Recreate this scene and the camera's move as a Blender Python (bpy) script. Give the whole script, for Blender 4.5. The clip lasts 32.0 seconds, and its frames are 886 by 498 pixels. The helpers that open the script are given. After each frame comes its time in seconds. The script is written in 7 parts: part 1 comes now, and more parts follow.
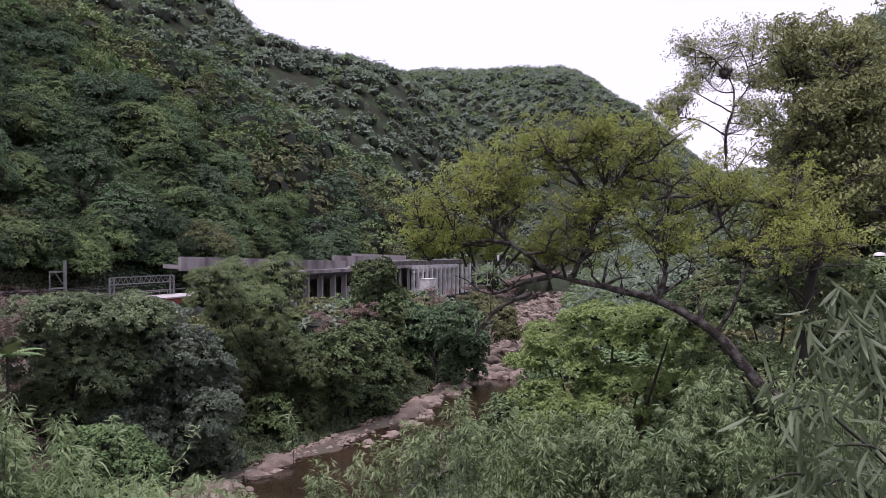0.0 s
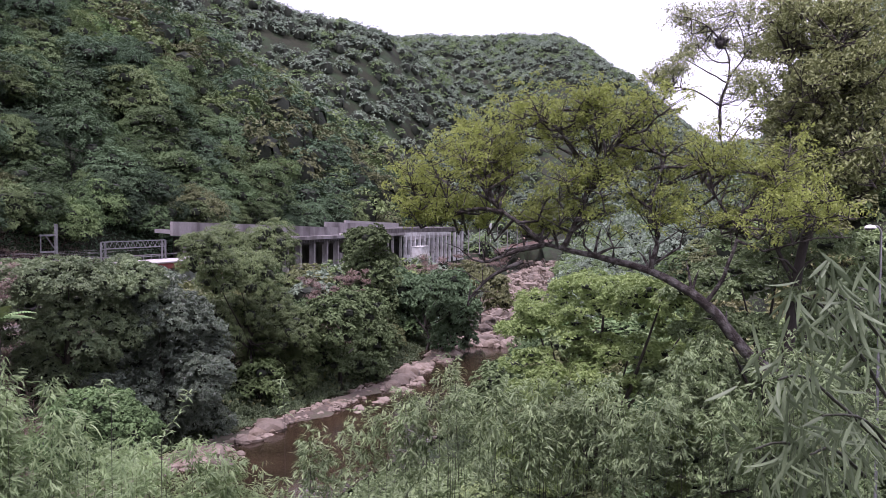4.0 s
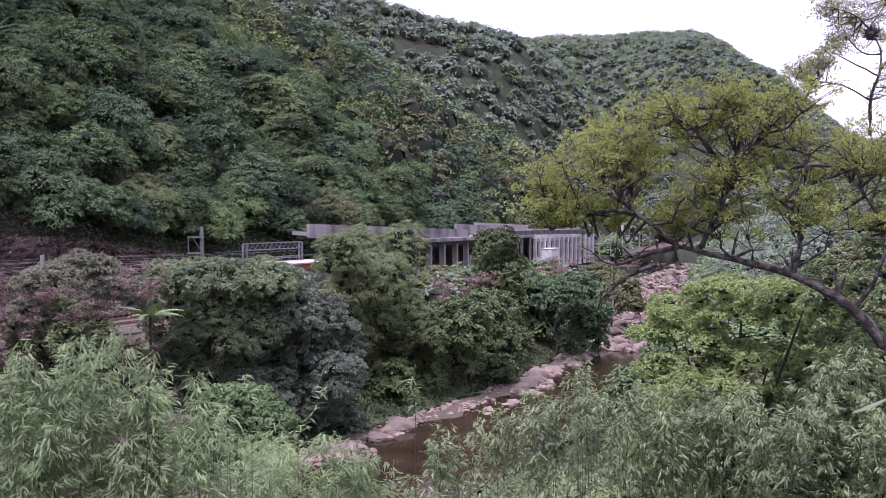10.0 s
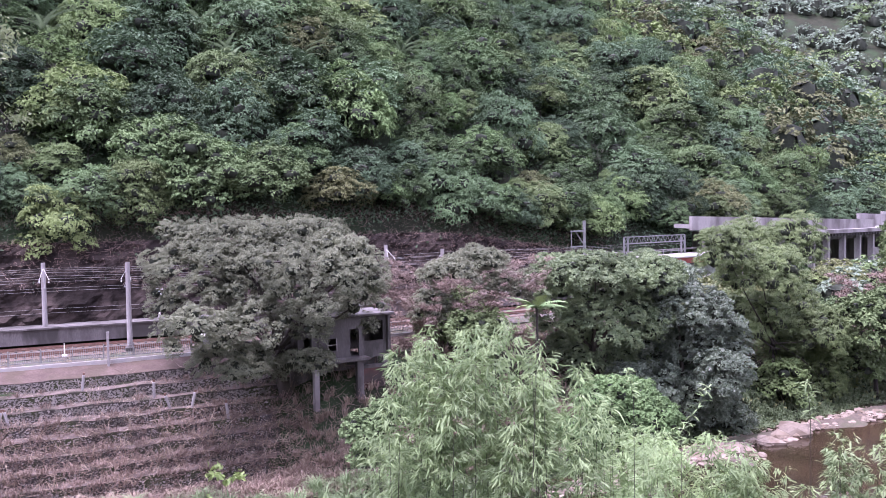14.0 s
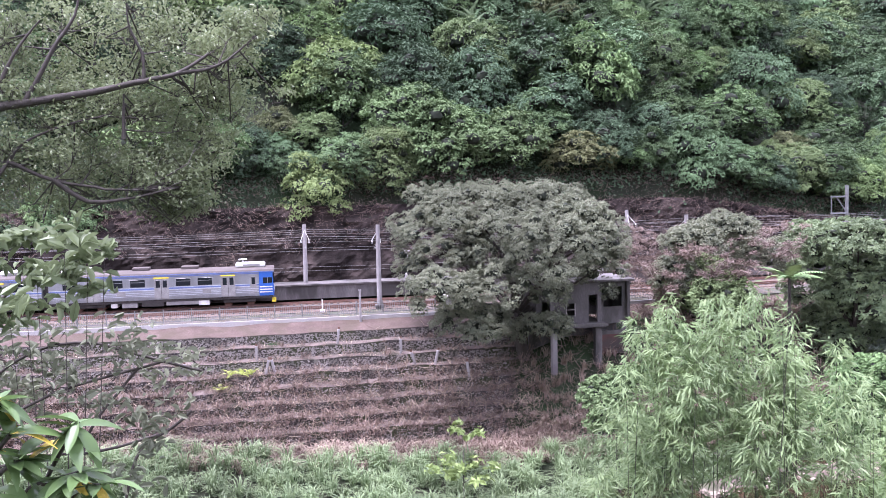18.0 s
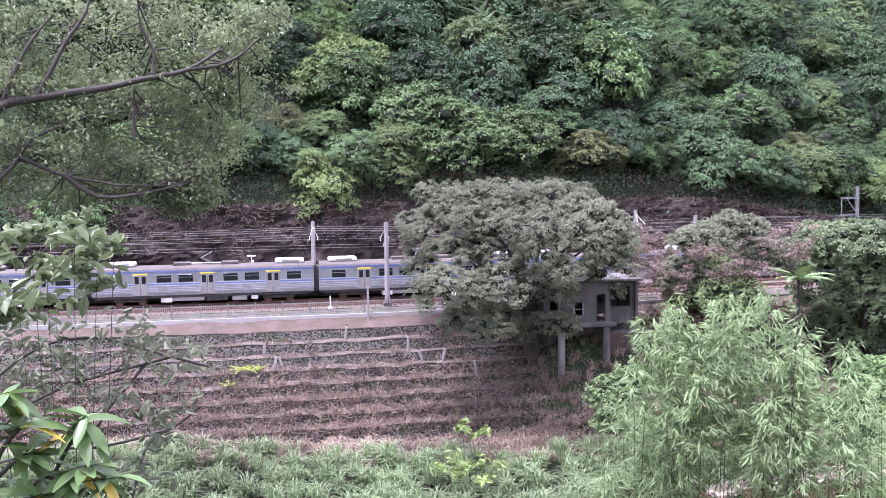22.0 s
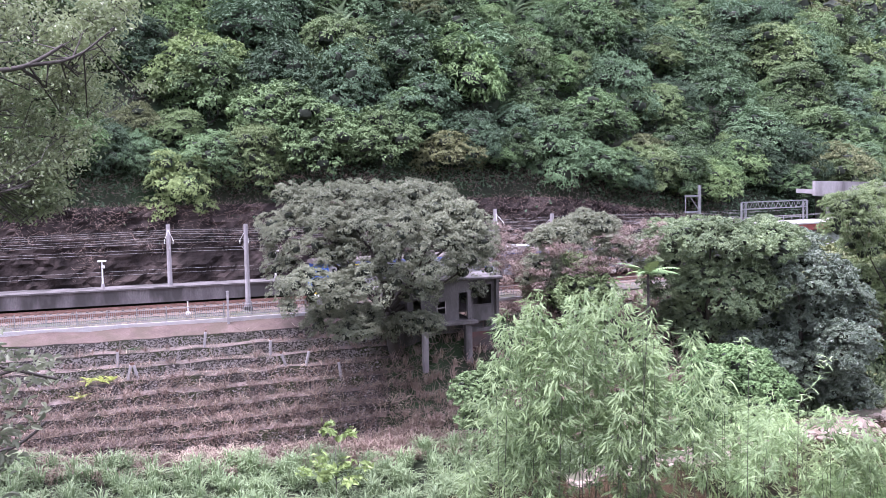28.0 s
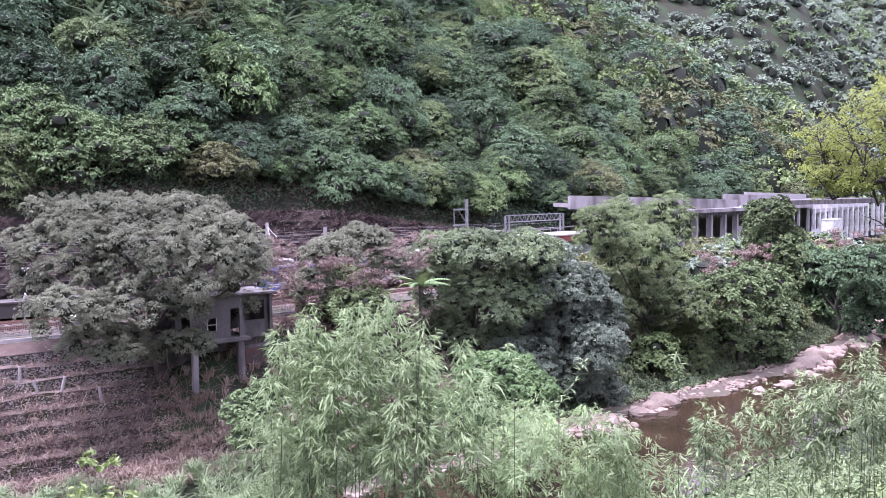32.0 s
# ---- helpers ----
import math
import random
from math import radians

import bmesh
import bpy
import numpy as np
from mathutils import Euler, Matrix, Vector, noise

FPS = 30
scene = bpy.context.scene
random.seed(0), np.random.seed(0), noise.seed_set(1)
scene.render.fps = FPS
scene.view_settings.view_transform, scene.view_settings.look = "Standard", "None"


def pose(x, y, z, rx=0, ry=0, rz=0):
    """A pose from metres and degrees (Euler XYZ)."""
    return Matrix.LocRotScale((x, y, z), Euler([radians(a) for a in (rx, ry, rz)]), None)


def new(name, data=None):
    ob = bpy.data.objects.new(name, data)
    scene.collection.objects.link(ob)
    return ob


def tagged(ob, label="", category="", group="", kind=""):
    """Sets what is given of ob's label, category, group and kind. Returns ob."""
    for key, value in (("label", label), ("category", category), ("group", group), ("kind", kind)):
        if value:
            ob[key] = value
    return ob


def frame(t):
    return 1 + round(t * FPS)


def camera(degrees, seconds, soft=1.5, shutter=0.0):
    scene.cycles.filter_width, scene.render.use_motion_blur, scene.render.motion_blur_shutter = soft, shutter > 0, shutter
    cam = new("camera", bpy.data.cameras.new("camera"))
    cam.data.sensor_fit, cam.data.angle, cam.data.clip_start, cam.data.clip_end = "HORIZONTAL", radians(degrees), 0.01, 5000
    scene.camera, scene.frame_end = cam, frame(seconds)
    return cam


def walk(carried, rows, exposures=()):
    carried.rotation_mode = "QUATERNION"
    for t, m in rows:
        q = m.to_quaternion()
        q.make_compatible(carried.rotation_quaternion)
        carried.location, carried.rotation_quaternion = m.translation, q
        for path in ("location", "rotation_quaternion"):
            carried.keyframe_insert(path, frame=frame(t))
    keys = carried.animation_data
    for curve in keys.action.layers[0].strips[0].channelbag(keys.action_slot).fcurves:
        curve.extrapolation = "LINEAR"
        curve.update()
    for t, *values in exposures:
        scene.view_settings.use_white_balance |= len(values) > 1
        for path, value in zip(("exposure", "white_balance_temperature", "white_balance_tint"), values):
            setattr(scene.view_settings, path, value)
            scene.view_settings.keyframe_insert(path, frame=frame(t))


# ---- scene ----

# ---- camera: it stands on one spot and only turns ----
EYE = 22.0
cam = camera(53.28, 32.0, soft=0.7)
TURNS = [
    (0.0, 0.00, -0.03, 0.41),
    (0.5, 0.02, -0.16, 0.32),
    (1.0, -0.02, -0.25, 0.28),
    (1.5, -0.14, -0.33, 0.22),
    (2.0, -0.27, -0.59, 0.22),
    (2.5, -0.39, -0.87, 0.15),
    (3.0, -0.47, -1.27, 0.07),
    (3.5, -0.47, -1.74, -0.08),
    (4.0, -0.48, -2.12, -0.22),
    (4.5, -0.45, -2.41, -0.31),
    (6.5, -0.31, -2.84, -0.44),
    (7.0, -0.12, -2.87, -0.37),
    (7.5, 0.18, -2.86, -0.34),
    (8.0, 0.73, -2.75, -0.32),
    (8.5, 1.97, -2.49, -0.23),
    (9.0, 3.56, -2.29, -0.16),
    (9.5, 5.50, -2.14, -0.10),
    (10.0, 7.91, -2.01, -0.06),
    (10.5, 10.65, -1.92, 0.02),
    (11.0, 13.51, -1.82, 0.04),
    (11.5, 16.35, -1.72, 0.02),
    (12.0, 19.25, -1.65, 0.14),
    (12.5, 22.38, -1.70, 0.36),
    (13.0, 25.62, -1.79, 0.63),
    (13.5, 28.99, -1.98, 0.84),
    (14.0, 32.25, -2.22, 1.09),
    (14.5, 35.21, -2.56, 1.24),
    (15.0, 37.95, -2.96, 1.39),
    (15.5, 40.36, -3.34, 1.53),
    (17.5, 47.19, -4.13, 1.30),
    (18.0, 47.70, -4.20, 1.19),
    (18.5, 48.06, -4.26, 1.10),
    (19.0, 48.21, -4.28, 1.05),
    (19.5, 48.25, -4.28, 1.03),
    (20.0, 48.21, -4.28, 0.99),
    (20.5, 48.14, -4.26, 0.91),
    (21.0, 48.19, -4.29, 0.80),
    (21.5, 48.27, -4.30, 0.77),
    (22.0, 48.27, -4.31, 0.74),
    (22.5, 48.27, -4.30, 0.77),
    (23.0, 48.31, -4.35, 0.83),
    (23.5, 48.32, -4.40, 0.87),
    (24.0, 48.32, -4.44, 0.96),
    (24.5, 48.29, -4.48, 1.01),
    (26.5, 44.61, -4.50, 1.00),
    (27.0, 43.00, -4.48, 1.02),
    (27.5, 41.26, -4.46, 0.98),
    (28.0, 39.33, -4.41, 1.01),
    (28.5, 37.29, -4.33, 1.04),
    (29.0, 35.29, -4.26, 1.00),
    (29.5, 33.29, -4.23, 0.99),
    (30.0, 31.42, -4.18, 0.94),
    (30.5, 29.46, -4.11, 0.88),
    (31.0, 27.57, -4.01, 0.77),
    (31.5, 26.06, -3.89, 0.71),
    (32.0, 24.71, -3.76, 0.67),
]
walk(cam, [(t, pose(0, 0, EYE, 90 + pitch, roll, yaw)) for t, yaw, pitch, roll in TURNS],
     exposures=[(0.0, 1.08, 6060, 36), (2.0, 1.22, 6020, 38), (3.0, 1.45, 5980, 40), (4.5, 1.60, 5920, 41), (8.0, 1.72, 5800, 44), (10.0, 1.68, 5760, 46), (13.0, 2.42, 5640, 46),
                (18.0, 2.80, 5640, 34), (24.5, 2.80, 5640, 34), (28.0, 2.80, 5620, 35), (32.0, 2.66, 5580, 43)])

# ---- world and sun: a bright overcast day ----
SUN_UP, SUN_ROUND = 74.0, 200.0
world = bpy.data.worlds.new("overcast_sky")
scene.world = world
world.use_nodes = True
wn, wl = world.node_tree.nodes, world.node_tree.links
sky = wn.new("ShaderNodeTexSky")
sky.sky_type, sky.sun_disc = "NISHITA", False
sky.sun_elevation, sky.sun_rotation = radians(SUN_UP), radians(SUN_ROUND)
cloud = wn.new("ShaderNodeMix")
cloud.data_type = "RGBA"
cloud.inputs[0].default_value = 0.93
cloud.inputs[7].default_value = (11.0, 11.3, 11.9, 1)
wl.new(sky.outputs[0], cloud.inputs[6])
wl.new(cloud.outputs[2], wn["Background"].inputs[0])
wn["Background"].inputs[1].default_value = 0.045
sun = new("sun", bpy.data.lights.new("sun", "SUN"))
sun.data.energy, sun.data.angle, sun.data.color = 1.75, radians(24), (1, 0.97, 0.92)
sun.matrix_basis = pose(0, 0, 200, 90 - SUN_UP, 0, 180 - SUN_ROUND)

# ---- materials ----
def shader(name):
    m = bpy.data.materials.new(name)
    m.use_nodes = True
    return m, m.node_tree.nodes, m.node_tree.links, m.node_tree.nodes["Principled BSDF"]


def mixed(nt, links, a, b, fac):
    """A colour mix node; a, b: colours or sockets; fac: a socket."""
    mx = nt.new("ShaderNodeMix")
    mx.data_type = "RGBA"
    links.new(fac, mx.inputs[0])
    for i, c in ((6, a), (7, b)):
        if isinstance(c, tuple):
            mx.inputs[i].default_value = (*c, 1)
        else:
            links.new(c, mx.inputs[i])
    return mx.outputs[2]


def noisy(nt, links, scale, detail=4.0, low=0.35, high=0.65, stretch=None):
    """Noise in metres of the thing, spread to 0..1."""
    tc = nt.new("ShaderNodeTexCoord")
    tex = nt.new("ShaderNodeTexNoise")
    tex.inputs["Scale"].default_value, tex.inputs["Detail"].default_value = scale, detail
    if stretch:
        mp = nt.new("ShaderNodeMapping")
        mp.inputs["Scale"].default_value = stretch
        links.new(tc.outputs["Object"], mp.inputs[0])
        links.new(mp.outputs[0], tex.inputs["Vector"])
    else:
        links.new(tc.outputs["Object"], tex.inputs["Vector"])
    mr = nt.new("ShaderNodeMapRange")
    mr.inputs[1].default_value, mr.inputs[2].default_value = low, high
    links.new(tex.outputs[0], mr.inputs[0])
    return mr.outputs[0]


def surface(name, a, b, scale=1.5, fine=12.0, rough=0.85, metal=0.0, bump=0.25, c=None, cscale=0.25, stretch=None, spread=0.0):
    """A weathered surface: colours a and b by a coarse and a fine grain, c in large stains."""
    m, nt, links, bs = shader(name)
    col = mixed(nt, links, a, b, noisy(nt, links, scale, 6, 0.3, 0.7, stretch))
    f2 = noisy(nt, links, fine, 5, 0.3, 0.7, stretch)
    dark = tuple(x * 0.6 for x in a)
    half = nt.new("ShaderNodeMath")
    half.operation = "MULTIPLY"
    half.inputs[1].default_value = 0.5
    links.new(f2, half.inputs[0])
    col = mixed(nt, links, col, dark, half.outputs[0])
    if c:
        col = mixed(nt, links, col, c, noisy(nt, links, cscale, 3, 0.45, 0.62, stretch))
    if spread:
        info = nt.new("ShaderNodeObjectInfo")
        hsv = nt.new("ShaderNodeHueSaturation")
        mr = nt.new("ShaderNodeMapRange")
        mr.inputs[3].default_value, mr.inputs[4].default_value = 1 - spread, 1 + spread
        links.new(info.outputs["Random"], mr.inputs[0])
        links.new(mr.outputs[0], hsv.inputs["Value"])
        links.new(col, hsv.inputs["Color"])
        col = hsv.outputs[0]
    links.new(col, bs.inputs["Base Color"])
    bs.inputs["Roughness"].default_value, bs.inputs["Metallic"].default_value = rough, metal
    if bump:
        bp = nt.new("ShaderNodeBump")
        bp.inputs["Strength"].default_value, bp.inputs["Distance"].default_value = bump, 0.05
        links.new(f2, bp.inputs["Height"])
        links.new(bp.outputs[0], bs.inputs["Normal"])
    return m


def foliage(name, dark, light, tint=None, rough=0.5, through_leaf=0.3, each=0.35, grain=1.0, patch=0.15, gloss=0.35):
    """Leaves: every leaf its own shade, every plant its own tone."""
    m, nt, links, bs = shader(name)
    geo, info = nt.new("ShaderNodeNewGeometry"), nt.new("ShaderNodeObjectInfo")
    # leaf by leaf, and spray by spray
    spray = nt.new("ShaderNodeTexNoise")
    spray.inputs["Scale"].default_value, spray.inputs["Detail"].default_value = grain, 2.0
    links.new(geo.outputs["Position"], spray.inputs["Vector"])
    sm = nt.new("ShaderNodeMapRange")
    sm.inputs[1].default_value, sm.inputs[2].default_value, sm.inputs[3].default_value, sm.inputs[4].default_value = 0.35, 0.65, 0.18, 0.6
    links.new(spray.outputs[0], sm.inputs[0])
    fac = nt.new("ShaderNodeMath")
    fac.operation, fac.inputs[1].default_value = "MULTIPLY_ADD", 0.25
    links.new(geo.outputs["Random Per Island"], fac.inputs[0])
    links.new(sm.outputs[0], fac.inputs[2])
    col = mixed(nt, links, dark, light, fac.outputs[0])
    if tint:
        mr = nt.new("ShaderNodeMapRange")
        mr.inputs[1].default_value, mr.inputs[2].default_value = 0.35, 1.0
        links.new(info.outputs["Random"], mr.inputs[0])
        col = mixed(nt, links, col, tint, mr.outputs[0])
    hsv = nt.new("ShaderNodeHueSaturation")
    mul = nt.new("ShaderNodeMath")
    mul.operation, mul.inputs[1].default_value = "MULTIPLY", 7.31
    frac = nt.new("ShaderNodeMath")
    frac.operation = "FRACT"
    links.new(info.outputs["Random"], mul.inputs[0])
    links.new(mul.outputs[0], frac.inputs[0])
    mr = nt.new("ShaderNodeMapRange")
    mr.inputs[3].default_value, mr.inputs[4].default_value = 1 - each, 1 + each
    links.new(frac.outputs[0], mr.inputs[0])
    wide = nt.new("ShaderNodeTexNoise")
    wide.inputs["Scale"].default_value, wide.inputs["Detail"].default_value = grain * 0.13, 1.0
    links.new(geo.outputs["Position"], wide.inputs["Vector"])
    wm = nt.new("ShaderNodeMapRange")
    wm.inputs[1].default_value, wm.inputs[2].default_value = 0.38, 0.62
    wm.inputs[3].default_value, wm.inputs[4].default_value = 1 - patch, 1 + patch
    links.new(wide.outputs[0], wm.inputs[0])
    both = nt.new("ShaderNodeMath")
    both.operation = "MULTIPLY"
    links.new(mr.outputs[0], both.inputs[0])
    links.new(wm.outputs[0], both.inputs[1])
    links.new(both.outputs[0], hsv.inputs["Value"])
    links.new(col, hsv.inputs["Color"])
    links.new(hsv.outputs[0], bs.inputs["Base Color"])
    bs.inputs["Roughness"].default_value = rough
    bs.inputs["Specular IOR Level"].default_value = gloss
    tr = nt.new("ShaderNodeBsdfTranslucent")
    links.new(hsv.outputs[0], tr.inputs["Color"])
    mix = nt.new("ShaderNodeMixShader")
    mix.inputs[0].default_value = through_leaf
    links.new(bs.outputs[0], mix.inputs[1])
    links.new(tr.outputs[0], mix.inputs[2])
    links.new(mix.outputs[0], nt["Material Output"].inputs[0])
    return m


LEAF_FOREST = foliage("forest_leaf", (0.062, 0.105, 0.048), (0.135, 0.2, 0.09), (0.16, 0.21, 0.09), each=0.32, through_leaf=0.09, patch=0.15, gloss=0.12, rough=0.6)
LEAF_DARK = foliage("dark_leaf", (0.052, 0.085, 0.05), (0.105, 0.16, 0.09), (0.115, 0.175, 0.088), each=0.3, through_leaf=0.09, patch=0.15, gloss=0.12, rough=0.6)
LEAF_FRESH = foliage("fresh_leaf", (0.085, 0.145, 0.058), (0.175, 0.26, 0.11), (0.205, 0.265, 0.105), each=0.18, through_leaf=0.09, patch=0.15, gloss=0.12, rough=0.6)
LEAF_BROWNISH = foliage("brownish_leaf", (0.095, 0.112, 0.055), (0.17, 0.185, 0.095), (0.18, 0.19, 0.09), each=0.2, through_leaf=0.09, patch=0.15, gloss=0.12, rough=0.6)
# distance haze put into the leaf colour: paler and greyer than nearer woods
LEAF_HAZED = foliage("hazed_hill_leaf", (0.17, 0.22, 0.165), (0.265, 0.325, 0.235), each=0.15, through_leaf=0.15, patch=0.2, gloss=0.1, rough=0.7)
LEAF_YELLOW = foliage("yellow_green_leaf", (0.185, 0.22, 0.05), (0.44, 0.51, 0.14), each=0.15, through_leaf=0.45, grain=3.0)
LEAF_OLIVE = foliage("olive_leaf", (0.13, 0.15, 0.06), (0.29, 0.32, 0.13), each=0.2, through_leaf=0.2)
LEAF_SHINY = foliage("shiny_dark_leaf", (0.058, 0.085, 0.058), (0.19, 0.235, 0.155), each=0.05, through_leaf=0.12, rough=0.35, gloss=0.5)
LEAF_FEATHER = foliage("feathery_leaf", (0.08, 0.115, 0.045), (0.20, 0.26, 0.105), each=0.05, through_leaf=0.3)
LEAF_MOUND = foliage("creeper_leaf", (0.085, 0.125, 0.065), (0.26, 0.33, 0.165), each=0.05, through_leaf=0.18, patch=0.2)
LEAF_SLOPE = foliage("slope_leaf", (0.085, 0.125, 0.055), (0.29, 0.375, 0.175), each=0.1, through_leaf=0.25, grain=2.0)
LEAF_WARM = foliage("warm_green_leaf", (0.085, 0.105, 0.042), (0.21, 0.24, 0.10), (0.2, 0.2, 0.09), each=0.25, through_leaf=0.25)
LEAF_LONG = foliage("long_bamboo_leaf", (0.09, 0.125, 0.062), (0.19, 0.235, 0.125), each=0.2, through_leaf=0.3)
LEAF_GREY = foliage("grey_green_leaf", (0.12, 0.134, 0.09), (0.25, 0.265, 0.18), each=0.05, through_leaf=0.25, gloss=0.15)
LEAF_BAMBOO = foliage("bamboo_leaf", (0.09, 0.15, 0.06), (0.37, 0.47, 0.23), each=0.1, through_leaf=0.4, grain=3.0)
LEAF_BRIGHT = foliage("bright_leaf", (0.105, 0.16, 0.05), (0.29, 0.37, 0.13), each=0.1, through_leaf=0.3)
LEAF_PLUME = foliage("plume_leaf", (0.085, 0.125, 0.07), (0.16, 0.21, 0.12), each=0.15, through_leaf=0.3, gloss=0.1, rough=0.6)
LEAF_NEAR = foliage("near_shrub_leaf", (0.07, 0.125, 0.04), (0.14, 0.22, 0.075), each=0.15, rough=0.35)
LEAF_NEARBY = foliage("nearby_leaf", (0.10, 0.135, 0.06), (0.24, 0.29, 0.15), each=0.1, rough=0.35, gloss=0.5)
LEAF_GLOSSY = foliage("glossy_leaf", (0.085, 0.11, 0.052), (0.28, 0.325, 0.175), each=0.1, rough=0.3)
LEAF_GRASS = foliage("grass_blade", (0.10, 0.145, 0.07), (0.245, 0.31, 0.165), each=0.2)
LEAF_DRY = foliage("dry_stalk", (0.12, 0.082, 0.065), (0.27, 0.197, 0.16), each=0.2, through_leaf=0.1)
LEAF_STRAW = foliage("straw", (0.22, 0.17, 0.12), (0.42, 0.35, 0.26), each=0.2, through_leaf=0.1)
BARK = surface("bark", (0.032, 0.025, 0.02), (0.07, 0.058, 0.048), 3, 25, stretch=(1, 1, 0.25))
BARK_PALE = surface("lichen_bark", (0.026, 0.018, 0.014), (0.055, 0.042, 0.034), 5, 30, bump=0.7, c=(0.12, 0.108, 0.098), cscale=5)
CULM = surface("bamboo_culm", (0.025, 0.026, 0.014), (0.05, 0.05, 0.028), 4, 30, rough=0.5)
# dark colour that puts shade inside the crowns, for the core balls
CORE_SHADE = surface("dark_core_shade", (0.016, 0.022, 0.012), (0.028, 0.036, 0.018), 1.5, 9)
SOIL = surface("undergrowth_soil", (0.022, 0.027, 0.016), (0.036, 0.036, 0.023), 0.4, 3, c=(0.028, 0.044, 0.021), cscale=0.12, bump=0.6)
ROCK_CUT = surface("dark_cut_rock", (0.014, 0.011, 0.010), (0.034, 0.026, 0.023), 0.8, 5, c=(0.05, 0.038, 0.034), cscale=0.45, bump=1.0)
STONE = surface("river_stone", (0.15, 0.118, 0.092), (0.27, 0.222, 0.18), 1.6, 9, c=(0.105, 0.078, 0.055), cscale=0.8, spread=0.3)
GRAVEL = surface("river_gravel", (0.06, 0.044, 0.033), (0.13, 0.098, 0.076), 1.6, 9, c=(0.06, 0.06, 0.032), cscale=0.35, bump=0.6)
CONCRETE = surface("weathered_concrete", (0.27, 0.25, 0.25), (0.40, 0.37, 0.36), 0.6, 8, c=(0.12, 0.105, 0.105), cscale=0.3, stretch=(1, 1, 0.4))
CONCRETE_DARK = surface("dark_concrete", (0.10, 0.09, 0.088), (0.20, 0.18, 0.175), 0.7, 8, c=(0.05, 0.045, 0.042), cscale=0.5, stretch=(1, 1, 0.4))
GABION = surface("gabion_stone", (0.04, 0.035, 0.033), (0.11, 0.096, 0.09), 5.0, 11, c=(0.05, 0.055, 0.03), cscale=0.5, bump=1.0)
GABION_PALE = surface("pale_gabion_stone", (0.26, 0.235, 0.22), (0.42, 0.385, 0.36), 3, 14, c=(0.15, 0.14, 0.12), cscale=1.2)
PATH = surface("weedy_path", (0.06, 0.05, 0.042), (0.11, 0.09, 0.078), 0.9, 8, c=(0.055, 0.062, 0.038), cscale=0.6)
CONCRETE_PALE = surface("pale_concrete", (0.33, 0.315, 0.31), (0.45, 0.43, 0.42), 0.9, 10, c=(0.36, 0.33, 0.31), cscale=0.6)
WHITE_WALL = surface("whitewashed_concrete", (0.55, 0.54, 0.54), (0.68, 0.67, 0.67), 0.9, 10, c=(0.40, 0.38, 0.37), cscale=0.6)
BALLAST = surface("ballast", (0.10, 0.068, 0.052), (0.17, 0.118, 0.094), 2.0, 14, bump=0.8)
EARTH = surface("bare_earth", (0.078, 0.056, 0.048), (0.135, 0.10, 0.087), 0.8, 7, c=(0.075, 0.058, 0.045), cscale=0.5, bump=0.5)
TREAD = surface("terrace_litter", (0.10, 0.08, 0.07), (0.19, 0.15, 0.135), 1.5, 9, c=(0.05, 0.045, 0.034), cscale=0.7, bump=0.7)
# dark patchy concrete for the ruin, platform edge and shed extension roof
CONCRETE_RUIN = surface("dark_grey_concrete", (0.085, 0.076, 0.073), (0.165, 0.15, 0.147), 0.8, 8, c=(0.055, 0.05, 0.046), cscale=0.7, stretch=(1, 1, 0.4))
RUST = surface("rusty_steel", (0.13, 0.07, 0.05), (0.22, 0.12, 0.09), 2, 20, rough=0.7, metal=0.3)
STEEL = surface("galvanised_steel", (0.20, 0.20, 0.20), (0.30, 0.30, 0.30), 2, 20, rough=0.5, metal=0.4, bump=0.05)
STAINLESS = surface("stainless_steel", (0.27, 0.275, 0.29), (0.34, 0.345, 0.36), 1.0, 14, rough=0.38, metal=0.55, bump=0.03, c=(0.23, 0.23, 0.24), cscale=0.7)
BLUE = surface("blue_paint", (0.02, 0.09, 0.36), (0.03, 0.12, 0.43), 2, 15, rough=0.4, bump=0.02)
STRIPE = surface("pale_blue_stripe", (0.10, 0.14, 0.33), (0.13, 0.18, 0.38), 2, 15, rough=0.4, bump=0.02)
STRIPE_PALE = surface("pale_band", (0.42, 0.43, 0.47), (0.5, 0.51, 0.55), 2, 15, rough=0.4, bump=0.02)
YELLOW = surface("yellow_paint", (0.75, 0.60, 0.03), (0.85, 0.68, 0.05), 2, 15, rough=0.5, bump=0.02)
WHITE = surface("white_paint", (0.70, 0.70, 0.68), (0.80, 0.80, 0.78), 2, 15, rough=0.5, bump=0.03, c=(0.5, 0.47, 0.44), cscale=1.0)
TRAIN_ROOF = surface("sooty_roof", (0.075, 0.06, 0.056), (0.11, 0.09, 0.084), 1, 10, rough=0.8, bump=0.1)
UNDER = surface("near_black_matt", (0.025, 0.023, 0.022), (0.06, 0.05, 0.045), 2, 15, rough=0.8)
BOXGREY = surface("grey_equipment", (0.20, 0.19, 0.185), (0.30, 0.29, 0.28), 2, 15, rough=0.7, bump=0.1)
BRICK_RED = surface("sooty_brick", (0.10, 0.038, 0.032), (0.16, 0.06, 0.05), 3, 12, rough=0.9, bump=0.3, c=(0.05, 0.04, 0.035))
RED = surface("faded_red_paint", (0.22, 0.045, 0.04), (0.30, 0.07, 0.06), 2, 12, rough=0.7, bump=0.1)
BLACK = surface("dark_void", (0.012, 0.011, 0.011), (0.02, 0.018, 0.018), 2, 12)
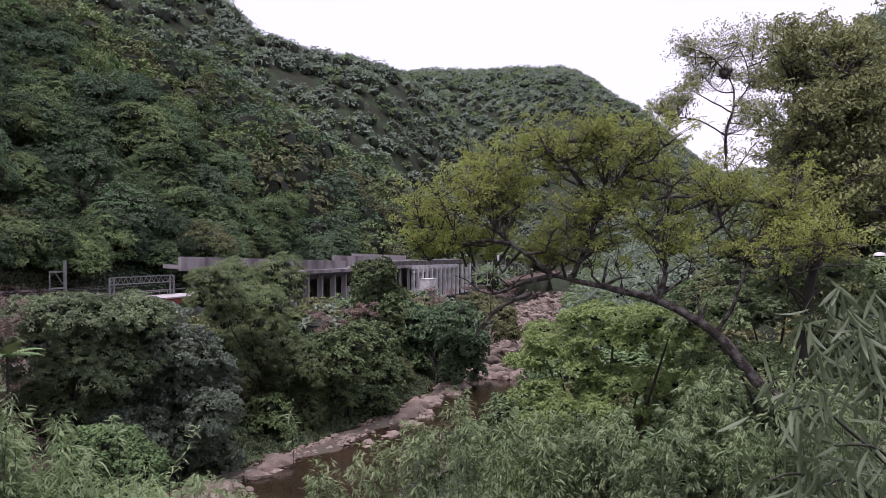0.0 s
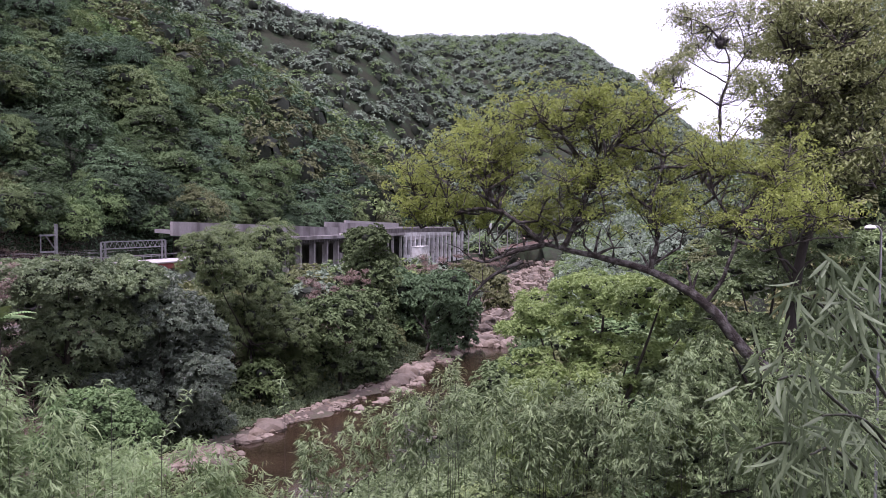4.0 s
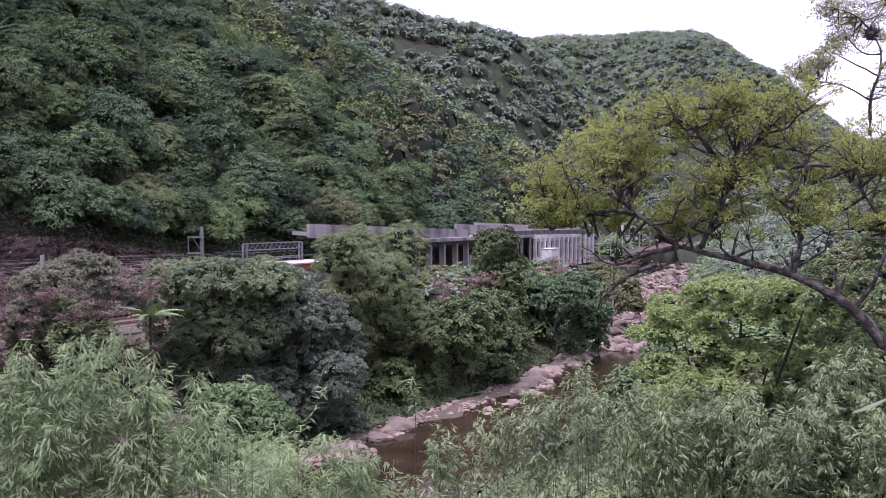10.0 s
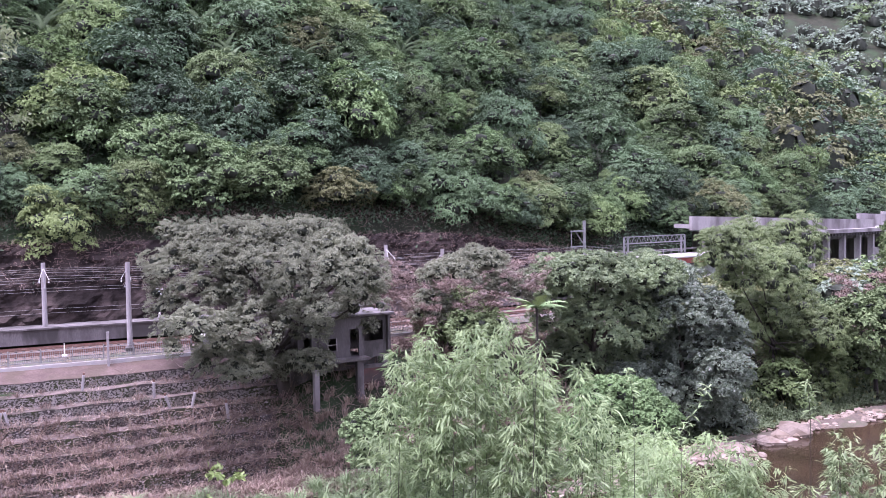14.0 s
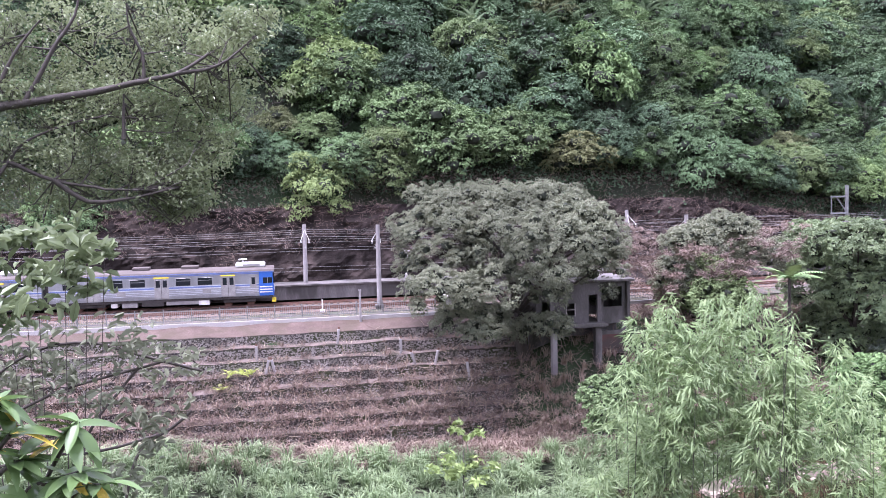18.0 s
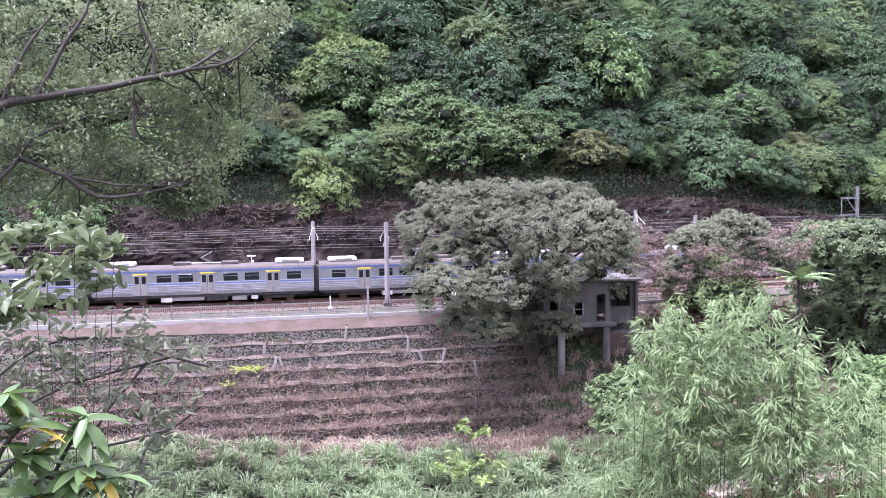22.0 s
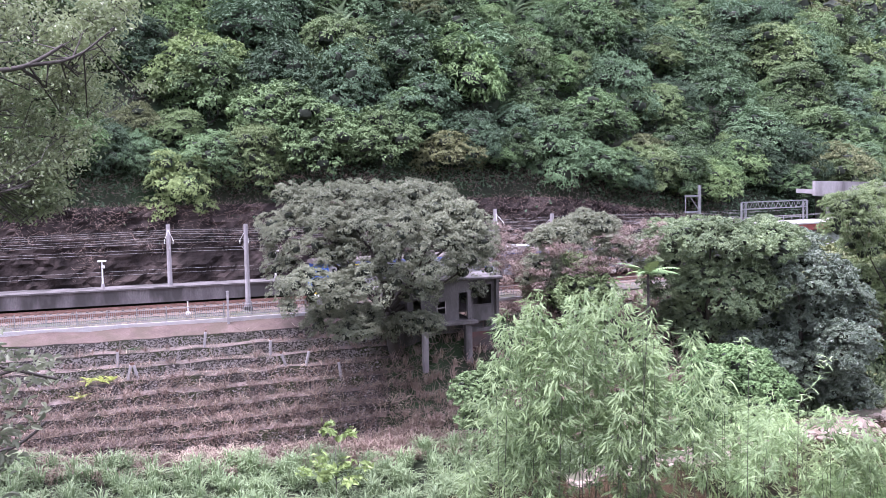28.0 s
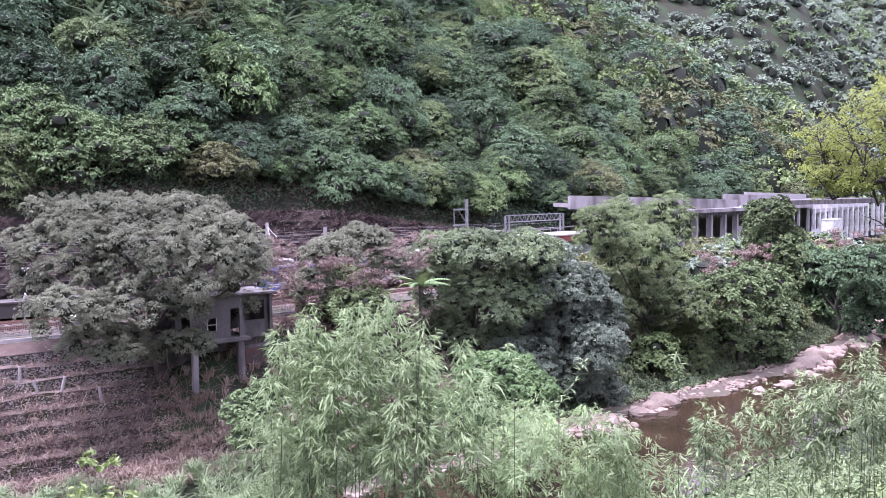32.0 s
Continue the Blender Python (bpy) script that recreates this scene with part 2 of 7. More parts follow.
for matt in (SOIL, ROCK_CUT, EARTH, TREAD, GABION):
    matt.node_tree.nodes["Principled BSDF"].inputs["Specular IOR Level"].default_value = 0.12
glass_m, g_nt, g_l, g_bs = shader("tinted_window_glass")
g_bs.inputs["Base Color"].default_value, g_bs.inputs["Roughness"].default_value = (0.012, 0.014, 0.018, 1), 0.08
GLASS = glass_m
water_m, w_nt, w_l, w_bs = shader("brown_river_water")
w_l.new(mixed(w_nt, w_l, (0.022, 0.015, 0.009), (0.045, 0.03, 0.018), noisy(w_nt, w_l, 0.15, 4)), w_bs.inputs["Base Color"])
w_bs.inputs["Roughness"].default_value = 0.06
w_bp = w_nt.new("ShaderNodeBump")
w_bp.inputs["Strength"].default_value, w_bp.inputs["Distance"].default_value = 0.25, 0.06
w_l.new(noisy(w_nt, w_l, 2.2, 4, 0.2, 0.8), w_bp.inputs["Height"])
w_l.new(w_bp.outputs[0], w_bs.inputs["Normal"])
WATER = water_m


# ---- building helpers ----
def part(name, bm, material, parent=None, label="", at=None):
    """Links a bmesh as one mesh object, under a thing or a part if given."""
    me = bpy.data.meshes.new(name)
    bm.to_mesh(me)
    bm.free()
    me.materials.append(material)
    ob = new(name, me)
    ob.parent = parent
    if at is not None:
        ob.matrix_basis = at
    if label:
        ob["label"] = label
    return ob


def shared(name, me, parent=None, at=None, label=""):
    ob = new(name, me)
    ob.parent = parent
    if at is not None:
        ob.matrix_basis = at
    if label:
        ob["label"] = label
    return ob


def mesh_of(name, verts, faces, material, smooth=False):
    """A mesh from numpy arrays: verts (n, 3), faces (m, 3 or 4)."""
    verts, faces = np.asarray(verts, np.float32), np.asarray(faces, np.int32)
    me = bpy.data.meshes.new(name)
    k = faces.shape[1]
    me.vertices.add(len(verts))
    me.vertices.foreach_set("co", verts.ravel())
    me.loops.add(faces.size)
    me.loops.foreach_set("vertex_index", faces.ravel())
    me.polygons.add(len(faces))
    me.polygons.foreach_set("loop_start", np.arange(0, faces.size, k, dtype=np.int32))
    me.polygons.foreach_set("use_smooth", np.full(len(faces), smooth))
    me.update(calc_edges=True)
    me.materials.append(material)
    return me


def box(bm, x0, x1, y0, y1, z0, z1, bevel=0.0):
    r = bmesh.ops.create_cube(bm, size=1.0, matrix=Matrix.Translation(((x0 + x1) / 2, (y0 + y1) / 2, (z0 + z1) / 2)) @ Matrix.Diagonal((x1 - x0, y1 - y0, z1 - z0, 1)))
    if bevel:
        bmesh.ops.bevel(bm, geom=list({e for v in r["verts"] for e in v.link_edges}), offset=bevel, segments=1, affect="EDGES")
    return bm


def boxed(*dims, bevel=0.0):
    return box(bmesh.new(), *dims, bevel=bevel)


def rod(bm, a, b, ra, rb=None, n=8):
    """A tapered rod from a to b."""
    a, b = Vector(a), Vector(b)
    d = b - a
    m = Matrix.Translation((a + b) / 2) @ d.to_track_quat("Z", "Y").to_matrix().to_4x4()
    bmesh.ops.create_cone(bm, cap_ends=True, segments=n, radius1=ra, radius2=ra if rb is None else rb, depth=d.length, matrix=m)
    return bm


def tube(bm, pts, radii, n=7):
    """A bent tapered limb through the points."""
    rings = []
    for i, p in enumerate(pts):
        p = Vector(p)
        d = (Vector(pts[min(i + 1, len(pts) - 1)]) - Vector(pts[max(i - 1, 0)])).normalized()
        q = d.to_track_quat("Z", "Y")
        rings.append([bm.verts.new(p + q @ Vector((math.cos(6.2832 * k / n) * radii[i], math.sin(6.2832 * k / n) * radii[i], 0))) for k in range(n)])
    for a, b in zip(rings, rings[1:]):
        for k in range(n):
            f = bm.faces.new((a[k], a[(k + 1) % n], b[(k + 1) % n], b[k]))
            f.smooth = True
    return bm


def leaves(rng, centres, size, droop=0.0, up=0.5, aspect=0.5, outward=None, wild=1.0):
    """Folded leaves, two triangles each side of the midrib joined in a quad: verts, faces. aspect: width by length."""
    n = len(centres)
    size = np.asarray(size).reshape(-1, 1) * np.ones((n, 1))
    nor = rng.normal(size=(n, 3)) * wild
    if outward is not None:
        nor += outward * 1.2
    nor[:, 2] += up * 2
    nor /= np.linalg.norm(nor, axis=1, keepdims=True)
    ax = rng.normal(size=(n, 3))
    if outward is not None:
        ax += outward * 0.6
    ax[:, 2] -= droop * 2
    ax -= nor * (ax * nor).sum(1, keepdims=True)
    ax /= np.linalg.norm(ax, axis=1, keepdims=True) + 1e-9
    side = np.cross(nor, ax)
    tip, root = centres + ax * size * 0.5, centres - ax * size * 0.5
    mid = centres + ax * size * 0.05
    bend = nor * size * 0.10
    v = np.stack([root - bend, mid + side * size * aspect * 0.5 + bend * 0.6, tip - bend, mid - side * size * aspect * 0.5 + bend * 0.6], 1).reshape(-1, 3)
    f = np.arange(4 * n).reshape(n, 4)
    return v, f


def joined(pieces):
    vs, fs, k = [], [], 0
    for v, f in pieces:
        vs.append(v)
        fs.append(f + k)
        k += len(v)
    return np.concatenate(vs), np.concatenate(fs)


def crown(rng, axes, lobe, tuft, leaf, aspect, per, low=-0.5, droop=0.35, flat=0.85, wild=0.8, core=True, fill=0.9, thick=0.75, cores=None):
    """A crown in three steps: lobes over an ellipsoid, leafy tufts over each lobe, leaves over each tuft, and a closed dark core in each lobe.
    axes: rows of half axes; lobe, tuft: radii; leaf: length."""
    half = np.linalg.norm(axes, axis=1)
    g = float(np.prod(half)) ** (1 / 3)
    nl = max(int(fill * 4 * g * g / (lobe * lobe) * (1 - low) / 2), 4)
    i = np.arange(int(nl * 2 / (1 - low)) + 1) + 0.5
    z = 1 - 2 * i / len(i)
    a = i * 2.39996 + rng.uniform(0, 6.28)
    d = np.stack([np.cos(a) * np.sqrt(1 - z * z), np.sin(a) * np.sqrt(1 - z * z), z], 1)[z > low]
    d = d + rng.normal(size=d.shape) * 0.55 / math.sqrt(nl)
    d /= np.linalg.norm(d, axis=1, keepdims=True)
    cs = (d * (np.maximum(1 - lobe / half, 0.1)) * rng.uniform(0.78, 1.12, (len(d), 1))) @ axes
    way = d @ (axes / half[:, None])
    lr = lobe * rng.uniform(0.65, 1.3, len(d))
    nt = np.maximum((2.3 * lr * lr / (tuft * tuft)).astype(int), 3)
    k = np.repeat(np.arange(len(d)), nt)
    e = rng.normal(size=(len(k), 3))
    e /= np.linalg.norm(e, axis=1, keepdims=True)
    up = way * 0.75 + np.array([0, 0, 0.7])
    up /= np.linalg.norm(up, axis=1, keepdims=True)
    w = (e * up[k]).sum(1, keepdims=True)
    e = np.where(w < -0.25, e - 2 * w * up[k], e)
    tc = cs[k] + e * lr[k][:, None] * np.array([1, 1, flat]) * rng.uniform(0.85, 1.05, (len(k), 1))
    tn = e * 0.5 + np.array([0, 0, 0.8])
    tn /= np.linalg.norm(tn, axis=1, keepdims=True)
    tr = tuft * rng.uniform(0.6, 1.3, len(k))
    j = np.repeat(np.arange(len(k)), per)
    q = rng.normal(size=(len(j), 3))
    q /= np.linalg.norm(q, axis=1, keepdims=True)
    w = (q * tn[j]).sum(1, keepdims=True)
    q = np.where(w < 0, q - 1.8 * w * tn[j], q)
    w = (q * tn[j]).sum(1, keepdims=True)
    p = tc[j] + (q - tn[j] * w * (1 - thick)) * tr[j][:, None] * rng.uniform(0.35, 1.05, (len(j), 1)) ** 0.7
    v, f = leaves(rng, p, leaf * rng.uniform(0.65, 1.35, len(j)), droop=droop, up=0.2, aspect=aspect, outward=q * 0.65 + tn[j] * 0.75 + way[k][j] * 0.3, wild=wild)
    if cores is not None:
        # leaves deeper in, and near-black balls that put shade inside and block light
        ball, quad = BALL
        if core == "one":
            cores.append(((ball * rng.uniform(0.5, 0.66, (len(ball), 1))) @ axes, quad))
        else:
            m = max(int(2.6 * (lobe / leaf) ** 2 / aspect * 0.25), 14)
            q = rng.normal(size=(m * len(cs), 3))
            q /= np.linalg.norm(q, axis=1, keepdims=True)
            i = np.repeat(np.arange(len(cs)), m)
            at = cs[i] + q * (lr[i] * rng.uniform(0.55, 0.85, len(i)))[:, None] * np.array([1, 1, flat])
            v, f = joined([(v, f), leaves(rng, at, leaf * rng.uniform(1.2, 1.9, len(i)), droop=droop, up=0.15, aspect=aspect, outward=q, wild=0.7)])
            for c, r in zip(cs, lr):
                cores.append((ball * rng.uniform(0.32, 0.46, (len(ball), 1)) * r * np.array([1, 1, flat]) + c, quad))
    return v, f


def ball_mesh():
    """A coarse ball of four-sided faces."""
    v, f = [], []
    for face in range(6):
        ax, s = face // 2, 1 if face % 2 else -1
        b = len(v)
        for i in range(3):
            for j in range(3):
                p = [0.0, 0.0, 0.0]
                p[ax], p[(ax + 1) % 3], p[(ax + 2) % 3] = s, i - 1.0, (j - 1.0) * s
                l = math.sqrt(p[0] ** 2 + p[1] ** 2 + p[2] ** 2)
                v.append([c / l for c in p])
        f += [[b + 3 * i + j, b + 3 * i + 3 + j, b + 3 * i + 4 + j, b + 3 * i + 1 + j] for i in range(2) for j in range(2)]
    return np.array(v), np.array(f)


BALL = ball_mesh()


# ---- the railway's line and the river's line ----
HEAD0, HEAD1, BEND0, BEND1 = 58.0, 73.5, 0.0, 95.0
ORIGIN = (-71.2, 44.5)
RAIL = 11.0
# the gabion terrace: height and depth of a course, the first course's offset and top
RISE, STEP, COURSE_O, COURSE_Z = 0.86, 1.35, -8.75, RAIL - 1.3


def heading(s):
    k = min(max((s - BEND0) / (BEND1 - BEND0), 0), 1)
    return HEAD0 + (HEAD1 - HEAD0) * k


LINE_S = np.arange(-420.0, 900.5, 0.5)
_h = np.radians([heading(s + 0.25) for s in LINE_S])
LINE_X, LINE_Y = np.cumsum(np.cos(_h) * 0.5), np.cumsum(np.sin(_h) * 0.5)
_i0 = int(np.argmin(abs(LINE_S)))
LINE_X, LINE_Y = LINE_X - LINE_X[_i0] + ORIGIN[0], LINE_Y - LINE_Y[_i0] + ORIGIN[1]


def on_line(s, o=0.0):
    """The place s metres along the line and o metres towards the hill."""
    h = radians(heading(s))
    x, y = float(np.interp(s, LINE_S, LINE_X)), float(np.interp(s, LINE_S, LINE_Y))
    return x - math.sin(h) * o, y + math.cos(h) * o


def line_pose(s, o=0.0, z=0.0, turn=0.0):
    x, y = on_line(s, o)
    return pose(x, y, z, 0, 0, heading(s) + turn)


def from_line(x, y):
    """(s, o) of a place."""
    i = int(np.argmin((LINE_X - x) ** 2 + (LINE_Y - y) ** 2))
    h = radians(heading(LINE_S[i]))
    dx, dy = x - LINE_X[i], y - LINE_Y[i]
    return LINE_S[i] + dx * math.cos(h) + dy * math.sin(h), -dx * math.sin(h) + dy * math.cos(h)


def polar(az, r):
    """A place r metres off in the direction az degrees left of the y axis."""
    return -r * math.sin(radians(az)), r * math.cos(radians(az))


def strip(name, s0, s1, profile, material, step=2.0, kind="structure", label="", uneven=0.0):
    """A body swept along the line; profile: (offset, height) pairs, closed."""
    n = int((s1 - s0) / step) + 1
    ss = np.linspace(s0, s1, n)
    v = []
    for s in ss:
        for o, z in profile:
            x, y = on_line(s, o)
            j = uneven * noise.noise((x * 0.4, y * 0.4, z * 0.7)) if uneven else 0
            v.append((x, y, z + j))
    k = len(profile)
    f = [(i * k + j, i * k + (j + 1) % k, (i + 1) * k + (j + 1) % k, (i + 1) * k + j) for i in range(n - 1) for j in range(k)]
    me = mesh_of(name, v, f, material)
    ob = new(name, me)
    tagged(ob, label, "", "", kind)
    return ob


RIVER = [polar(*p) for p in ((120, 60), (90, 42), (70, 41), (55, 43), (40, 48), (28, 55), (18, 64), (11, 76), (4, 92), (0, 108), (-2.2, 128), (-3.6, 150), (-5.0, 200), (-6.0, 300), (-6.8, 420), (-7.5, 620), (-8, 800))]
RIVER_HALF = [6, 6, 6, 6, 6, 6.5, 7, 7, 6.5, 6, 5.5, 6, 6, 7, 7, 7, 7]
WATER_Z = 1.0


def river_distance(x, y):
    """Metres beyond the river's bed (negative inside), and the side: 1 is the railway's."""
    best, side = 1e9, 1
    for (a, b, ha, hb) in zip(RIVER, RIVER[1:], RIVER_HALF, RIVER_HALF[1:]):
        ex, ey = b[0] - a[0], b[1] - a[1]
        k = min(max(((x - a[0]) * ex + (y - a[1]) * ey) / (ex * ex + ey * ey), 0), 1)
        dx, dy = x - a[0] - ex * k, y - a[1] - ey * k
        d = math.hypot(dx, dy) - (ha + (hb - ha) * k)
        if d < best:
            best, side = d, 1 if ex * dy - ey * dx > 0 else -1
    return best, side


def smooth(a, b, x):
    k = min(max((x - a) / (b - a), 0), 1)
    return k * k * (3 - 2 * k)


SPUR_AZ, SPUR_EL = (-2, 1.6, 2.2, 3.1, 8.2, 13.1, 19.4, 26), (0.6, 1.0, 2.6, 4.9, 7.5, 10.9, 14.8, 24)
RIDGE_AZ, RIDGE_EL = (-16, -5, -2.5, 3.7, 8.8, 12.2, 13.2, 20, 40), (3.5, 6.3, 8.2, 10.9, 12.3, 13.3, 14.6, 18.5, 26)


def land(x, y):
    """The height of the ground."""
    s, o = from_line(x, y)
    d, side = river_distance(x, y)
    wob = noise.noise((x * 0.05, y * 0.05, 0.3)) * 1.2 + noise.noise((x * 0.17, y * 0.17, 1.3)) * 0.4
    bed = WATER_Z - 0.8 + 0.25 * noise.noise((x * 0.2, y * 0.2, 5))
    far = smooth(230, 420, y)
    if o > 8.0:
        cut = 8.5 - 4.0 * smooth(45, 85, s)
        z = RAIL + 0.6 + (cut + wob * 0.5) * smooth(12.0, 14.2, o)
        if o > 13:
            up = o - 13
            k = 0.82 + 0.10 * noise.noise((s * 0.012, o * 0.006, 7)) + 0.05 * noise.noise((s * 0.03, o * 0.02, 2))
            top = 150 + 14 * noise.noise((s * 0.006, 3, 1)) + 25 * smooth(120, 330, s)
            rise = up * k + wob * smooth(0, 10, up)
            z += top * (1 - math.exp(-rise / top * 1.12)) if rise > 0 else rise
            a, r = math.degrees(math.atan2(-x, y)), math.hypot(x, y)
            if y > 60 and a < 26:
                # the spur is cut down to its skyline as seen from the standpoint
                edge = float(np.interp(a, SPUR_AZ, SPUR_EL)) + 0.4 * noise.noise((a * 0.8, 1, 6))
                z = max(min(z, EYE + r * math.tan(radians(edge)) - 5.0), RAIL + 0.6)
    elif side > 0:
        shelf = RAIL - 0.35
        if s < 62:
            foot = 3.6
            z = None
            if o > -21.5:
                wall = RAIL - 2.5 - RISE * max(-8.75 - o, 0) / STEP
                k = smooth(14, 24, s)
                z = wall * (1 - k) + (foot + (RAIL - 1.2 - foot) * smooth(-22, -9.5, o)) * k
            else:
                z = bed + (foot - bed) * smooth(0, 16, d) + wob * smooth(2, 8, d) * 0.5
            if o > -9.5:
                z = shelf - 1.3
        else:
            z = bed + (shelf - bed) * smooth(1.0, 24.0, d) ** 0.9 + wob * smooth(2, 8, d) * 0.5
            if o > -4.5:
                z = shelf
        if d < 0:
            z = bed
        elif o <= -21.5 or s >= 62:
            z = min(z, bed + 1.0 + d * 1.1) if d < 12 else z
    else:
        away = math.hypot(x, y)
        rise = bed + 19.0 * smooth(0, 44, d) + wob * smooth(2, 8, d)
        right = smooth(-17, -27, math.degrees(math.atan2(-x, y)))
        rise += right * max(away - 45, 0) * 0.3
        cap = 20.35 - 0.42 * max(away - 2.5, 0) if away < 34 else 7.1 + (away - 34) * (0.1 + 0.19 * right)
        ahead = smooth(-0.4, 0.2, y / (away + 1e-6))
        cap = cap * ahead + (20.35 + 0.2 * away) * (1 - ahead)
        z = min(rise, max(cap, bed + 0.5)) if away > 2.5 else 20.35
        z = min(z, 38 + 68 * right)
        if d < 0:
            z = bed
    # the ridge and hill closing the valley, heights fitted to their skyline from the standpoint
    az, r = math.degrees(math.atan2(-x, y)), math.hypot(x, y)
    if y > 200 and o > 12 and az < 40:
        el = float(np.interp(az, RIDGE_AZ, RIDGE_EL)) + 0.3 * noise.noise((az * 0.3, 2, 4))
        crest = (r * math.tan(radians(el)) + EYE) * smooth(230, 530, r) * (1 - 0.6 * smooth(560, 900, r)) * smooth(14, 110, o)
        z = max(z, crest + 6 * noise.noise((x * 0.012, y * 0.012, 8)) * smooth(190, 300, r))
    if y > 420:
        el = 11.15 - 2.4 * smooth(-7.5, -12.5, az) - 4.6 * smooth(-11.5, -18, az) - 2.5 * smooth(2, 12, az) + 0.3 * noise.noise((az * 0.25, 0, 4))
        crest = (r * math.tan(radians(max(el, 2))) + EYE) * smooth(430, 960, r) * (1 - 0.5 * smooth(1040, 1500, r))
        z = max(z, crest + 7 * noise.noise((x * 0.008, y * 0.008, 4)) * smooth(430, 600, r))
    return z


# ---- ground, water ----
def spaced(cuts):
    out = []
    for a, b, step in cuts:
        out.extend(np.arange(a, b, step))
    return np.array(out + [cuts[-1][1]])


def build_ground():
    xs = spaced([(-1500, -600, 90), (-600, -240, 20), (-240, -130, 6), (-130, 60, 2.2), (60, 160, 8), (160, 500, 28), (500, 1500, 100)])
    ys = spaced([(-900, -200, 70), (-200, -40, 16), (-40, 10, 4), (10, 250, 2.4), (250, 420, 8), (420, 1500, 28), (1500, 2600, 110)])
    v = [(x, y, land(x, y)) for y in ys for x in xs]
    n = len(xs)
    f = [(j * n + i, j * n + i + 1, (j + 1) * n + i + 1, (j + 1) * n + i) for j in range(len(ys) - 1) for i in range(n - 1)]
    ob = new("ground", mesh_of("ground", v, f, SOIL, smooth=True))
    tagged(ob, "wooded valley floor and hillsides of dark soil", "ground", "", "structure")


def build_water():
    v, f = [], []
    for i, (p, h) in enumerate(zip(RIVER, RIVER_HALF)):
        a, b = Vector(RIVER[max(i - 1, 0)]), Vector(RIVER[min(i + 1, len(RIVER) - 1)])
        d = (b - a).normalized()
        for k in (-1, 1):
            v.append((p[0] - d.y * k * (h + 3), p[1] + d.x * k * (h + 3), WATER_Z))
    f = [(2 * i, 2 * i + 2, 2 * i + 3, 2 * i + 1) for i in range(len(RIVER) - 1)]
    ob = new("river_water", mesh_of("river_water", v, f, WATER))
    tagged(ob, "shallow brown river water between stony banks", "river", "", "structure")


# ---- railway ----
TRACKS = (0.0, 3.9)
TOP = RAIL - 0.35
FACE = 5.75


def build_railway():
    strip("trackbed", -260, 420, [(-2.2, TOP - 0.5), (FACE, TOP - 0.5), (FACE, TOP - 0.18), (-2.0, TOP - 0.18)], BALLAST, 3, label="brown ballast bed of a double railway track", uneven=0.06)
    for o in TRACKS:
        tr = new("railway_track")
        tagged(tr, "rusty steel rails on sleepers in brown ballast", "railway track", "railway tracks")
        for k in (-0.535, 0.535):
            r = strip("rail", -260, 420, [(o + k - 0.04, TOP - 0.14), (o + k + 0.04, TOP - 0.14), (o + k + 0.036, TOP), (o + k - 0.036, TOP)], RUST, 3, kind="")
            r.parent = tr
        bed = bpy.data.meshes.new("sleeper")
        bm = boxed(-0.11, 0.11, -1.0, 1.0, 0, 0.07)
        bm.to_mesh(bed)
        bm.free()
        bed.materials.append(CONCRETE_DARK)
        for s in np.arange(-60, 120, 0.62):
            shared("sleeper", bed, tr, at=line_pose(s, o, TOP - 0.19))
    strip("platform", -120, 66, [(FACE + 0.05, RAIL - 0.3), (11, RAIL - 0.3), (11, RAIL + 1.05), (FACE + 0.05, RAIL + 1.05)], CONCRETE_DARK, 3, label="old grey concrete railway platform with dark face")
    strip("platform_edge", -120, 66, [(FACE - 0.15, RAIL + 1.05), (FACE + 1.2, RAIL + 1.05), (FACE + 1.2, RAIL + 1.2), (FACE - 0.15, RAIL + 1.2)], CONCRETE_RUIN, 3, label="worn grey concrete edge of the platform")
    # near side: low wall, path, fence, kerb, earth shelf
    strip("track_wall", -130, 40, [(-2.45, RAIL - 1.0), (-2.2, RAIL - 1.0), (-2.2, RAIL - 0.5), (-2.45, RAIL - 0.5)], CONCRETE_DARK, 3, label="low stained concrete wall beside the track")
    strip("path", -130, 56, [(-7.2, RAIL - 0.9), (-2.4, RAIL - 0.9), (-2.4, RAIL - 0.55), (-7.2, RAIL - 0.5)], PATH, 3, label="narrow gravel path behind the fence")
    strip("kerb", -130, 40, [(-7.3, RAIL - 1.2), (-7.05, RAIL - 1.2), (-7.05, RAIL - 0.34), (-7.3, RAIL - 0.34)], CONCRETE_PALE, 2, label="pale concrete kerb under a railing")
    strip("earth_shelf", -130, 60, [(-9.2, RAIL - 2.2), (-7.2, RAIL - 2.2), (-7.2, RAIL - 0.62), (-8.0, RAIL - 0.9), (-8.7, RAIL - 1.12), (-9.2, RAIL - 1.27)], EARTH, 1.0, label="sloping bare brown earth above the gabion wall", uneven=0.16)
    for i in range(8):
        z1 = COURSE_Z - RISE * i
        o1 = COURSE_O - STEP * i
        strip("gabion_course_%d" % (i + 1), -120, 20 - 0.5 * i, [(o1 - 0.55, z1 - 1.1), (o1 + 1.6, z1 - 1.1), (o1 + 1.6, z1 - 0.02), (o1 - 0.5, z1)], GABION, 0.8, label="stepped stone gabion terrace below the railway", uneven=0.2)
        strip("gabion_tread_%d" % (i + 1), -120, 20 - 0.5 * i, [(o1 - 0.5, z1 - 0.06), (o1 + 0.86, z1 - 0.06), (o1 + 0.86, z1 + 0.06), (o1 + 0.1, z1 + 0.03), (o1 - 0.5, z1 + 0.01)], TREAD, 0.8, label="brown earth and dead grass on the terrace step", uneven=0.2)


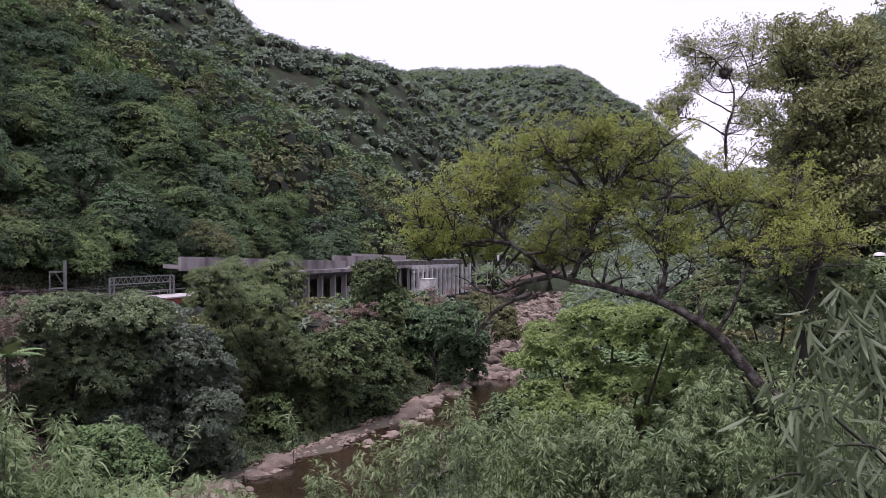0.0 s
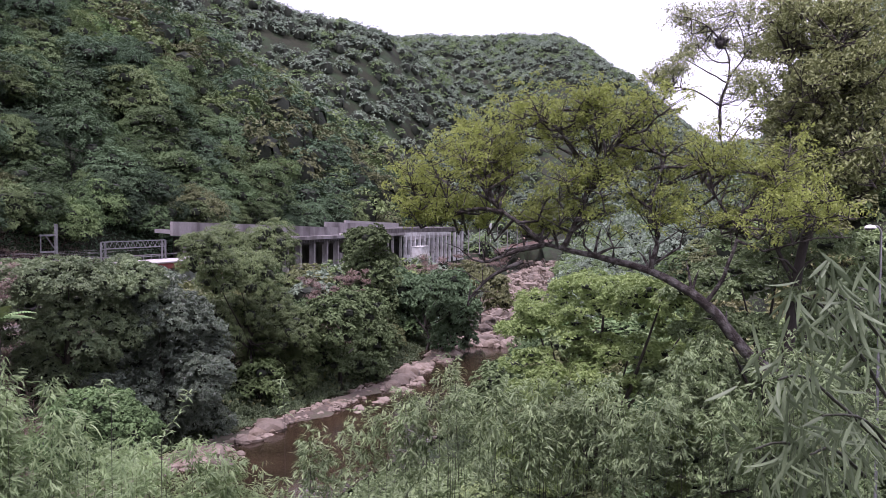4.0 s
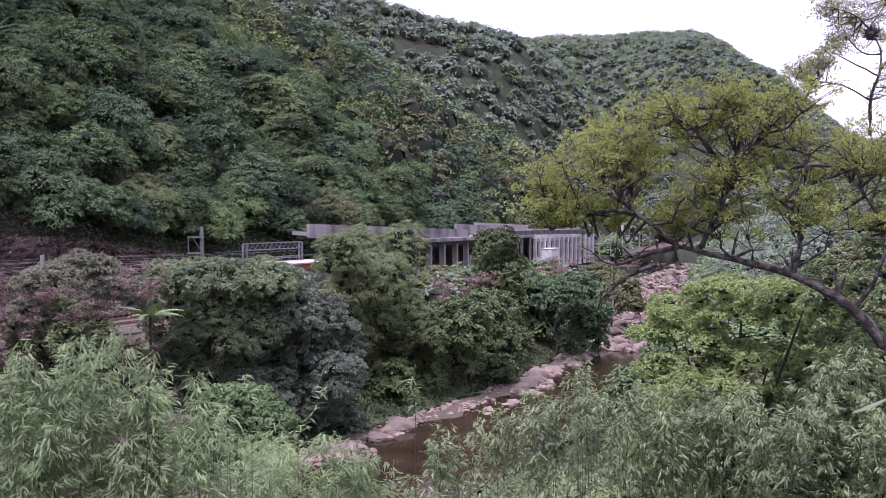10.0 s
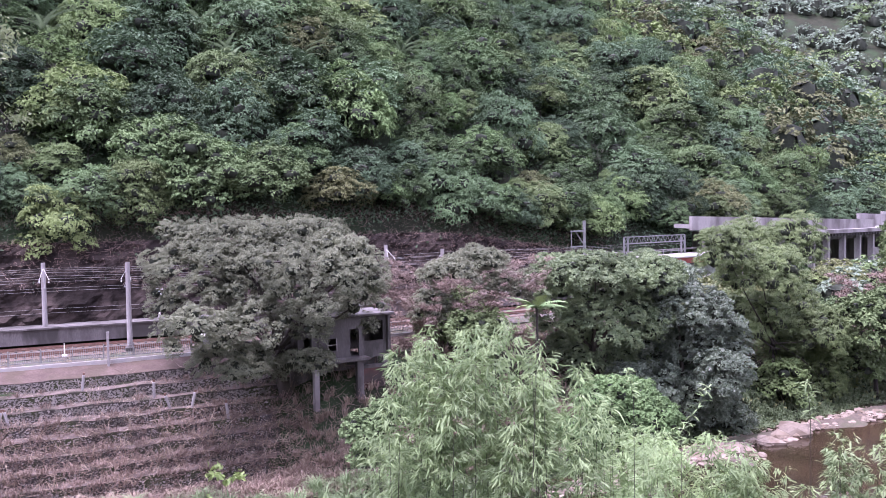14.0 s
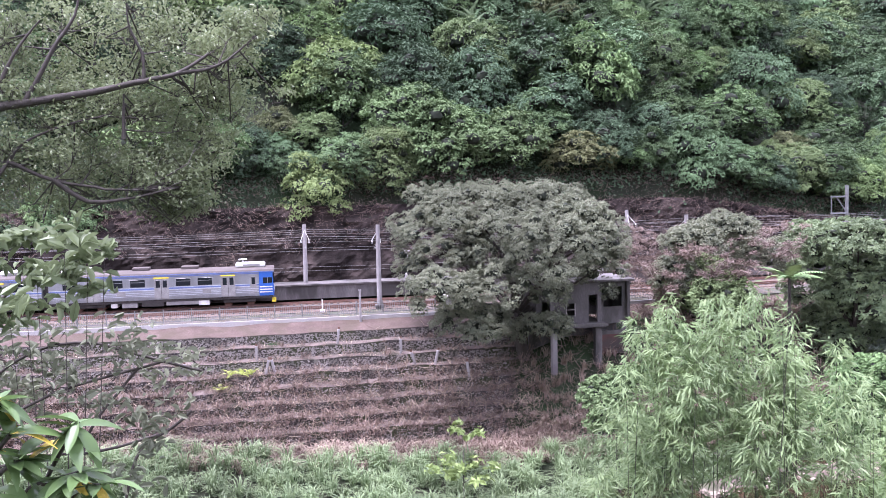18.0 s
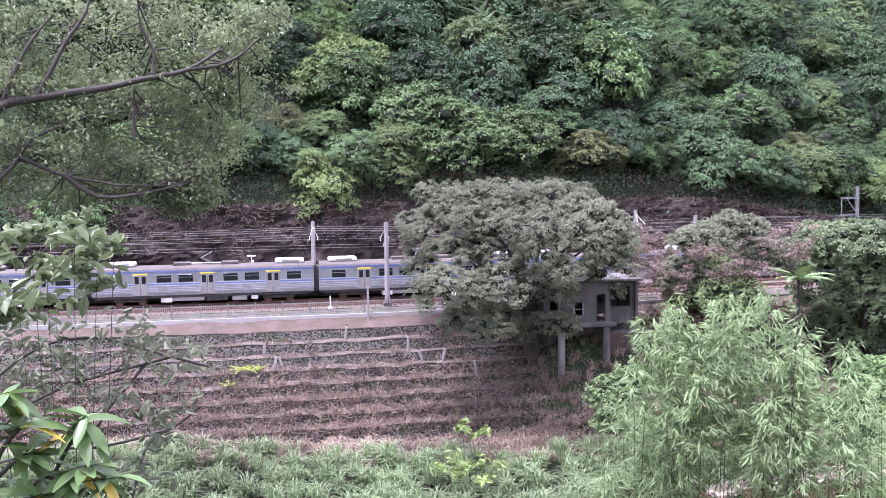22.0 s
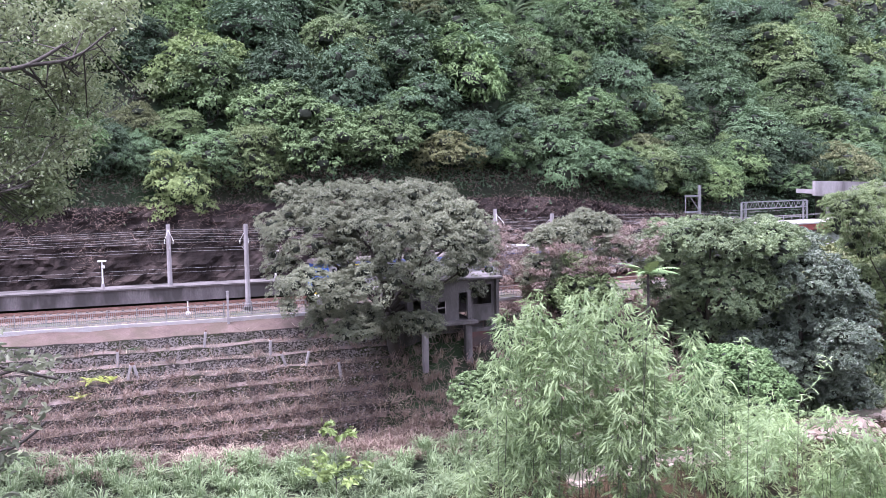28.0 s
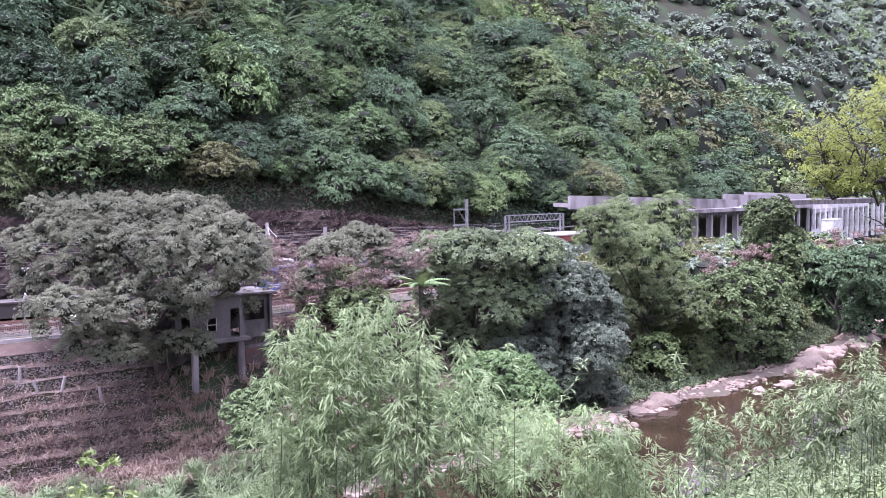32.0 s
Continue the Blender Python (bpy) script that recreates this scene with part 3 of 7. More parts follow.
# ---- gallery (rock shed over the railway) ----
def skewed(name, rows, material, parent):
    """A slab between two edges along the line: rows of (s0, s1, offset, bottom, top at s0, bottom, top at s1), front row and back row."""
    v = []
    n = 24
    for i in range(n + 1):
        k = i / n
        for s0, s1, o, b0, t0, b1, t1 in rows:
            x, y = on_line(s0 + (s1 - s0) * k, o)
            v += [(x, y, b0 + (b1 - b0) * k), (x, y, t0 + (t1 - t0) * k)]
    f = []
    for i in range(n):
        a, b = 4 * i, 4 * i + 4
        f += [(a, b, b + 1, a + 1), (a + 1, b + 1, b + 3, a + 3), (a + 3, b + 3, b + 2, a + 2), (a + 2, b + 2, b, a)]
    f += [(0, 1, 3, 2), (4 * n, 4 * n + 2, 4 * n + 3, 4 * n + 1)]
    ob = shared(name, mesh_of(name, v, f, material), parent)
    return ob


def build_gallery():
    g = new("rock_shed")
    tagged(g, "long grey concrete rock shed with open columns over the railway", "rock shed")
    skewed("roof_slab", [(89, 106, -5.6, 19.0, 19.6, 18.0, 18.59), (92, 106, 8.5, 19.4, 20.0, 18.6, 19.2)], CONCRETE, g)
    skewed("roof_slab", [(106, 166, -5.6, 18.0, 18.59, 17.75, 18.3), (106, 166, 8.5, 18.6, 19.2, 18.3, 18.9)], CONCRETE, g)
    skewed("parapet", [(77.5, 130.5, -4.6, 19.4, 21.2, 17.9, 19.85), (77.5, 130.5, -4.2, 19.4, 21.2, 17.9, 19.85)], CONCRETE, g)["label"] = "long stained concrete parapet"
    part("parapet_return", boxed(-0.2, 0.2, -0.4, 5.0, 17.9, 19.8), CONCRETE, g, at=line_pose(130.6, -4.2))
    # back wall, joist ends and beam use the darker concrete
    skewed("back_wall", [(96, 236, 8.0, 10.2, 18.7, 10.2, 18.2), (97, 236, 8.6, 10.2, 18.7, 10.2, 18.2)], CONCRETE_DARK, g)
    skewed("upper_parapet", [(133, 160, -1.0, 18.4, 20.9, 18.1, 20.2), (133, 160, -0.6, 18.4, 20.9, 18.1, 20.2)], CONCRETE, g)
    skewed("upper_parapet", [(150, 184, 2.0, 18.6, 21.1, 18.4, 20.3), (150, 184, 2.4, 18.6, 21.1, 18.4, 20.3)], CONCRETE_PALE, g)
    for s in np.arange(104, 152, 1.05):
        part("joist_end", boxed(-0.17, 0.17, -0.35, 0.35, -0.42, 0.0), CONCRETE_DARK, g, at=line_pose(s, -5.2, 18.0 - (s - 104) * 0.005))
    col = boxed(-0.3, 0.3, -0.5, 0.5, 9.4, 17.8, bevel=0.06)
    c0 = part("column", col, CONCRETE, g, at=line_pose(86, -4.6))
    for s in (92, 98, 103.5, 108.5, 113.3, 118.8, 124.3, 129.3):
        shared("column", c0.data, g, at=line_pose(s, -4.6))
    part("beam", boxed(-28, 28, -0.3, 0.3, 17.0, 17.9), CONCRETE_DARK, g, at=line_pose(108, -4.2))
    # slanting wing wall at the first bay's end
    bm = bmesh.new()
    vs = [bm.verts.new(p) for p in ((131, 0, 10), (140, 0, 10), (140, 0, 13.8), (135, 0, 14.8), (131, 0, 15.2))]
    bm.faces.new(vs)
    r = bmesh.ops.extrude_face_region(bm, geom=bm.faces[:])
    for e in r["geom"]:
        if isinstance(e, bmesh.types.BMVert):
            e.co.y += 0.4
    part("wing_wall", bm, CONCRETE, g, at=line_pose(131, -4.6) @ Matrix.Translation((-131, 0, 0)))
    for s in (157.5, 160.5, 166):
        part("post", boxed(-0.22, 0.22, -0.25, 0.25, 10.0, 18.0), CONCRETE_PALE, g, at=line_pose(s, -4.6))
    h = new("shed_extension")
    tagged(h, "pale concrete end of the rock shed with narrow columns", "rock shed")
    skewed("roof_slab", [(152, 219, -5.2, 18.35, 19.35, 17.9, 19.0), (152, 219, 8, 18.9, 19.5, 18.4, 19.1)], CONCRETE_RUIN, h)
    skewed("cornice", [(166.5, 205, -5.4, 17.4, 18.3, 17.2, 17.9), (166.5, 205, -4.5, 17.4, 18.3, 17.2, 17.9)], WHITE_WALL, h)
    skewed("lintel", [(167, 205, -5.3, 16.5, 17.5, 16.9, 17.8), (167, 205, -4.9, 16.5, 17.5, 16.9, 17.8)], CONCRETE_PALE, h)
    for i, s in enumerate((168, 171.2, 174.6, 178.2, 182, 185.8, 189.6, 193.4, 197.2, 201, 205, 210, 214.2, 218)):
        part("column", boxed(-0.32, 0.32, -0.35, 0.35, 10.0, 17.8), WHITE_WALL, h, at=line_pose(s, -5.1))
    skewed("dado", [(167, 176, -5.25, 10.2, 13.2, 10.2, 13.0), (167, 176, -5.0, 10.2, 13.2, 10.2, 13.0)], WHITE_WALL, h)
    c = new("site_container")
    tagged(c, "white metal site container beside the shed", "container")
    # raised to fit the view from the standpoint; the plinth is added beneath
    c.matrix_basis = line_pose(174.5, -6.6, 12.2)
    part("body", boxed(-3.0, 3.0, -1.2, 1.2, 0.15, 2.75, bevel=0.05), WHITE, c)
    part("roof", boxed(-3.1, 3.1, -1.3, 1.3, 2.75, 2.88), WHITE, c)
    for k in np.arange(-2.8, 2.9, 0.4):
        part("rib", boxed(k - 0.05, k + 0.05, -1.26, -1.2, 0.25, 2.65), WHITE, c)
    part("plinth", boxed(-2.9, 2.9, -1.1, 1.1, -1.9, 0.15), CONCRETE_DARK, c)


# ---- trees ----
def tree_thing(name, label, crown, trunk, category="tree", group="", low=None):
    t = new(name)
    tagged(t, label, category, group)
    if trunk:
        shared("trunk", trunk, t, at=low)
    shared("crown", crown, t)
    return t


def trunk_mesh(rng, height, radius, limbs=6, spread=0.6, top=None, material=None, lean=(0, 0)):
    bm = bmesh.new()
    n = 5
    pts = [(lean[0] * k / n + rng.normal() * radius * 0.5 * (k > 0), lean[1] * k / n + rng.normal() * radius * 0.5 * (k > 0), height * k / n) for k in range(n + 1)]
    tube(bm, pts, [radius * (1.25 if k == 0 else 1 - 0.13 * k) for k in range(n + 1)])
    for i in range(limbs):
        k = rng.uniform(0.5, 1.0)
        a = rng.uniform(0, 6.283)
        p0 = Vector(pts[int(k * n)])
        l = spread * rng.uniform(0.6, 1.1)
        p2 = p0 + Vector((math.cos(a) * l, math.sin(a) * l, l * rng.uniform(0.4, 1.0)))
        p1 = p0.lerp(p2, 0.5) + Vector((0, 0, -l * 0.12))
        tube(bm, [p0, p1, p2], [radius * 0.45, radius * 0.3, radius * 0.12], 5)
    me = bpy.data.meshes.new("trunk")
    bm.to_mesh(me)
    bm.free()
    me.materials.append(material or BARK)
    return me



# ---- where the plants' leaf masses and limbs lie, in degrees round the standpoint ----
YELLOW_CLUMPS = [(-1.7, 5.7, 3.5, 1.8), (-8.3, 7.3, 3.3, 1.5), (-12.0, 7.1, 3.3, 1.5), (0.3, 3.3, 2.4, 1.5), (-3.5, 3.8, 2.2, 1.3), (-9.7, 1.9, 3.3, 1.6), (-14.2, 4.5, 3.8, 1.6), (-17.5, 4.2, 5.1, 1.8), (-20.7, 3.1, 3.3, 1.6), (-13.2, 0.6, 4.4, 1.6), (-18.3, 0.9, 5.1, 1.8), (-7.9, 0.1, 2.2, 1.0), (-23.4, 0.5, 2.9, 1.6), (-5.4, 5.1, 2.2, 1.1), (0.9, 0.7, 1.5, 1.3), (-2.2, 0.5, 1.8, 0.8)]
YELLOW_LIMBS = [
    [(-21.2, -9.5), (-19.4, -8.1), (-17.0, -5.3), (-13.7, -3.4), (-9.3, -2.3), (-7.0, -1.8)],
    [(-7.0, -1.8), (-5.7, -0.6), (-4.4, 0.3), (-3.2, 1.6), (-1.9, 4.0)],
    [(-8.2, -2.0), (-9.3, 0.3), (-10.0, 2.8), (-10.7, 5.0)],
    [(-4.4, 0.3), (-2.8, 0.5), (-0.6, 0.0), (1.1, -0.4)],
    [(-10.0, 2.8), (-8.3, 5.0), (-7.9, 6.8)],
    [(-10.0, 2.8), (-11.5, 4.6), (-12.4, 6.3)],
    [(-17.1, -5.4), (-18.2, -3.6), (-18.9, -0.8), (-17.6, 1.3), (-17.1, 3.4)],
    [(-18.9, -0.8), (-20.6, 0.9), (-21.2, 2.6)],
    [(-13.7, -3.4), (-14.2, -1.2), (-13.7, 0.6), (-14.6, 3.8)],
    [(-7.0, -1.8), (-5.3, -2.2), (-3.5, -2.9), (-2.4, -2.8)],
    [(-5.7, -2.9), (-3.9, -3.7), (-2.4, -5.1), (-2.1, -5.8)],
    [(-18.9, -0.8), (-19.6, 0.6), (-22.1, -0.1)],
]
GREEN_CLUMPS = [(-9.6, -5.8, 4.0, 1.6), (-7.5, -8.0, 3.1, 2.2), (-12.4, -9.0, 3.7, 2.0), (-14.5, -5.1, 2.9, 1.5), (-11.0, -4.4, 3.3, 1.3), (-6.4, -6.6, 1.5, 1.5), (-15.9, -7.1, 2.2, 1.8), (-8.1, -10.8, 2.9, 1.8), (-6.0, -9.8, 1.6, 1.6)]
GREEN2_CLUMPS = [(-19.2, -4.3, 3.7, 1.8), (-23.7, -2.8, 4.0, 2.2), (-21.5, -1.5, 3.7, 1.5), (-25.2, -5.5, 2.6, 2.2), (-18.2, -7.0, 2.9, 1.8), (-16.5, -9.9, 3.3, 1.8), (-20.2, -11.0, 4.0, 2.2), (-23.9, -8.5, 3.3, 2.6)]
RIGHT_CLUMPS = [(-23.8, 10.5, 3.3, 2.2), (-25.9, 11.2, 2.2, 2.2), (-22.5, 8.3, 2.2, 1.8), (-25.3, 7.7, 2.6, 2.2), (-24.0, 5.5, 3.3, 1.8), (-26.1, 4.4, 2.2, 2.2), (-22.2, 6.3, 1.5, 1.5), (-24.6, 2.8, 2.9, 1.5), (-21.6, 10.3, 1.8, 1.8), (-20.9, 7.7, 1.6, 1.6), (-22.2, 12.5, 1.8, 1.3), (-24.7, 12.9, 2.2, 1.1), (-26.2, 8.6, 1.5, 2.2), (-23.1, 3.6, 2.6, 1.8), (-21.2, 5.0, 1.8, 1.5)]
RIGHT_LIMBS = [
    [(-22.1, -13.2), (-21.9, -8.9), (-22.3, -4.2), (-22.8, -1.2), (-24.0, 3.2), (-24.7, 6.8), (-25.3, 10.0)],
    [(-24.0, 3.2), (-23.1, 5.6), (-21.9, 8.3), (-21.6, 10.0)],
    [(-24.7, 6.8), (-23.8, 8.8), (-23.1, 10.8)],
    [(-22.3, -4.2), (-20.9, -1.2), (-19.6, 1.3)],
    [(-22.8, -1.2), (-25.2, 1.8), (-26.4, 4.4)],
]
NEST_CLUMPS = [(-15.8, 12.1, 1.3, 1.3), (-18.4, 12.4, 2.0, 0.9), (-20.8, 12.3, 1.6, 1.1), (-15.3, 10.0, 0.9, 1.1), (-20.0, 10.4, 1.5, 1.5), (-14.6, 8.7, 1.1, 0.7), (-21.4, 11.0, 1.1, 1.1), (-17.0, 11.0, 1.3, 0.7), (-19.6, 8.4, 1.1, 0.9)]
NEST_LIMBS = [
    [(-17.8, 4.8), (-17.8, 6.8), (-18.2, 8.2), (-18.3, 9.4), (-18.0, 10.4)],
    [(-18.3, 8.5), (-19.2, 9.8), (-20.0, 11.4), (-20.5, 12.4)],
    [(-17.8, 6.8), (-16.3, 7.8), (-14.6, 8.2), (-13.9, 9.1)],
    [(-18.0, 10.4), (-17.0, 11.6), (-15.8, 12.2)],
    [(-19.2, 9.8), (-19.0, 11.2), (-18.4, 12.4)],
    [(-18.2, 8.2), (-16.7, 9.1), (-15.3, 10.0)],
    [(-18.3, 9.4), (-17.3, 9.6), (-16.3, 10.7)],
]
NEST_AT = [(-17.8, 10.5)]
LOW_CLUMPS = [(3.2, -14.0, 3.3, 1.8), (-0.5, -13.0, 3.3, 2.2), (-4.1, -13.3, 3.3, 2.2), (-7.8, -13.6, 3.3, 2.2), (-11.3, -13.8, 3.3, 2.2), (-1.2, -10.5, 1.3, 2.0), (-5.3, -11.6, 1.8, 1.6), (6.1, -14.9, 2.6, 1.5), (-14.1, -12.7, 2.6, 2.2), (-9.9, -11.8, 2.2, 1.5), (-17.5, -12.8, 2.9, 2.2), (-20.8, -12.3, 2.9, 2.2), (-24.2, -12.3, 2.9, 2.2), (-17.9, -9.5, 2.6, 1.6), (-22.1, -8.9, 2.2, 1.6), (-25.5, -9.4, 2.2, 2.2)]
BANYAN = [(47.7, -3.9, 2.9, 2.6), (48.1, -7.2, 2.2, 1.8), (45.8, -1.7, 2.6, 1.6), (44.0, -3.6, 3.3, 2.6), (41.8, -1.4, 2.9, 1.5), (40.4, -4.0, 3.3, 2.6), (38.2, -3.6, 2.2, 2.0), (43.3, -6.9, 3.3, 2.0), (40.1, -6.9, 2.6, 1.8), (45.9, -8.7, 2.2, 1.5), (37.5, -5.4, 1.6, 1.6), (48.4, -1.1, 1.6, 1.1), (41.9, -9.1, 2.2, 1.1)]
MOUND = [(22.5, -4.0, 2.9, 1.5), (24.4, -6.2, 2.2, 2.2), (21.4, -6.9, 2.9, 2.2), (19.6, -4.0, 2.2, 1.3), (22.9, -9.1, 2.6, 1.8), (25.1, -3.6, 1.5, 1.1)]
MOUND_DARK = [(17.4, -6.2, 2.6, 1.8), (15.7, -8.3, 2.2, 2.2), (18.5, -9.1, 2.6, 2.2), (14.6, -10.4, 1.5, 1.8), (17.1, -11.5, 2.9, 1.8), (19.3, -11.2, 2.2, 1.8), (17.8, -4.0, 1.5, 0.9)]
FEATHER = [(14.6, -2.6, 1.6, 1.6), (10.7, -2.2, 1.6, 1.6), (12.5, -4.0, 2.2, 1.8), (10.9, -6.1, 1.6, 2.0), (13.2, -6.8, 2.2, 1.8), (10.4, -8.5, 1.8, 1.6), (12.1, -9.6, 2.2, 1.8), (13.1, -1.8, 1.5, 1.1), (9.0, -7.5, 1.5, 1.5)]
ROUND = [(4.3, -1.5, 1.3, 0.9), (4.1, -3.1, 1.5, 1.1), (4.3, -4.6, 1.4, 1.1), (5.1, -2.4, 0.8, 0.8), (3.3, -3.9, 0.8, 0.9)]
BANK_A = [(7.1, -7.2, 2.0, 1.8), (5.3, -6.1, 1.6, 1.6), (4.6, -7.9, 1.6, 1.5), (7.5, -9.3, 1.8, 1.5)]
BANK_B = [(2.4, -4.7, 1.6, 1.3), (0.9, -5.5, 1.6, 1.3), (-0.6, -4.7, 1.5, 1.1), (1.7, -6.9, 1.5, 1.1), (-1.3, -6.2, 1.5, 0.9)]
BANK_C = [(-2.4, -3.8, 1.3, 0.9), (-3.5, -4.4, 1.1, 0.9), (-4.2, -5.5, 0.9, 1.1), (-1.6, -5.5, 1.1, 0.9)]
DRY_A = [(7.1, -5.0, 2.0, 1.5), (5.3, -4.3, 1.5, 0.9), (6.0, -6.8, 1.6, 1.5)]
DRY_B = [(-1.3, -2.9, 2.2, 0.7), (-3.5, -2.9, 1.5, 0.7), (0.9, -3.5, 1.5, 0.5)]
SHRUB_R = [(31.3, -6.1, 2.2, 1.3), (32.8, -7.5, 1.3, 1.1), (30.3, -7.5, 1.8, 1.3)]
SHRUB_G = [(30.2, -3.9, 2.0, 0.9), (28.0, -4.3, 1.8, 0.9), (32.0, -4.2, 1.3, 0.7)]
DRY_C = [(35.3, -4.9, 1.8, 1.3), (33.9, -6.7, 1.3, 1.5), (29.1, -5.4, 1.8, 0.7), (36.0, -3.4, 1.3, 0.9), (26.5, -3.2, 1.6, 0.5)]
DRY_D = [(35.1, -4.9, 1.8, 1.6), (33.0, -4.4, 1.8, 1.5), (34.4, -7.2, 1.6, 1.5), (31.3, -5.4, 1.6, 1.3), (29.3, -4.3, 1.6, 1.1), (27.0, -4.0, 1.8, 1.1)]
SCRUB = [(32.0, -3.8, 1.6, 1.0), (30.0, -3.1, 1.8, 1.0), (33.2, -6.1, 1.3, 1.3), (28.0, -4.9, 1.5, 1.2)]
LOWBUSH = [(37.5, -13.8, 1.5, 1.3), (35.6, -12.8, 1.5, 1.1), (36.8, -15.3, 1.6, 1.1)]
LOWBUSH2 = [(21.4, -12.1, 2.2, 1.5), (19.4, -13.0, 2.0, 1.5), (22.4, -14.2, 2.2, 1.5), (20.4, -11.4, 1.5, 0.9)]
BIGLEAF = [(46.8, -15.7, 1.6, 0.7), (47.6, -18.1, 1.6, 0.9), (45.8, -18.5, 1.6, 0.7)]
BAMBOO_CLUMPS = [(31.6, -9.5, 4.0, 1.8), (33.8, -11.7, 2.9, 2.2), (28.7, -9.9, 3.3, 2.2), (25.8, -11.6, 2.6, 2.2), (30.5, -13.1, 4.0, 2.2), (34.2, -15.3, 3.3, 2.2), (27.2, -14.8, 4.0, 2.2), (31.2, -17.3, 4.4, 2.6), (25.1, -17.4, 2.9, 2.6), (35.3, -18.8, 3.3, 1.8)]
BAMBOO2_CLUMPS = [(20.0, -15.7, 2.9, 1.8), (17.1, -15.2, 2.6, 1.6), (14.5, -15.9, 2.6, 1.8), (22.0, -17.6, 2.6, 1.8), (18.0, -17.9, 3.3, 1.8), (13.3, -17.4, 2.2, 1.8), (15.7, -18.0, 2.9, 1.5)]
BAMBOO3_CLUMPS = [(24.3, -12.7, 2.6, 1.8), (25.8, -10.9, 1.8, 1.8), (20.8, -14.9, 3.3, 1.8), (24.9, -15.5, 2.9, 1.8), (17.2, -16.2, 2.9, 1.8), (13.8, -16.8, 2.6, 1.5), (22.1, -12.2, 1.5, 1.1), (10.2, -17.7, 2.6, 1.1), (16.2, -15.0, 1.5, 1.1), (26.0, -8.6, 0.9, 1.1)]
UPLEFT_LIMBS = [
    [(79.3, 0.2), (76.4, 2.7), (74.6, 4.7), (72.8, 5.2), (69.0, 5.9), (66.1, 6.6), (64.1, 7.1), (62.2, 8.3)],
    [(66.1, 6.6), (66.1, 8.2), (66.8, 9.8), (66.9, 11.1)],
    [(78.3, -2.6), (74.7, 0.7), (73.8, 1.8), (72.9, 2.9), (70.7, 3.9), (68.5, 4.5)],
    [(73.8, 1.8), (71.4, 0.7), (68.6, 0.1), (66.0, 0.0)],
    [(72.8, 5.2), (71.1, 8.3), (69.8, 10.3), (69.4, 12.3)],
    [(64.1, 7.1), (61.7, 7.6), (59.3, 9.4)],
    [(71.4, 0.7), (69.6, -0.6), (67.4, -0.5), (65.0, 0.0)],
    [(74.6, 4.7), (73.2, 7.9), (71.7, 9.9)],
    [(67.4, 3.1), (67.3, 5.8)],
]
UPLEFT_CLUMPS = [(72.6, 8.9, 3.3, 2.2), (68.9, 9.4, 3.3, 2.2), (65.0, 9.6, 2.9, 1.8), (61.7, 9.0, 2.6, 1.8), (59.6, 10.1, 1.5, 1.5), (72.7, 6.0, 2.9, 1.8), (69.3, 6.8, 2.9, 1.5), (64.2, 5.9, 3.3, 1.5), (61.1, 5.2, 2.2, 1.5), (71.6, 3.1, 3.3, 1.5), (67.8, 3.8, 3.3, 1.5), (64.2, 3.1, 2.9, 1.5), (62.2, 2.1, 1.5, 1.3), (73.0, 0.5, 2.9, 1.1), (69.2, 1.1, 3.3, 1.5), (65.3, 0.7, 2.9, 1.5), (63.7, -0.7, 1.5, 0.9), (76.2, 6.8, 2.2, 3.7), (76.5, 1.1, 2.2, 2.2)]
LEFTBUSH = [(73.4, -3.2, 2.2, 1.8), (71.0, -2.6, 1.8, 1.1), (69.8, -4.7, 1.6, 1.5), (72.6, -5.5, 2.2, 1.5), (74.2, -6.8, 1.5, 1.5), (68.8, -3.7, 0.9, 0.9), (76.1, -4.4, 1.5, 2.2)]
LEFTTHIN = [(72.5, -9.2, 2.9, 1.5), (69.0, -9.2, 2.6, 1.3), (65.7, -10.4, 2.2, 1.1), (73.5, -11.8, 2.6, 1.5), (70.1, -11.8, 2.6, 1.5), (66.9, -13.4, 2.2, 1.5), (64.7, -11.2, 1.8, 0.9), (67.6, -16.0, 2.2, 1.8), (76.1, -10.2, 1.5, 2.2)]
LEFTTHIN_LIMBS = [
    [(77.4, -17.3), (75.4, -13.8), (72.9, -12.2), (69.1, -11.2), (64.7, -10.3)],
    [(76.5, -11.7), (73.4, -9.5), (69.6, -9.1), (63.4, -11.3)],
    [(77.3, -16.0), (72.8, -15.4), (69.6, -15.5), (65.9, -14.9), (64.1, -13.7)],
    [(77.5, -9.1), (75.1, -6.7), (72.9, -4.9), (70.1, -3.6)],
    [(72.0, -18.7), (70.2, -14.4), (68.5, -12.3), (67.1, -10.7)],
    [(68.4, -19.2), (67.5, -16.1), (65.9, -14.9)],
]
TIPS = [
    [(9.7, -12.7), (9.8, -11.3), (9.9, -10.4)],
    [(17.3, -13.9), (16.3, -12.3), (15.6, -11.0)],
    [(20.2, -11.7), (20.4, -10.7), (20.6, -9.9)],
]
RIGHTBAMBOO = [
    [(-27.5, -10.5), (-25.2, -6.8), (-23.7, -5.2), (-22.7, -4.7)],
    [(-28.1, -8.5), (-25.8, -5.4), (-24.0, -4.2)],
    [(-27.5, -13.3), (-24.5, -10.7), (-22.7, -9.5), (-21.4, -9.8)],
    [(-28.1, -14.1), (-26.3, -11.8), (-23.9, -11.7)],
    [(-23.9, -15.2), (-22.7, -13.8), (-21.4, -13.5), (-20.1, -14.0)],
    [(-27.5, -6.0), (-26.4, -4.4), (-25.5, -4.1)],
    [(-26.3, -14.9), (-24.5, -13.6), (-23.3, -14.0)],
]
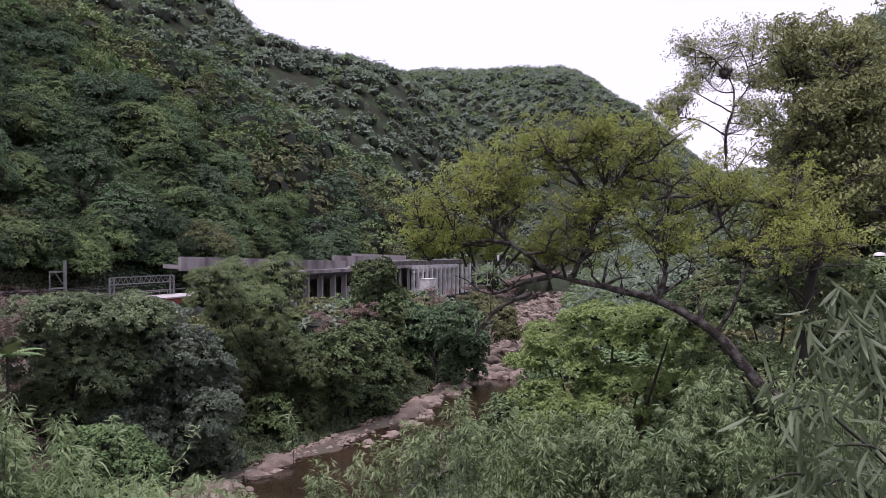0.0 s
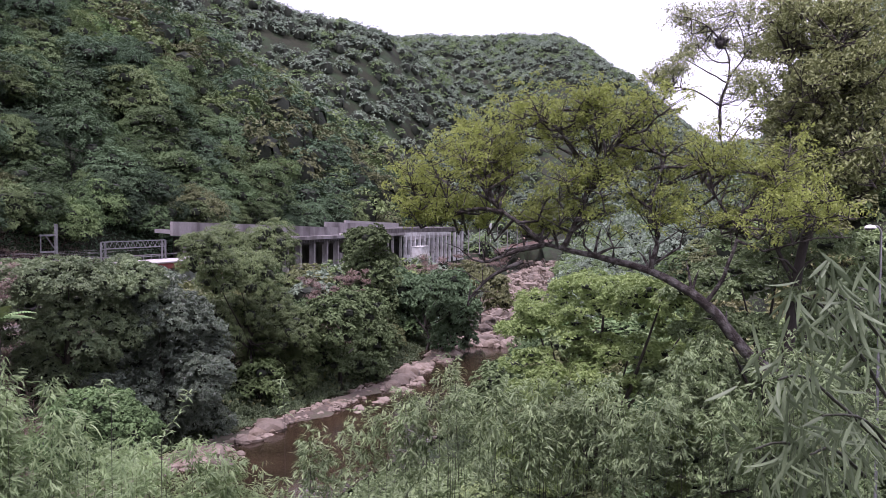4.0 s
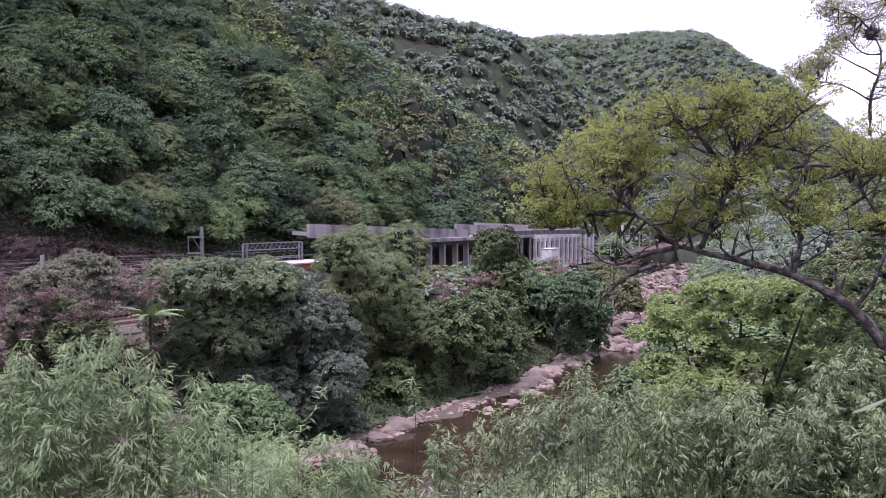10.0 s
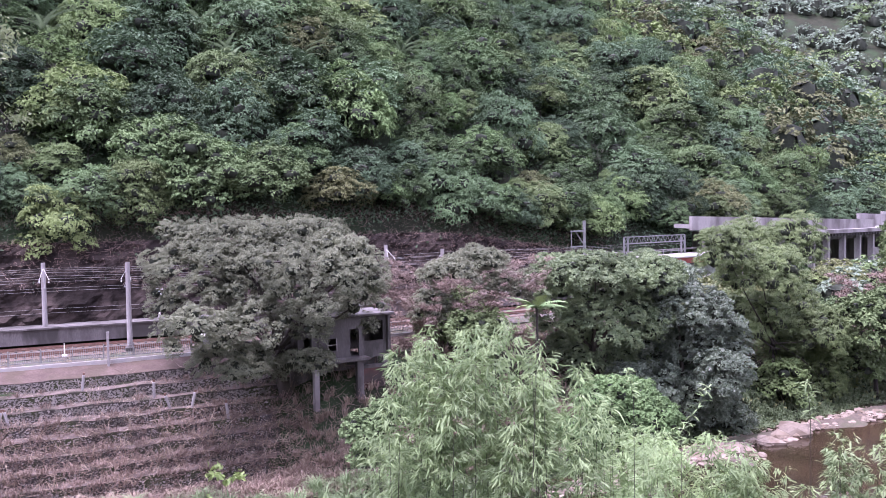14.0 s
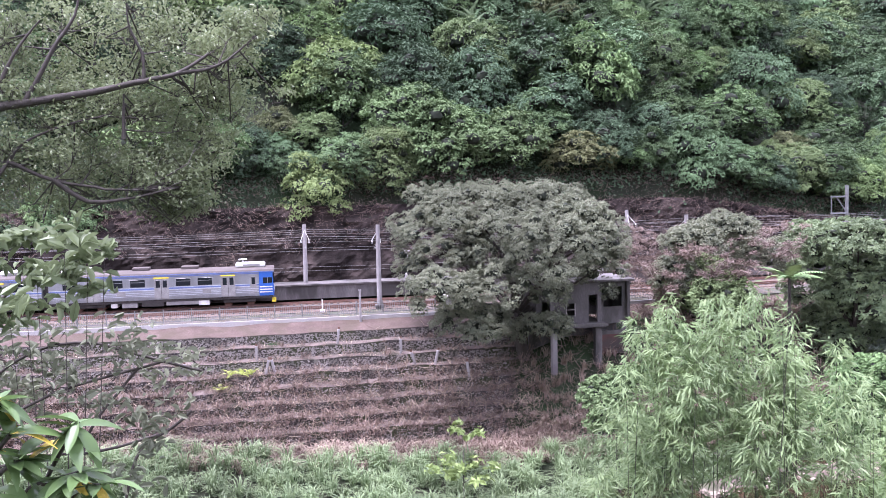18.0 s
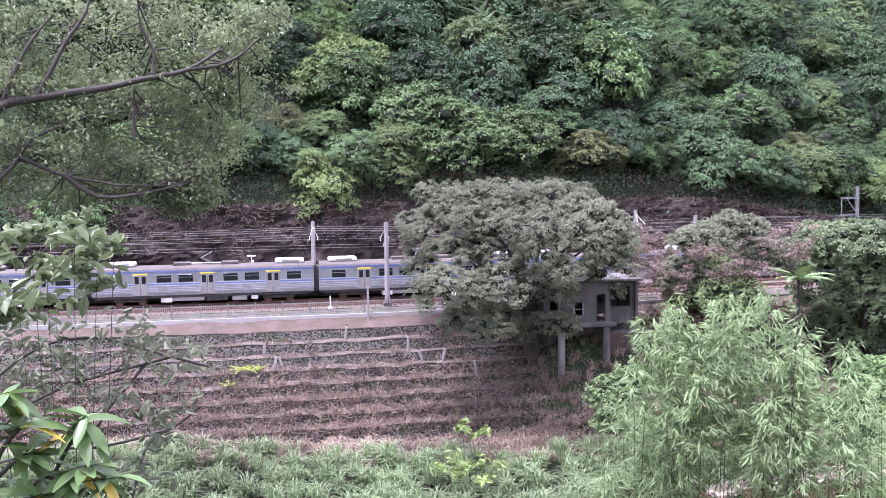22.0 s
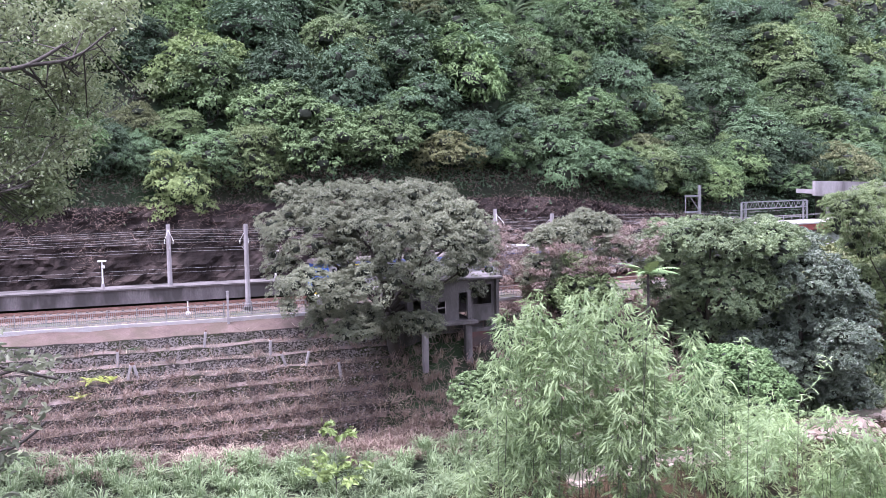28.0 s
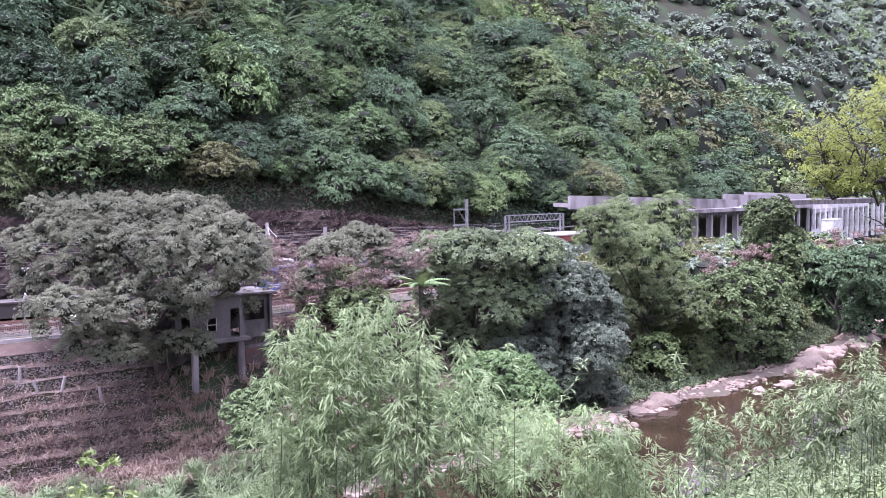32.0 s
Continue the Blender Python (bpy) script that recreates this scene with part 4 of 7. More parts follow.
NEARLEAF_TWIGS = [
    [(76.8, -18.0), (75.5, -15.1), (74.5, -13.9)],
    [(75.1, -20.1), (73.8, -17.2), (72.2, -16.8), (70.9, -16.6)],
    [(77.2, -13.6), (75.7, -12.5), (75.0, -11.9)],
    [(72.7, -20.5), (71.0, -17.6), (69.7, -17.5)],
    [(76.7, -20.4), (74.5, -18.4), (73.8, -17.8)],
    [(73.8, -18.5), (71.8, -15.2), (70.8, -13.7)],
    [(76.2, -16.8), (74.9, -15.8), (74.0, -15.3)],
]


# ---- plants ----
def toward(az, el, r):
    """The point at ground distance r in the direction az, el degrees from the standpoint."""
    x, y = polar(az, r)
    return Vector((x, y, EYE + r * math.tan(radians(el))))


def leaves6(rng, centres, size, droop=0.0, up=0.5, aspect=0.4, outward=None, curl=0.12):
    """Leaves with a midrib and curved outline: two quads each."""
    n = len(centres)
    size = np.asarray(size).reshape(-1, 1) * np.ones((n, 1))
    nor = rng.normal(size=(n, 3)) * 0.8
    if outward is not None:
        nor += outward
    nor[:, 2] += up * 2
    nor /= np.linalg.norm(nor, axis=1, keepdims=True)
    ax = rng.normal(size=(n, 3))
    if outward is not None:
        ax += outward * 0.8
    ax[:, 2] -= droop * 2
    ax -= nor * (ax * nor).sum(1, keepdims=True)
    ax /= np.linalg.norm(ax, axis=1, keepdims=True) + 1e-9
    side = np.cross(nor, ax) * size * aspect * 0.5
    b = nor * size * curl
    root, tip = centres - ax * size * 0.5 - b, centres + ax * size * 0.5 - b * 1.6
    lo, hi = centres - ax * size * 0.2 + b * 0.5, centres + ax * size * 0.2 + b * 0.4
    v = np.stack([root, lo + side * 0.9, hi + side * 0.75, tip, hi - side * 0.75, lo - side * 0.9], 1).reshape(-1, 3)
    k = np.arange(n)[:, None] * 6
    f = np.concatenate([k + np.array([0, 1, 2, 3]), k + np.array([0, 3, 4, 5])], 0)
    return v, f


def mass(rng, c, r, leaf, cover, aspect, spray=0.3, depth=0.8, six=False, droop=0.3, up=0.35, dense=True, ts=0.6, many=1.0, curl=0.12, cores=None, **more):
    """Leaves of one leaf mass; c: (az, el, half width, half height in degrees) at ground distance r."""
    az, el, wa, wh = c
    centre = np.array(toward(az, el, r))
    w, h = r * math.radians(wa) * (1.25 if dense else 1.1), r * math.radians(wh) * (1.25 if dense else 1.1)
    a = radians(az)
    axes = np.array([[math.cos(a) * w, math.sin(a) * w, 0], [-math.sin(a) * w * depth, math.cos(a) * w * depth, 0], [0, 0, h]])
    n = max(int(cover * math.pi * w * h / (leaf * leaf * aspect * 0.55)), 8)
    if dense:
        g = (w * w * depth * h) ** (1 / 3)
        tuft, within = ts * 0.62, []
        per = min(max(int(cover * 1.7 * tuft * tuft / (leaf * leaf * aspect * 0.5)), 9), 34)
        v, f = crown(rng, axes, min(max(g * 0.45, tuft * 1.7), tuft * 3.0), tuft, leaf, aspect, per, low=-0.6, droop=droop, cores=within, **more)
        cores += [(p + centre, e) for p, e in within]
        return v + centre, f
    else:
        # open, layered foliage: flat sprays
        m = max(int(1.1 * many * w * h / (spray * spray)), 6)
        d = rng.normal(size=(m, 3))
        d *= rng.uniform(0.2, 0.95, (m, 1)) ** 0.6 / np.linalg.norm(d, axis=1, keepdims=True)
        k = rng.integers(m, size=n)
        e = rng.normal(size=(n, 3)) * 0.5 * spray * rng.uniform(0.6, 1.3, (m, 1))[k]
        e[:, 2] *= 0.45 if many < 3 else 0.8
        p, o = d[k] + e / np.array([w, w * depth, h]), e / spray * 0.5 + np.array([0, 0, 0.6])
    p = p @ axes + centre
    make = leaves6 if six else leaves
    return make(rng, p, leaf * rng.uniform(0.65, 1.35, n), droop=droop, up=up, aspect=aspect, outward=o, **({"curl": curl} if six else {}))


def limb_points(line, r, r2=None):
    r2 = r if r2 is None else r2
    n = len(line)
    pts = [toward(az, el, r + (r2 - r) * i / max(n - 1, 1)) for i, (az, el) in enumerate(line)]
    # a smooth curve through the points, wavering a little
    out = [pts[0]]
    for i in range(n - 1):
        a, b, c, d = pts[max(i - 1, 0)], pts[i], pts[i + 1], pts[min(i + 2, n - 1)]
        l = (c - b).length
        for k in (0.25, 0.5, 0.75, 1.0):
            q = 0.5 * (2 * b + (c - a) * k + (2 * a - 5 * b + 4 * c - d) * k * k + (3 * b - a - 3 * c + d) * k ** 3)
            out.append(q + (Vector(noise.noise_vector(q * 2.3)) * l * 0.035 if k < 1 else Vector()))
    return out


def plant(name, label, clumps, r, leaf, material, cover=2.2, aspect=0.5, seed=1, limbs=(), limb_radius=0.1, bark=None, trunk_radius=0.0, base=None,
          spread_r=0.08, category="tree", twigs=True, group="", reach=False, skirt=False, front=0.0, boughs=9, forks=9, bunch=11, wide_bunch=1.3, six_leaf=False, slim=1.0, **more):
    """A tree or shrub: crown in leaf masses, limbs along given lines, a trunk from the ground."""
    rng = np.random.default_rng(seed)
    az0 = sum(c[0] for c in clumps) / len(clumps)
    el0 = sum(c[1] for c in clumps) / len(clumps)
    if base is None:
        base = (az0, r)
    bx, by = polar(*base)
    foot = Vector((bx, by, land(bx, by)))
    t = new(name)
    tagged(t, label, category, group)
    t.matrix_basis = Matrix.Translation(foot)
    back = np.array(foot)
    clumps = list(clumps)
    if skirt:
        # the crown hangs down to the ground
        for az, el, wa, wh in list(clumps):
            x, y = polar(az, r)
            g = math.degrees(math.atan2(land(x, y) - EYE, r))
            low = min(c[1] - c[3] for c in clumps if abs(c[0] - az) < wa * 0.7)
            if low - g > 0.6 and el - wh < low + 0.5:
                clumps.append((az, (low + g) / 2 + 0.3, wa * 0.9, (low - g) / 2 + 0.4))
    rs = [r * (1 + rng.uniform(-spread_r, spread_r)) for c in clumps]
    if not reach:
        inside = []
        v, f = joined([mass(rng, c, q, leaf, cover, aspect, cores=inside, **more) for c, q in zip(clumps, rs)])
        shared("crown", mesh_of("crown", v - back, f, material), t)
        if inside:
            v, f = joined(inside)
            shared("inner_wood", mesh_of("inner_wood", v - back, f, CORE_SHADE, True), t)["kind"] = "stuff"
    bm = bmesh.new()
    if trunk_radius:
        mid = toward(az0, el0, r)
        hub = foot.lerp(mid, 0.55)
        j = Vector((rng.normal(), rng.normal(), 0)) * trunk_radius
        tube(bm, [foot - foot - Vector((0, 0, 0.3)), (foot.lerp(hub, 0.5) + j) - foot, hub - foot, foot.lerp(mid, 0.85) - foot], [trunk_radius * k for k in (1.3, 1.0, 0.8, 0.4)], 9)
        for c, q in zip(clumps, rs):
            e = toward(c[0], c[1], q)
            a = foot.lerp(hub, rng.uniform(0.75, 1.0))
            tube(bm, [a - foot, a.lerp(e, 0.5) + Vector((rng.normal(), rng.normal(), rng.normal())) * trunk_radius - foot, e - foot], [trunk_radius * k for k in (0.5, 0.3, 0.1)], 6)
    if trunk_radius:
        part("trunk", bm, bark or BARK, t)
    else:
        bm.free()
    for i, line in enumerate(limbs):
        pts = [p - foot for p in limb_points(line, r - front)]
        k = limb_radius if i == 0 else limb_radius * rng.uniform(0.35, 0.5)
        lm = bmesh.new()
        tube(lm, pts, [max(k * (1 - 0.75 * j / (len(pts) - 1)), 0.008) for j in range(len(pts))], 8)
        if twigs:
            for j in range(3, len(pts), 3):
                for _ in range(2):
                    d = Vector((rng.normal(), rng.normal(), abs(rng.normal()) * 0.8 + 0.2)).normalized() * limb_radius * rng.uniform(3.5, 7)
                    tube(lm, [pts[j], pts[j] + d * 0.5 + Vector((0, 0, 0.1 * d.length)), pts[j] + d], [k * 0.28, k * 0.18, 0.006], 5)
        part("limb", lm, bark or BARK, t)
    if reach:
        # branches that fork into twigs, each twig ending in a small spray of leaves
        hubs = [p - foot for line in limbs for p in limb_points(line, r - front)]
        tips, ways = [], []
        for c, q in zip(clumps, rs):
            w, h = q * math.radians(c[2]) * 1.1, q * math.radians(c[3]) * 1.1
            for _ in range(boughs):
                u = rng.uniform(-0.9, 0.9)
                e = toward(c[0] + c[2] * u, c[1] + c[3] * (rng.uniform(-1.3, 0.5) * (1 - 0.4 * u * u)), q * (1 + rng.uniform(-0.04, 0.04))) - foot
                a = sorted(hubs, key=lambda p: (p - e).length + 0.6 * max(p.z - e.z, 0))[rng.integers(min(7, len(hubs)))]
                l = (e - a).length
                m = a.lerp(e, 0.5) + Vector((rng.normal(), rng.normal(), -abs(rng.normal()))) * l * 0.12
                pts = [a, a.lerp(m, 0.5), m, m.lerp(e, 0.6) + Vector((0, 0, 0.04 * l)), e]
                bm = bmesh.new()
                tube(bm, pts, [limb_radius * slim * k for k in (0.27, 0.21, 0.16, 0.1, 0.06)], 5)
                for i in range(forks):
                    k = rng.uniform(1.8, 4.0)
                    s = pts[int(k)].lerp(pts[min(int(k) + 1, 4)], k % 1)
                    d = Vector((rng.normal() * 0.9, rng.normal() * 0.9, rng.uniform(0.15, 1.1))).normalized() * min(h * 1.3, 0.7 * w) * rng.uniform(0.35, 1.2)
                    g = s + d * 0.55 + Vector((rng.normal(), rng.normal(), rng.normal())) * d.length * 0.08
                    tube(bm, [s, g, s + d], [limb_radius * 0.075, limb_radius * 0.05, limb_radius * 0.03], 4)
                    tips += [s + d, s + d * 0.8 + Vector((rng.normal(), rng.normal(), 0.3)) * d.length * 0.16]
                    ways += [d.normalized()] * 2
                part("branch", bm, bark or BARK, t)
        tips, ways = np.array([p[:] for p in tips]), np.array([p[:] for p in ways])
        j = np.repeat(np.arange(len(tips)), bunch)
        e = rng.normal(size=(len(j), 3))
        e /= np.linalg.norm(e, axis=1, keepdims=True)
        e[:, 2] *= 0.8
        p = tips[j] + e * leaf * rng.uniform(0.3, 1.6, (len(j), 1)) * wide_bunch
        v, f = (leaves6 if six_leaf else leaves)(rng, p, leaf * rng.uniform(0.6, 1.35, len(j)), droop=0.25, up=0.45, aspect=aspect, outward=e * 0.8 + ways[j] * 0.3)
        shared("crown", mesh_of("crown", v, f, material), t)
    return t


def forest_crown(rng, lobe, tuft, leaf, per, low=-0.4, flat=0.75, aspect=0.5, droop=0.3, wild=0.5, thick=0.7, **more):
    tall = rng.uniform(0.9, 1.25)
    return crown(rng, np.diag((1.0, 1.0, tall)), lobe, tuft, leaf, aspect, per, low=low, flat=flat, droop=droop, wild=wild, thick=thick, **more)


def build_forest():
    rng = np.random.default_rng(11)
    # (lobe, tuft, leaf, leaves a tuft, flatness, leaf's width)
    habits = ((0.40, 0.12, 0.062, 18, 0.7, 0.5), (0.46, 0.135, 0.068, 19, 0.6, 0.45), (0.36, 0.11, 0.057, 18, 0.75, 0.55), (0.42, 0.135, 0.076, 18, 0.6, 0.38))
    mats = (LEAF_FOREST, LEAF_DARK, LEAF_FOREST, LEAF_FRESH, LEAF_DARK, LEAF_FOREST, LEAF_FOREST, LEAF_DARK, LEAF_FRESH, LEAF_FOREST, LEAF_DARK, LEAF_BROWNISH)
    kinds, hearts = [], []
    for i in range(12):
        lobe, tuft, leaf, per, flat, asp = habits[i % 4]
        inside = []
        kinds.append(mesh_of("crown", *forest_crown(np.random.default_rng(100 + i), lobe, tuft, leaf, per, flat=flat, aspect=asp, fill=0.85, cores=inside), mats[i]))
        hearts.append(mesh_of("inner_wood", *joined(inside), CORE_SHADE, True))
    light, coarse, light_in, coarse_in = [], [], [], []
    for i in range(6):
        light.append(forest_crown(np.random.default_rng(300 + i), 0.45, 0.21, 0.15, 10, core="one", fill=0.65, cores=light_in))
        coarse.append(forest_crown(np.random.default_rng(400 + i), 0.6, 0.40, 0.28, 6, core="one", fill=0.5, cores=coarse_in))
    shade_cores = []
    trunk = trunk_mesh(rng, 1.0, 0.017, 3, 0.25)
    n = 0
    pieces = [[], [], [], []]
    for row in range(28):
        o = 15.6 + row * 6.2 + row * row * 0.22
        s = -110 + rng.uniform(0, 6)
        while s < 480:
            oo, ss = o + rng.uniform(-3.0, 3.0), s
            r = rng.choice((3.4, 4.6, 5.6, 6.4, 7.0)) * rng.uniform(0.9, 1.1) * (1.0 if row < 10 else 0.85)
            if row == 0:
                r *= 0.8
            s += r * rng.uniform(1.15, 1.6) * (0.6 if row == 0 else 0.8 if ss > 200 else 1.0)
            x, y = on_line(ss, oo)
            az = math.degrees(math.atan2(-x, y))
            if az > 80 or az < -14 or y < 0:
                continue
            if math.hypot(x, y) > 315:
                continue
            z = land(x, y)
            up = r * 0.45 + (rng.uniform(0.3, 1.8) if row < 2 else rng.uniform(0.0, 3.5))
            m = pose(x, y, z + up, rng.uniform(-9, 9), rng.uniform(-9, 9), rng.uniform(0, 360)) @ Matrix.Diagonal((r, r, r * rng.uniform(0.85, 1.2), 1))
            near = row < 10 and -60 < ss < 150 + 30 * rng.uniform() and n < 300
            if near:
                k = rng.integers(len(kinds))
                me = kinds[k]
                t = tree_thing("forest_tree", "broadleaf tree with a dense green crown on the steep hillside", me, trunk, "tree", "hillside forest", pose(0, 0, -1.75) @ Matrix.Diagonal((1, 1, 1.6, 1)))
                t.matrix_basis = m
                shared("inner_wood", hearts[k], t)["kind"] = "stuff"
                n += 1
            else:
                k = rng.integers(6)
                v, f = (light if ss < 240 else coarse)[k]
                a = np.array(m)
                w, g = (light_in if ss < 240 else coarse_in)[k]
                shade_cores.append((w @ a[:3, :3].T + a[:3, 3], g))
                pieces[rng.integers(4)].append((v @ a[:3, :3].T + a[:3, 3], f))
    print("forest trees", n, "joined", sum(map(len, pieces)))
    for ps, mat, nm in zip(pieces, (LEAF_FOREST, LEAF_DARK, LEAF_FRESH, LEAF_BROWNISH), ("upper_woods", "upper_dark_woods", "upper_fresh_woods", "upper_brownish_woods")):
        v, f = joined(ps)
        tagged(new(nm, mesh_of(nm, v, f, mat)), "dense green woods higher on the hillside", "woods", "", "stuff")
    pieces = [[], [], []]
    for i in range(9500):
        az, r = rng.uniform(-31, 23), rng.uniform(0, 1) ** 0.62 * 900 + 120
        x, y = polar(az, r)
        s, o = from_line(x, y)
        if (o > -9 and r < 280 and az > -13.5) or (az > 4.5 and r > 570):
            continue
        z = land(x, y)
        if river_distance(x, y)[0] < 5:
            continue
        size = rng.uniform(2.6, 4.4) * (1 + r / 1400)
        a = np.array(pose(x, y, z + size * 0.3, 0, 0, rng.uniform(0, 360)))
        k = rng.integers(6)
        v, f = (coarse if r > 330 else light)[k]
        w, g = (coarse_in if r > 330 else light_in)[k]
        shade_cores.append((w * size @ a[:3, :3].T + a[:3, 3], g))
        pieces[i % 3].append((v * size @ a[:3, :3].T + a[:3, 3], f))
    # two of the three far groups carry haze in their leaf colour
    for ps, mat, nm in zip(pieces, (LEAF_HAZED, LEAF_HAZED, LEAF_FOREST), ("far_woods", "far_grey_woods", "far_green_woods")):
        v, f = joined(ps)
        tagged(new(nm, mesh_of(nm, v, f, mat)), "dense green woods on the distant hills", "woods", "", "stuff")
    # core balls added to darken the gaps in the joined woods
    tagged(new("woods_inside", mesh_of("woods_inside", *joined(shade_cores), CORE_SHADE, True)), "dark core balls standing in for shade inside the woods", "woods", "", "stuff")
    # shrubs on the two banks
    shrubs, shrub_in = [], []
    for i in range(6):
        inside = []
        shrubs.append(mesh_of("crown", *forest_crown(np.random.default_rng(500 + i), 0.42, 0.2, 0.14, 12, fill=0.75, cores=inside), (LEAF_WARM, LEAF_FRESH, LEAF_FOREST)[i % 3]))
        shrub_in.append(mesh_of("inner_wood", *joined(inside), CORE_SHADE, True))
    stem = trunk_mesh(rng, 0.7, 0.05, 4, 0.4)
    n = 0
    while n < 210:
        if n < 150:
            x, y = polar(rng.uniform(-31, -2), 30 + 120 * rng.uniform(0, 1) ** 1.3)
        else:
            x, y = on_line(rng.uniform(52, 250), rng.uniform(-42, -8))
        d, side = river_distance(x, y)
        if d < (2 if n < 150 else 6) or (side > 0) == (n < 150):
            continue
        r = rng.uniform(1.3, 2.9) * (1.0 if math.hypot(x, y) < 75 else 1.5)
        t = tree_thing("bank_bush", "rounded leafy green bush on the river bank", shrubs[n % 6], stem, "bush", "bank bushes", pose(0, 0, -0.8))
        shared("inner_wood", shrub_in[n % 6], t)["kind"] = "stuff"
        t.matrix_basis = pose(x, y, land(x, y) + r * 0.5, 0, 0, rng.uniform(0, 360)) @ Matrix.Diagonal((r, r, r * rng.uniform(0.7, 1.1), 1))
        n += 1


def scatter(name, label, spots, size, material, aspect, seed, per=1, droop=0.2, up=0.5, lift=0.3, spread=0.6, category="undergrowth"):
    rng = np.random.default_rng(seed)
    p = np.repeat(np.array(spots), per, 0)
    p = p + rng.normal(size=p.shape) * np.array([spread, spread, spread * 0.5])
    p[:, 2] += lift
    v, f = leaves(rng, p, size * rng.uniform(0.6, 1.5, len(p)), droop=droop, up=up, aspect=aspect)
    return tagged(new(name, mesh_of(name, v, f, material)), label, category, "", "stuff")


def tufts(rng, spots, length, blades, width=0.035, lean=0.6):
    """Grass tufts: arching blades of two quads."""
    n = len(spots) * blades
    base = np.repeat(np.array(spots), blades, 0) + rng.normal(size=(n, 3)) * np.array([0.12, 0.12, 0.02])
    a = rng.uniform(0, 6.283, n)
    out = np.stack([np.cos(a), np.sin(a), np.zeros(n)], 1)
    side = np.stack([-np.sin(a), np.cos(a), np.zeros(n)], 1) * width
    l = (length * rng.uniform(0.5, 1.2, n))[:, None]
    le = (lean * rng.uniform(0.3, 1.3, n))[:, None]
    up = np.array([0, 0, 1.0])
    mid = base + up * l * 0.6 + out * l * le * 0.4
    tip = base + up * l * (0.85 - 0.35 * le) + out * l * le
    v = np.stack([base - side * 0.6, base + side * 0.6, mid + side, mid - side, tip + side * 0.15, tip - side * 0.15], 1).reshape(-1, 3)
    k = np.arange(n)[:, None] * 6
    return v, np.concatenate([k + np.array([0, 1, 2, 3]), k + np.array([3, 2, 4, 5])], 0)


def sticks(rng, spots, length, width=0.02, upward=0.5):
    """Dry stalks lying and leaning every way."""
    n = len(spots)
    p = np.array(spots)
    d = rng.normal(size=(n, 3))
    d[:, 2] = np.abs(d[:, 2]) * upward
    d /= np.linalg.norm(d, axis=1, keepdims=True)
    l = (length * rng.uniform(0.4, 1.4, n))[:, None]
    s = np.cross(d, rng.normal(size=(n, 3)))
    s *= width / (np.linalg.norm(s, axis=1, keepdims=True) + 1e-9)
    bend = rng.normal(size=(n, 3)) * l * 0.12
    mid, tip = p + d * l * 0.5 + bend, p + d * l
    v = np.stack([p - s, p + s, mid + s, mid - s, tip + s * 0.4, tip - s * 0.4], 1).reshape(-1, 3)
    k = np.arange(n)[:, None] * 6
    return v, np.concatenate([k + np.array([0, 1, 2, 3]), k + np.array([3, 2, 4, 5])], 0)


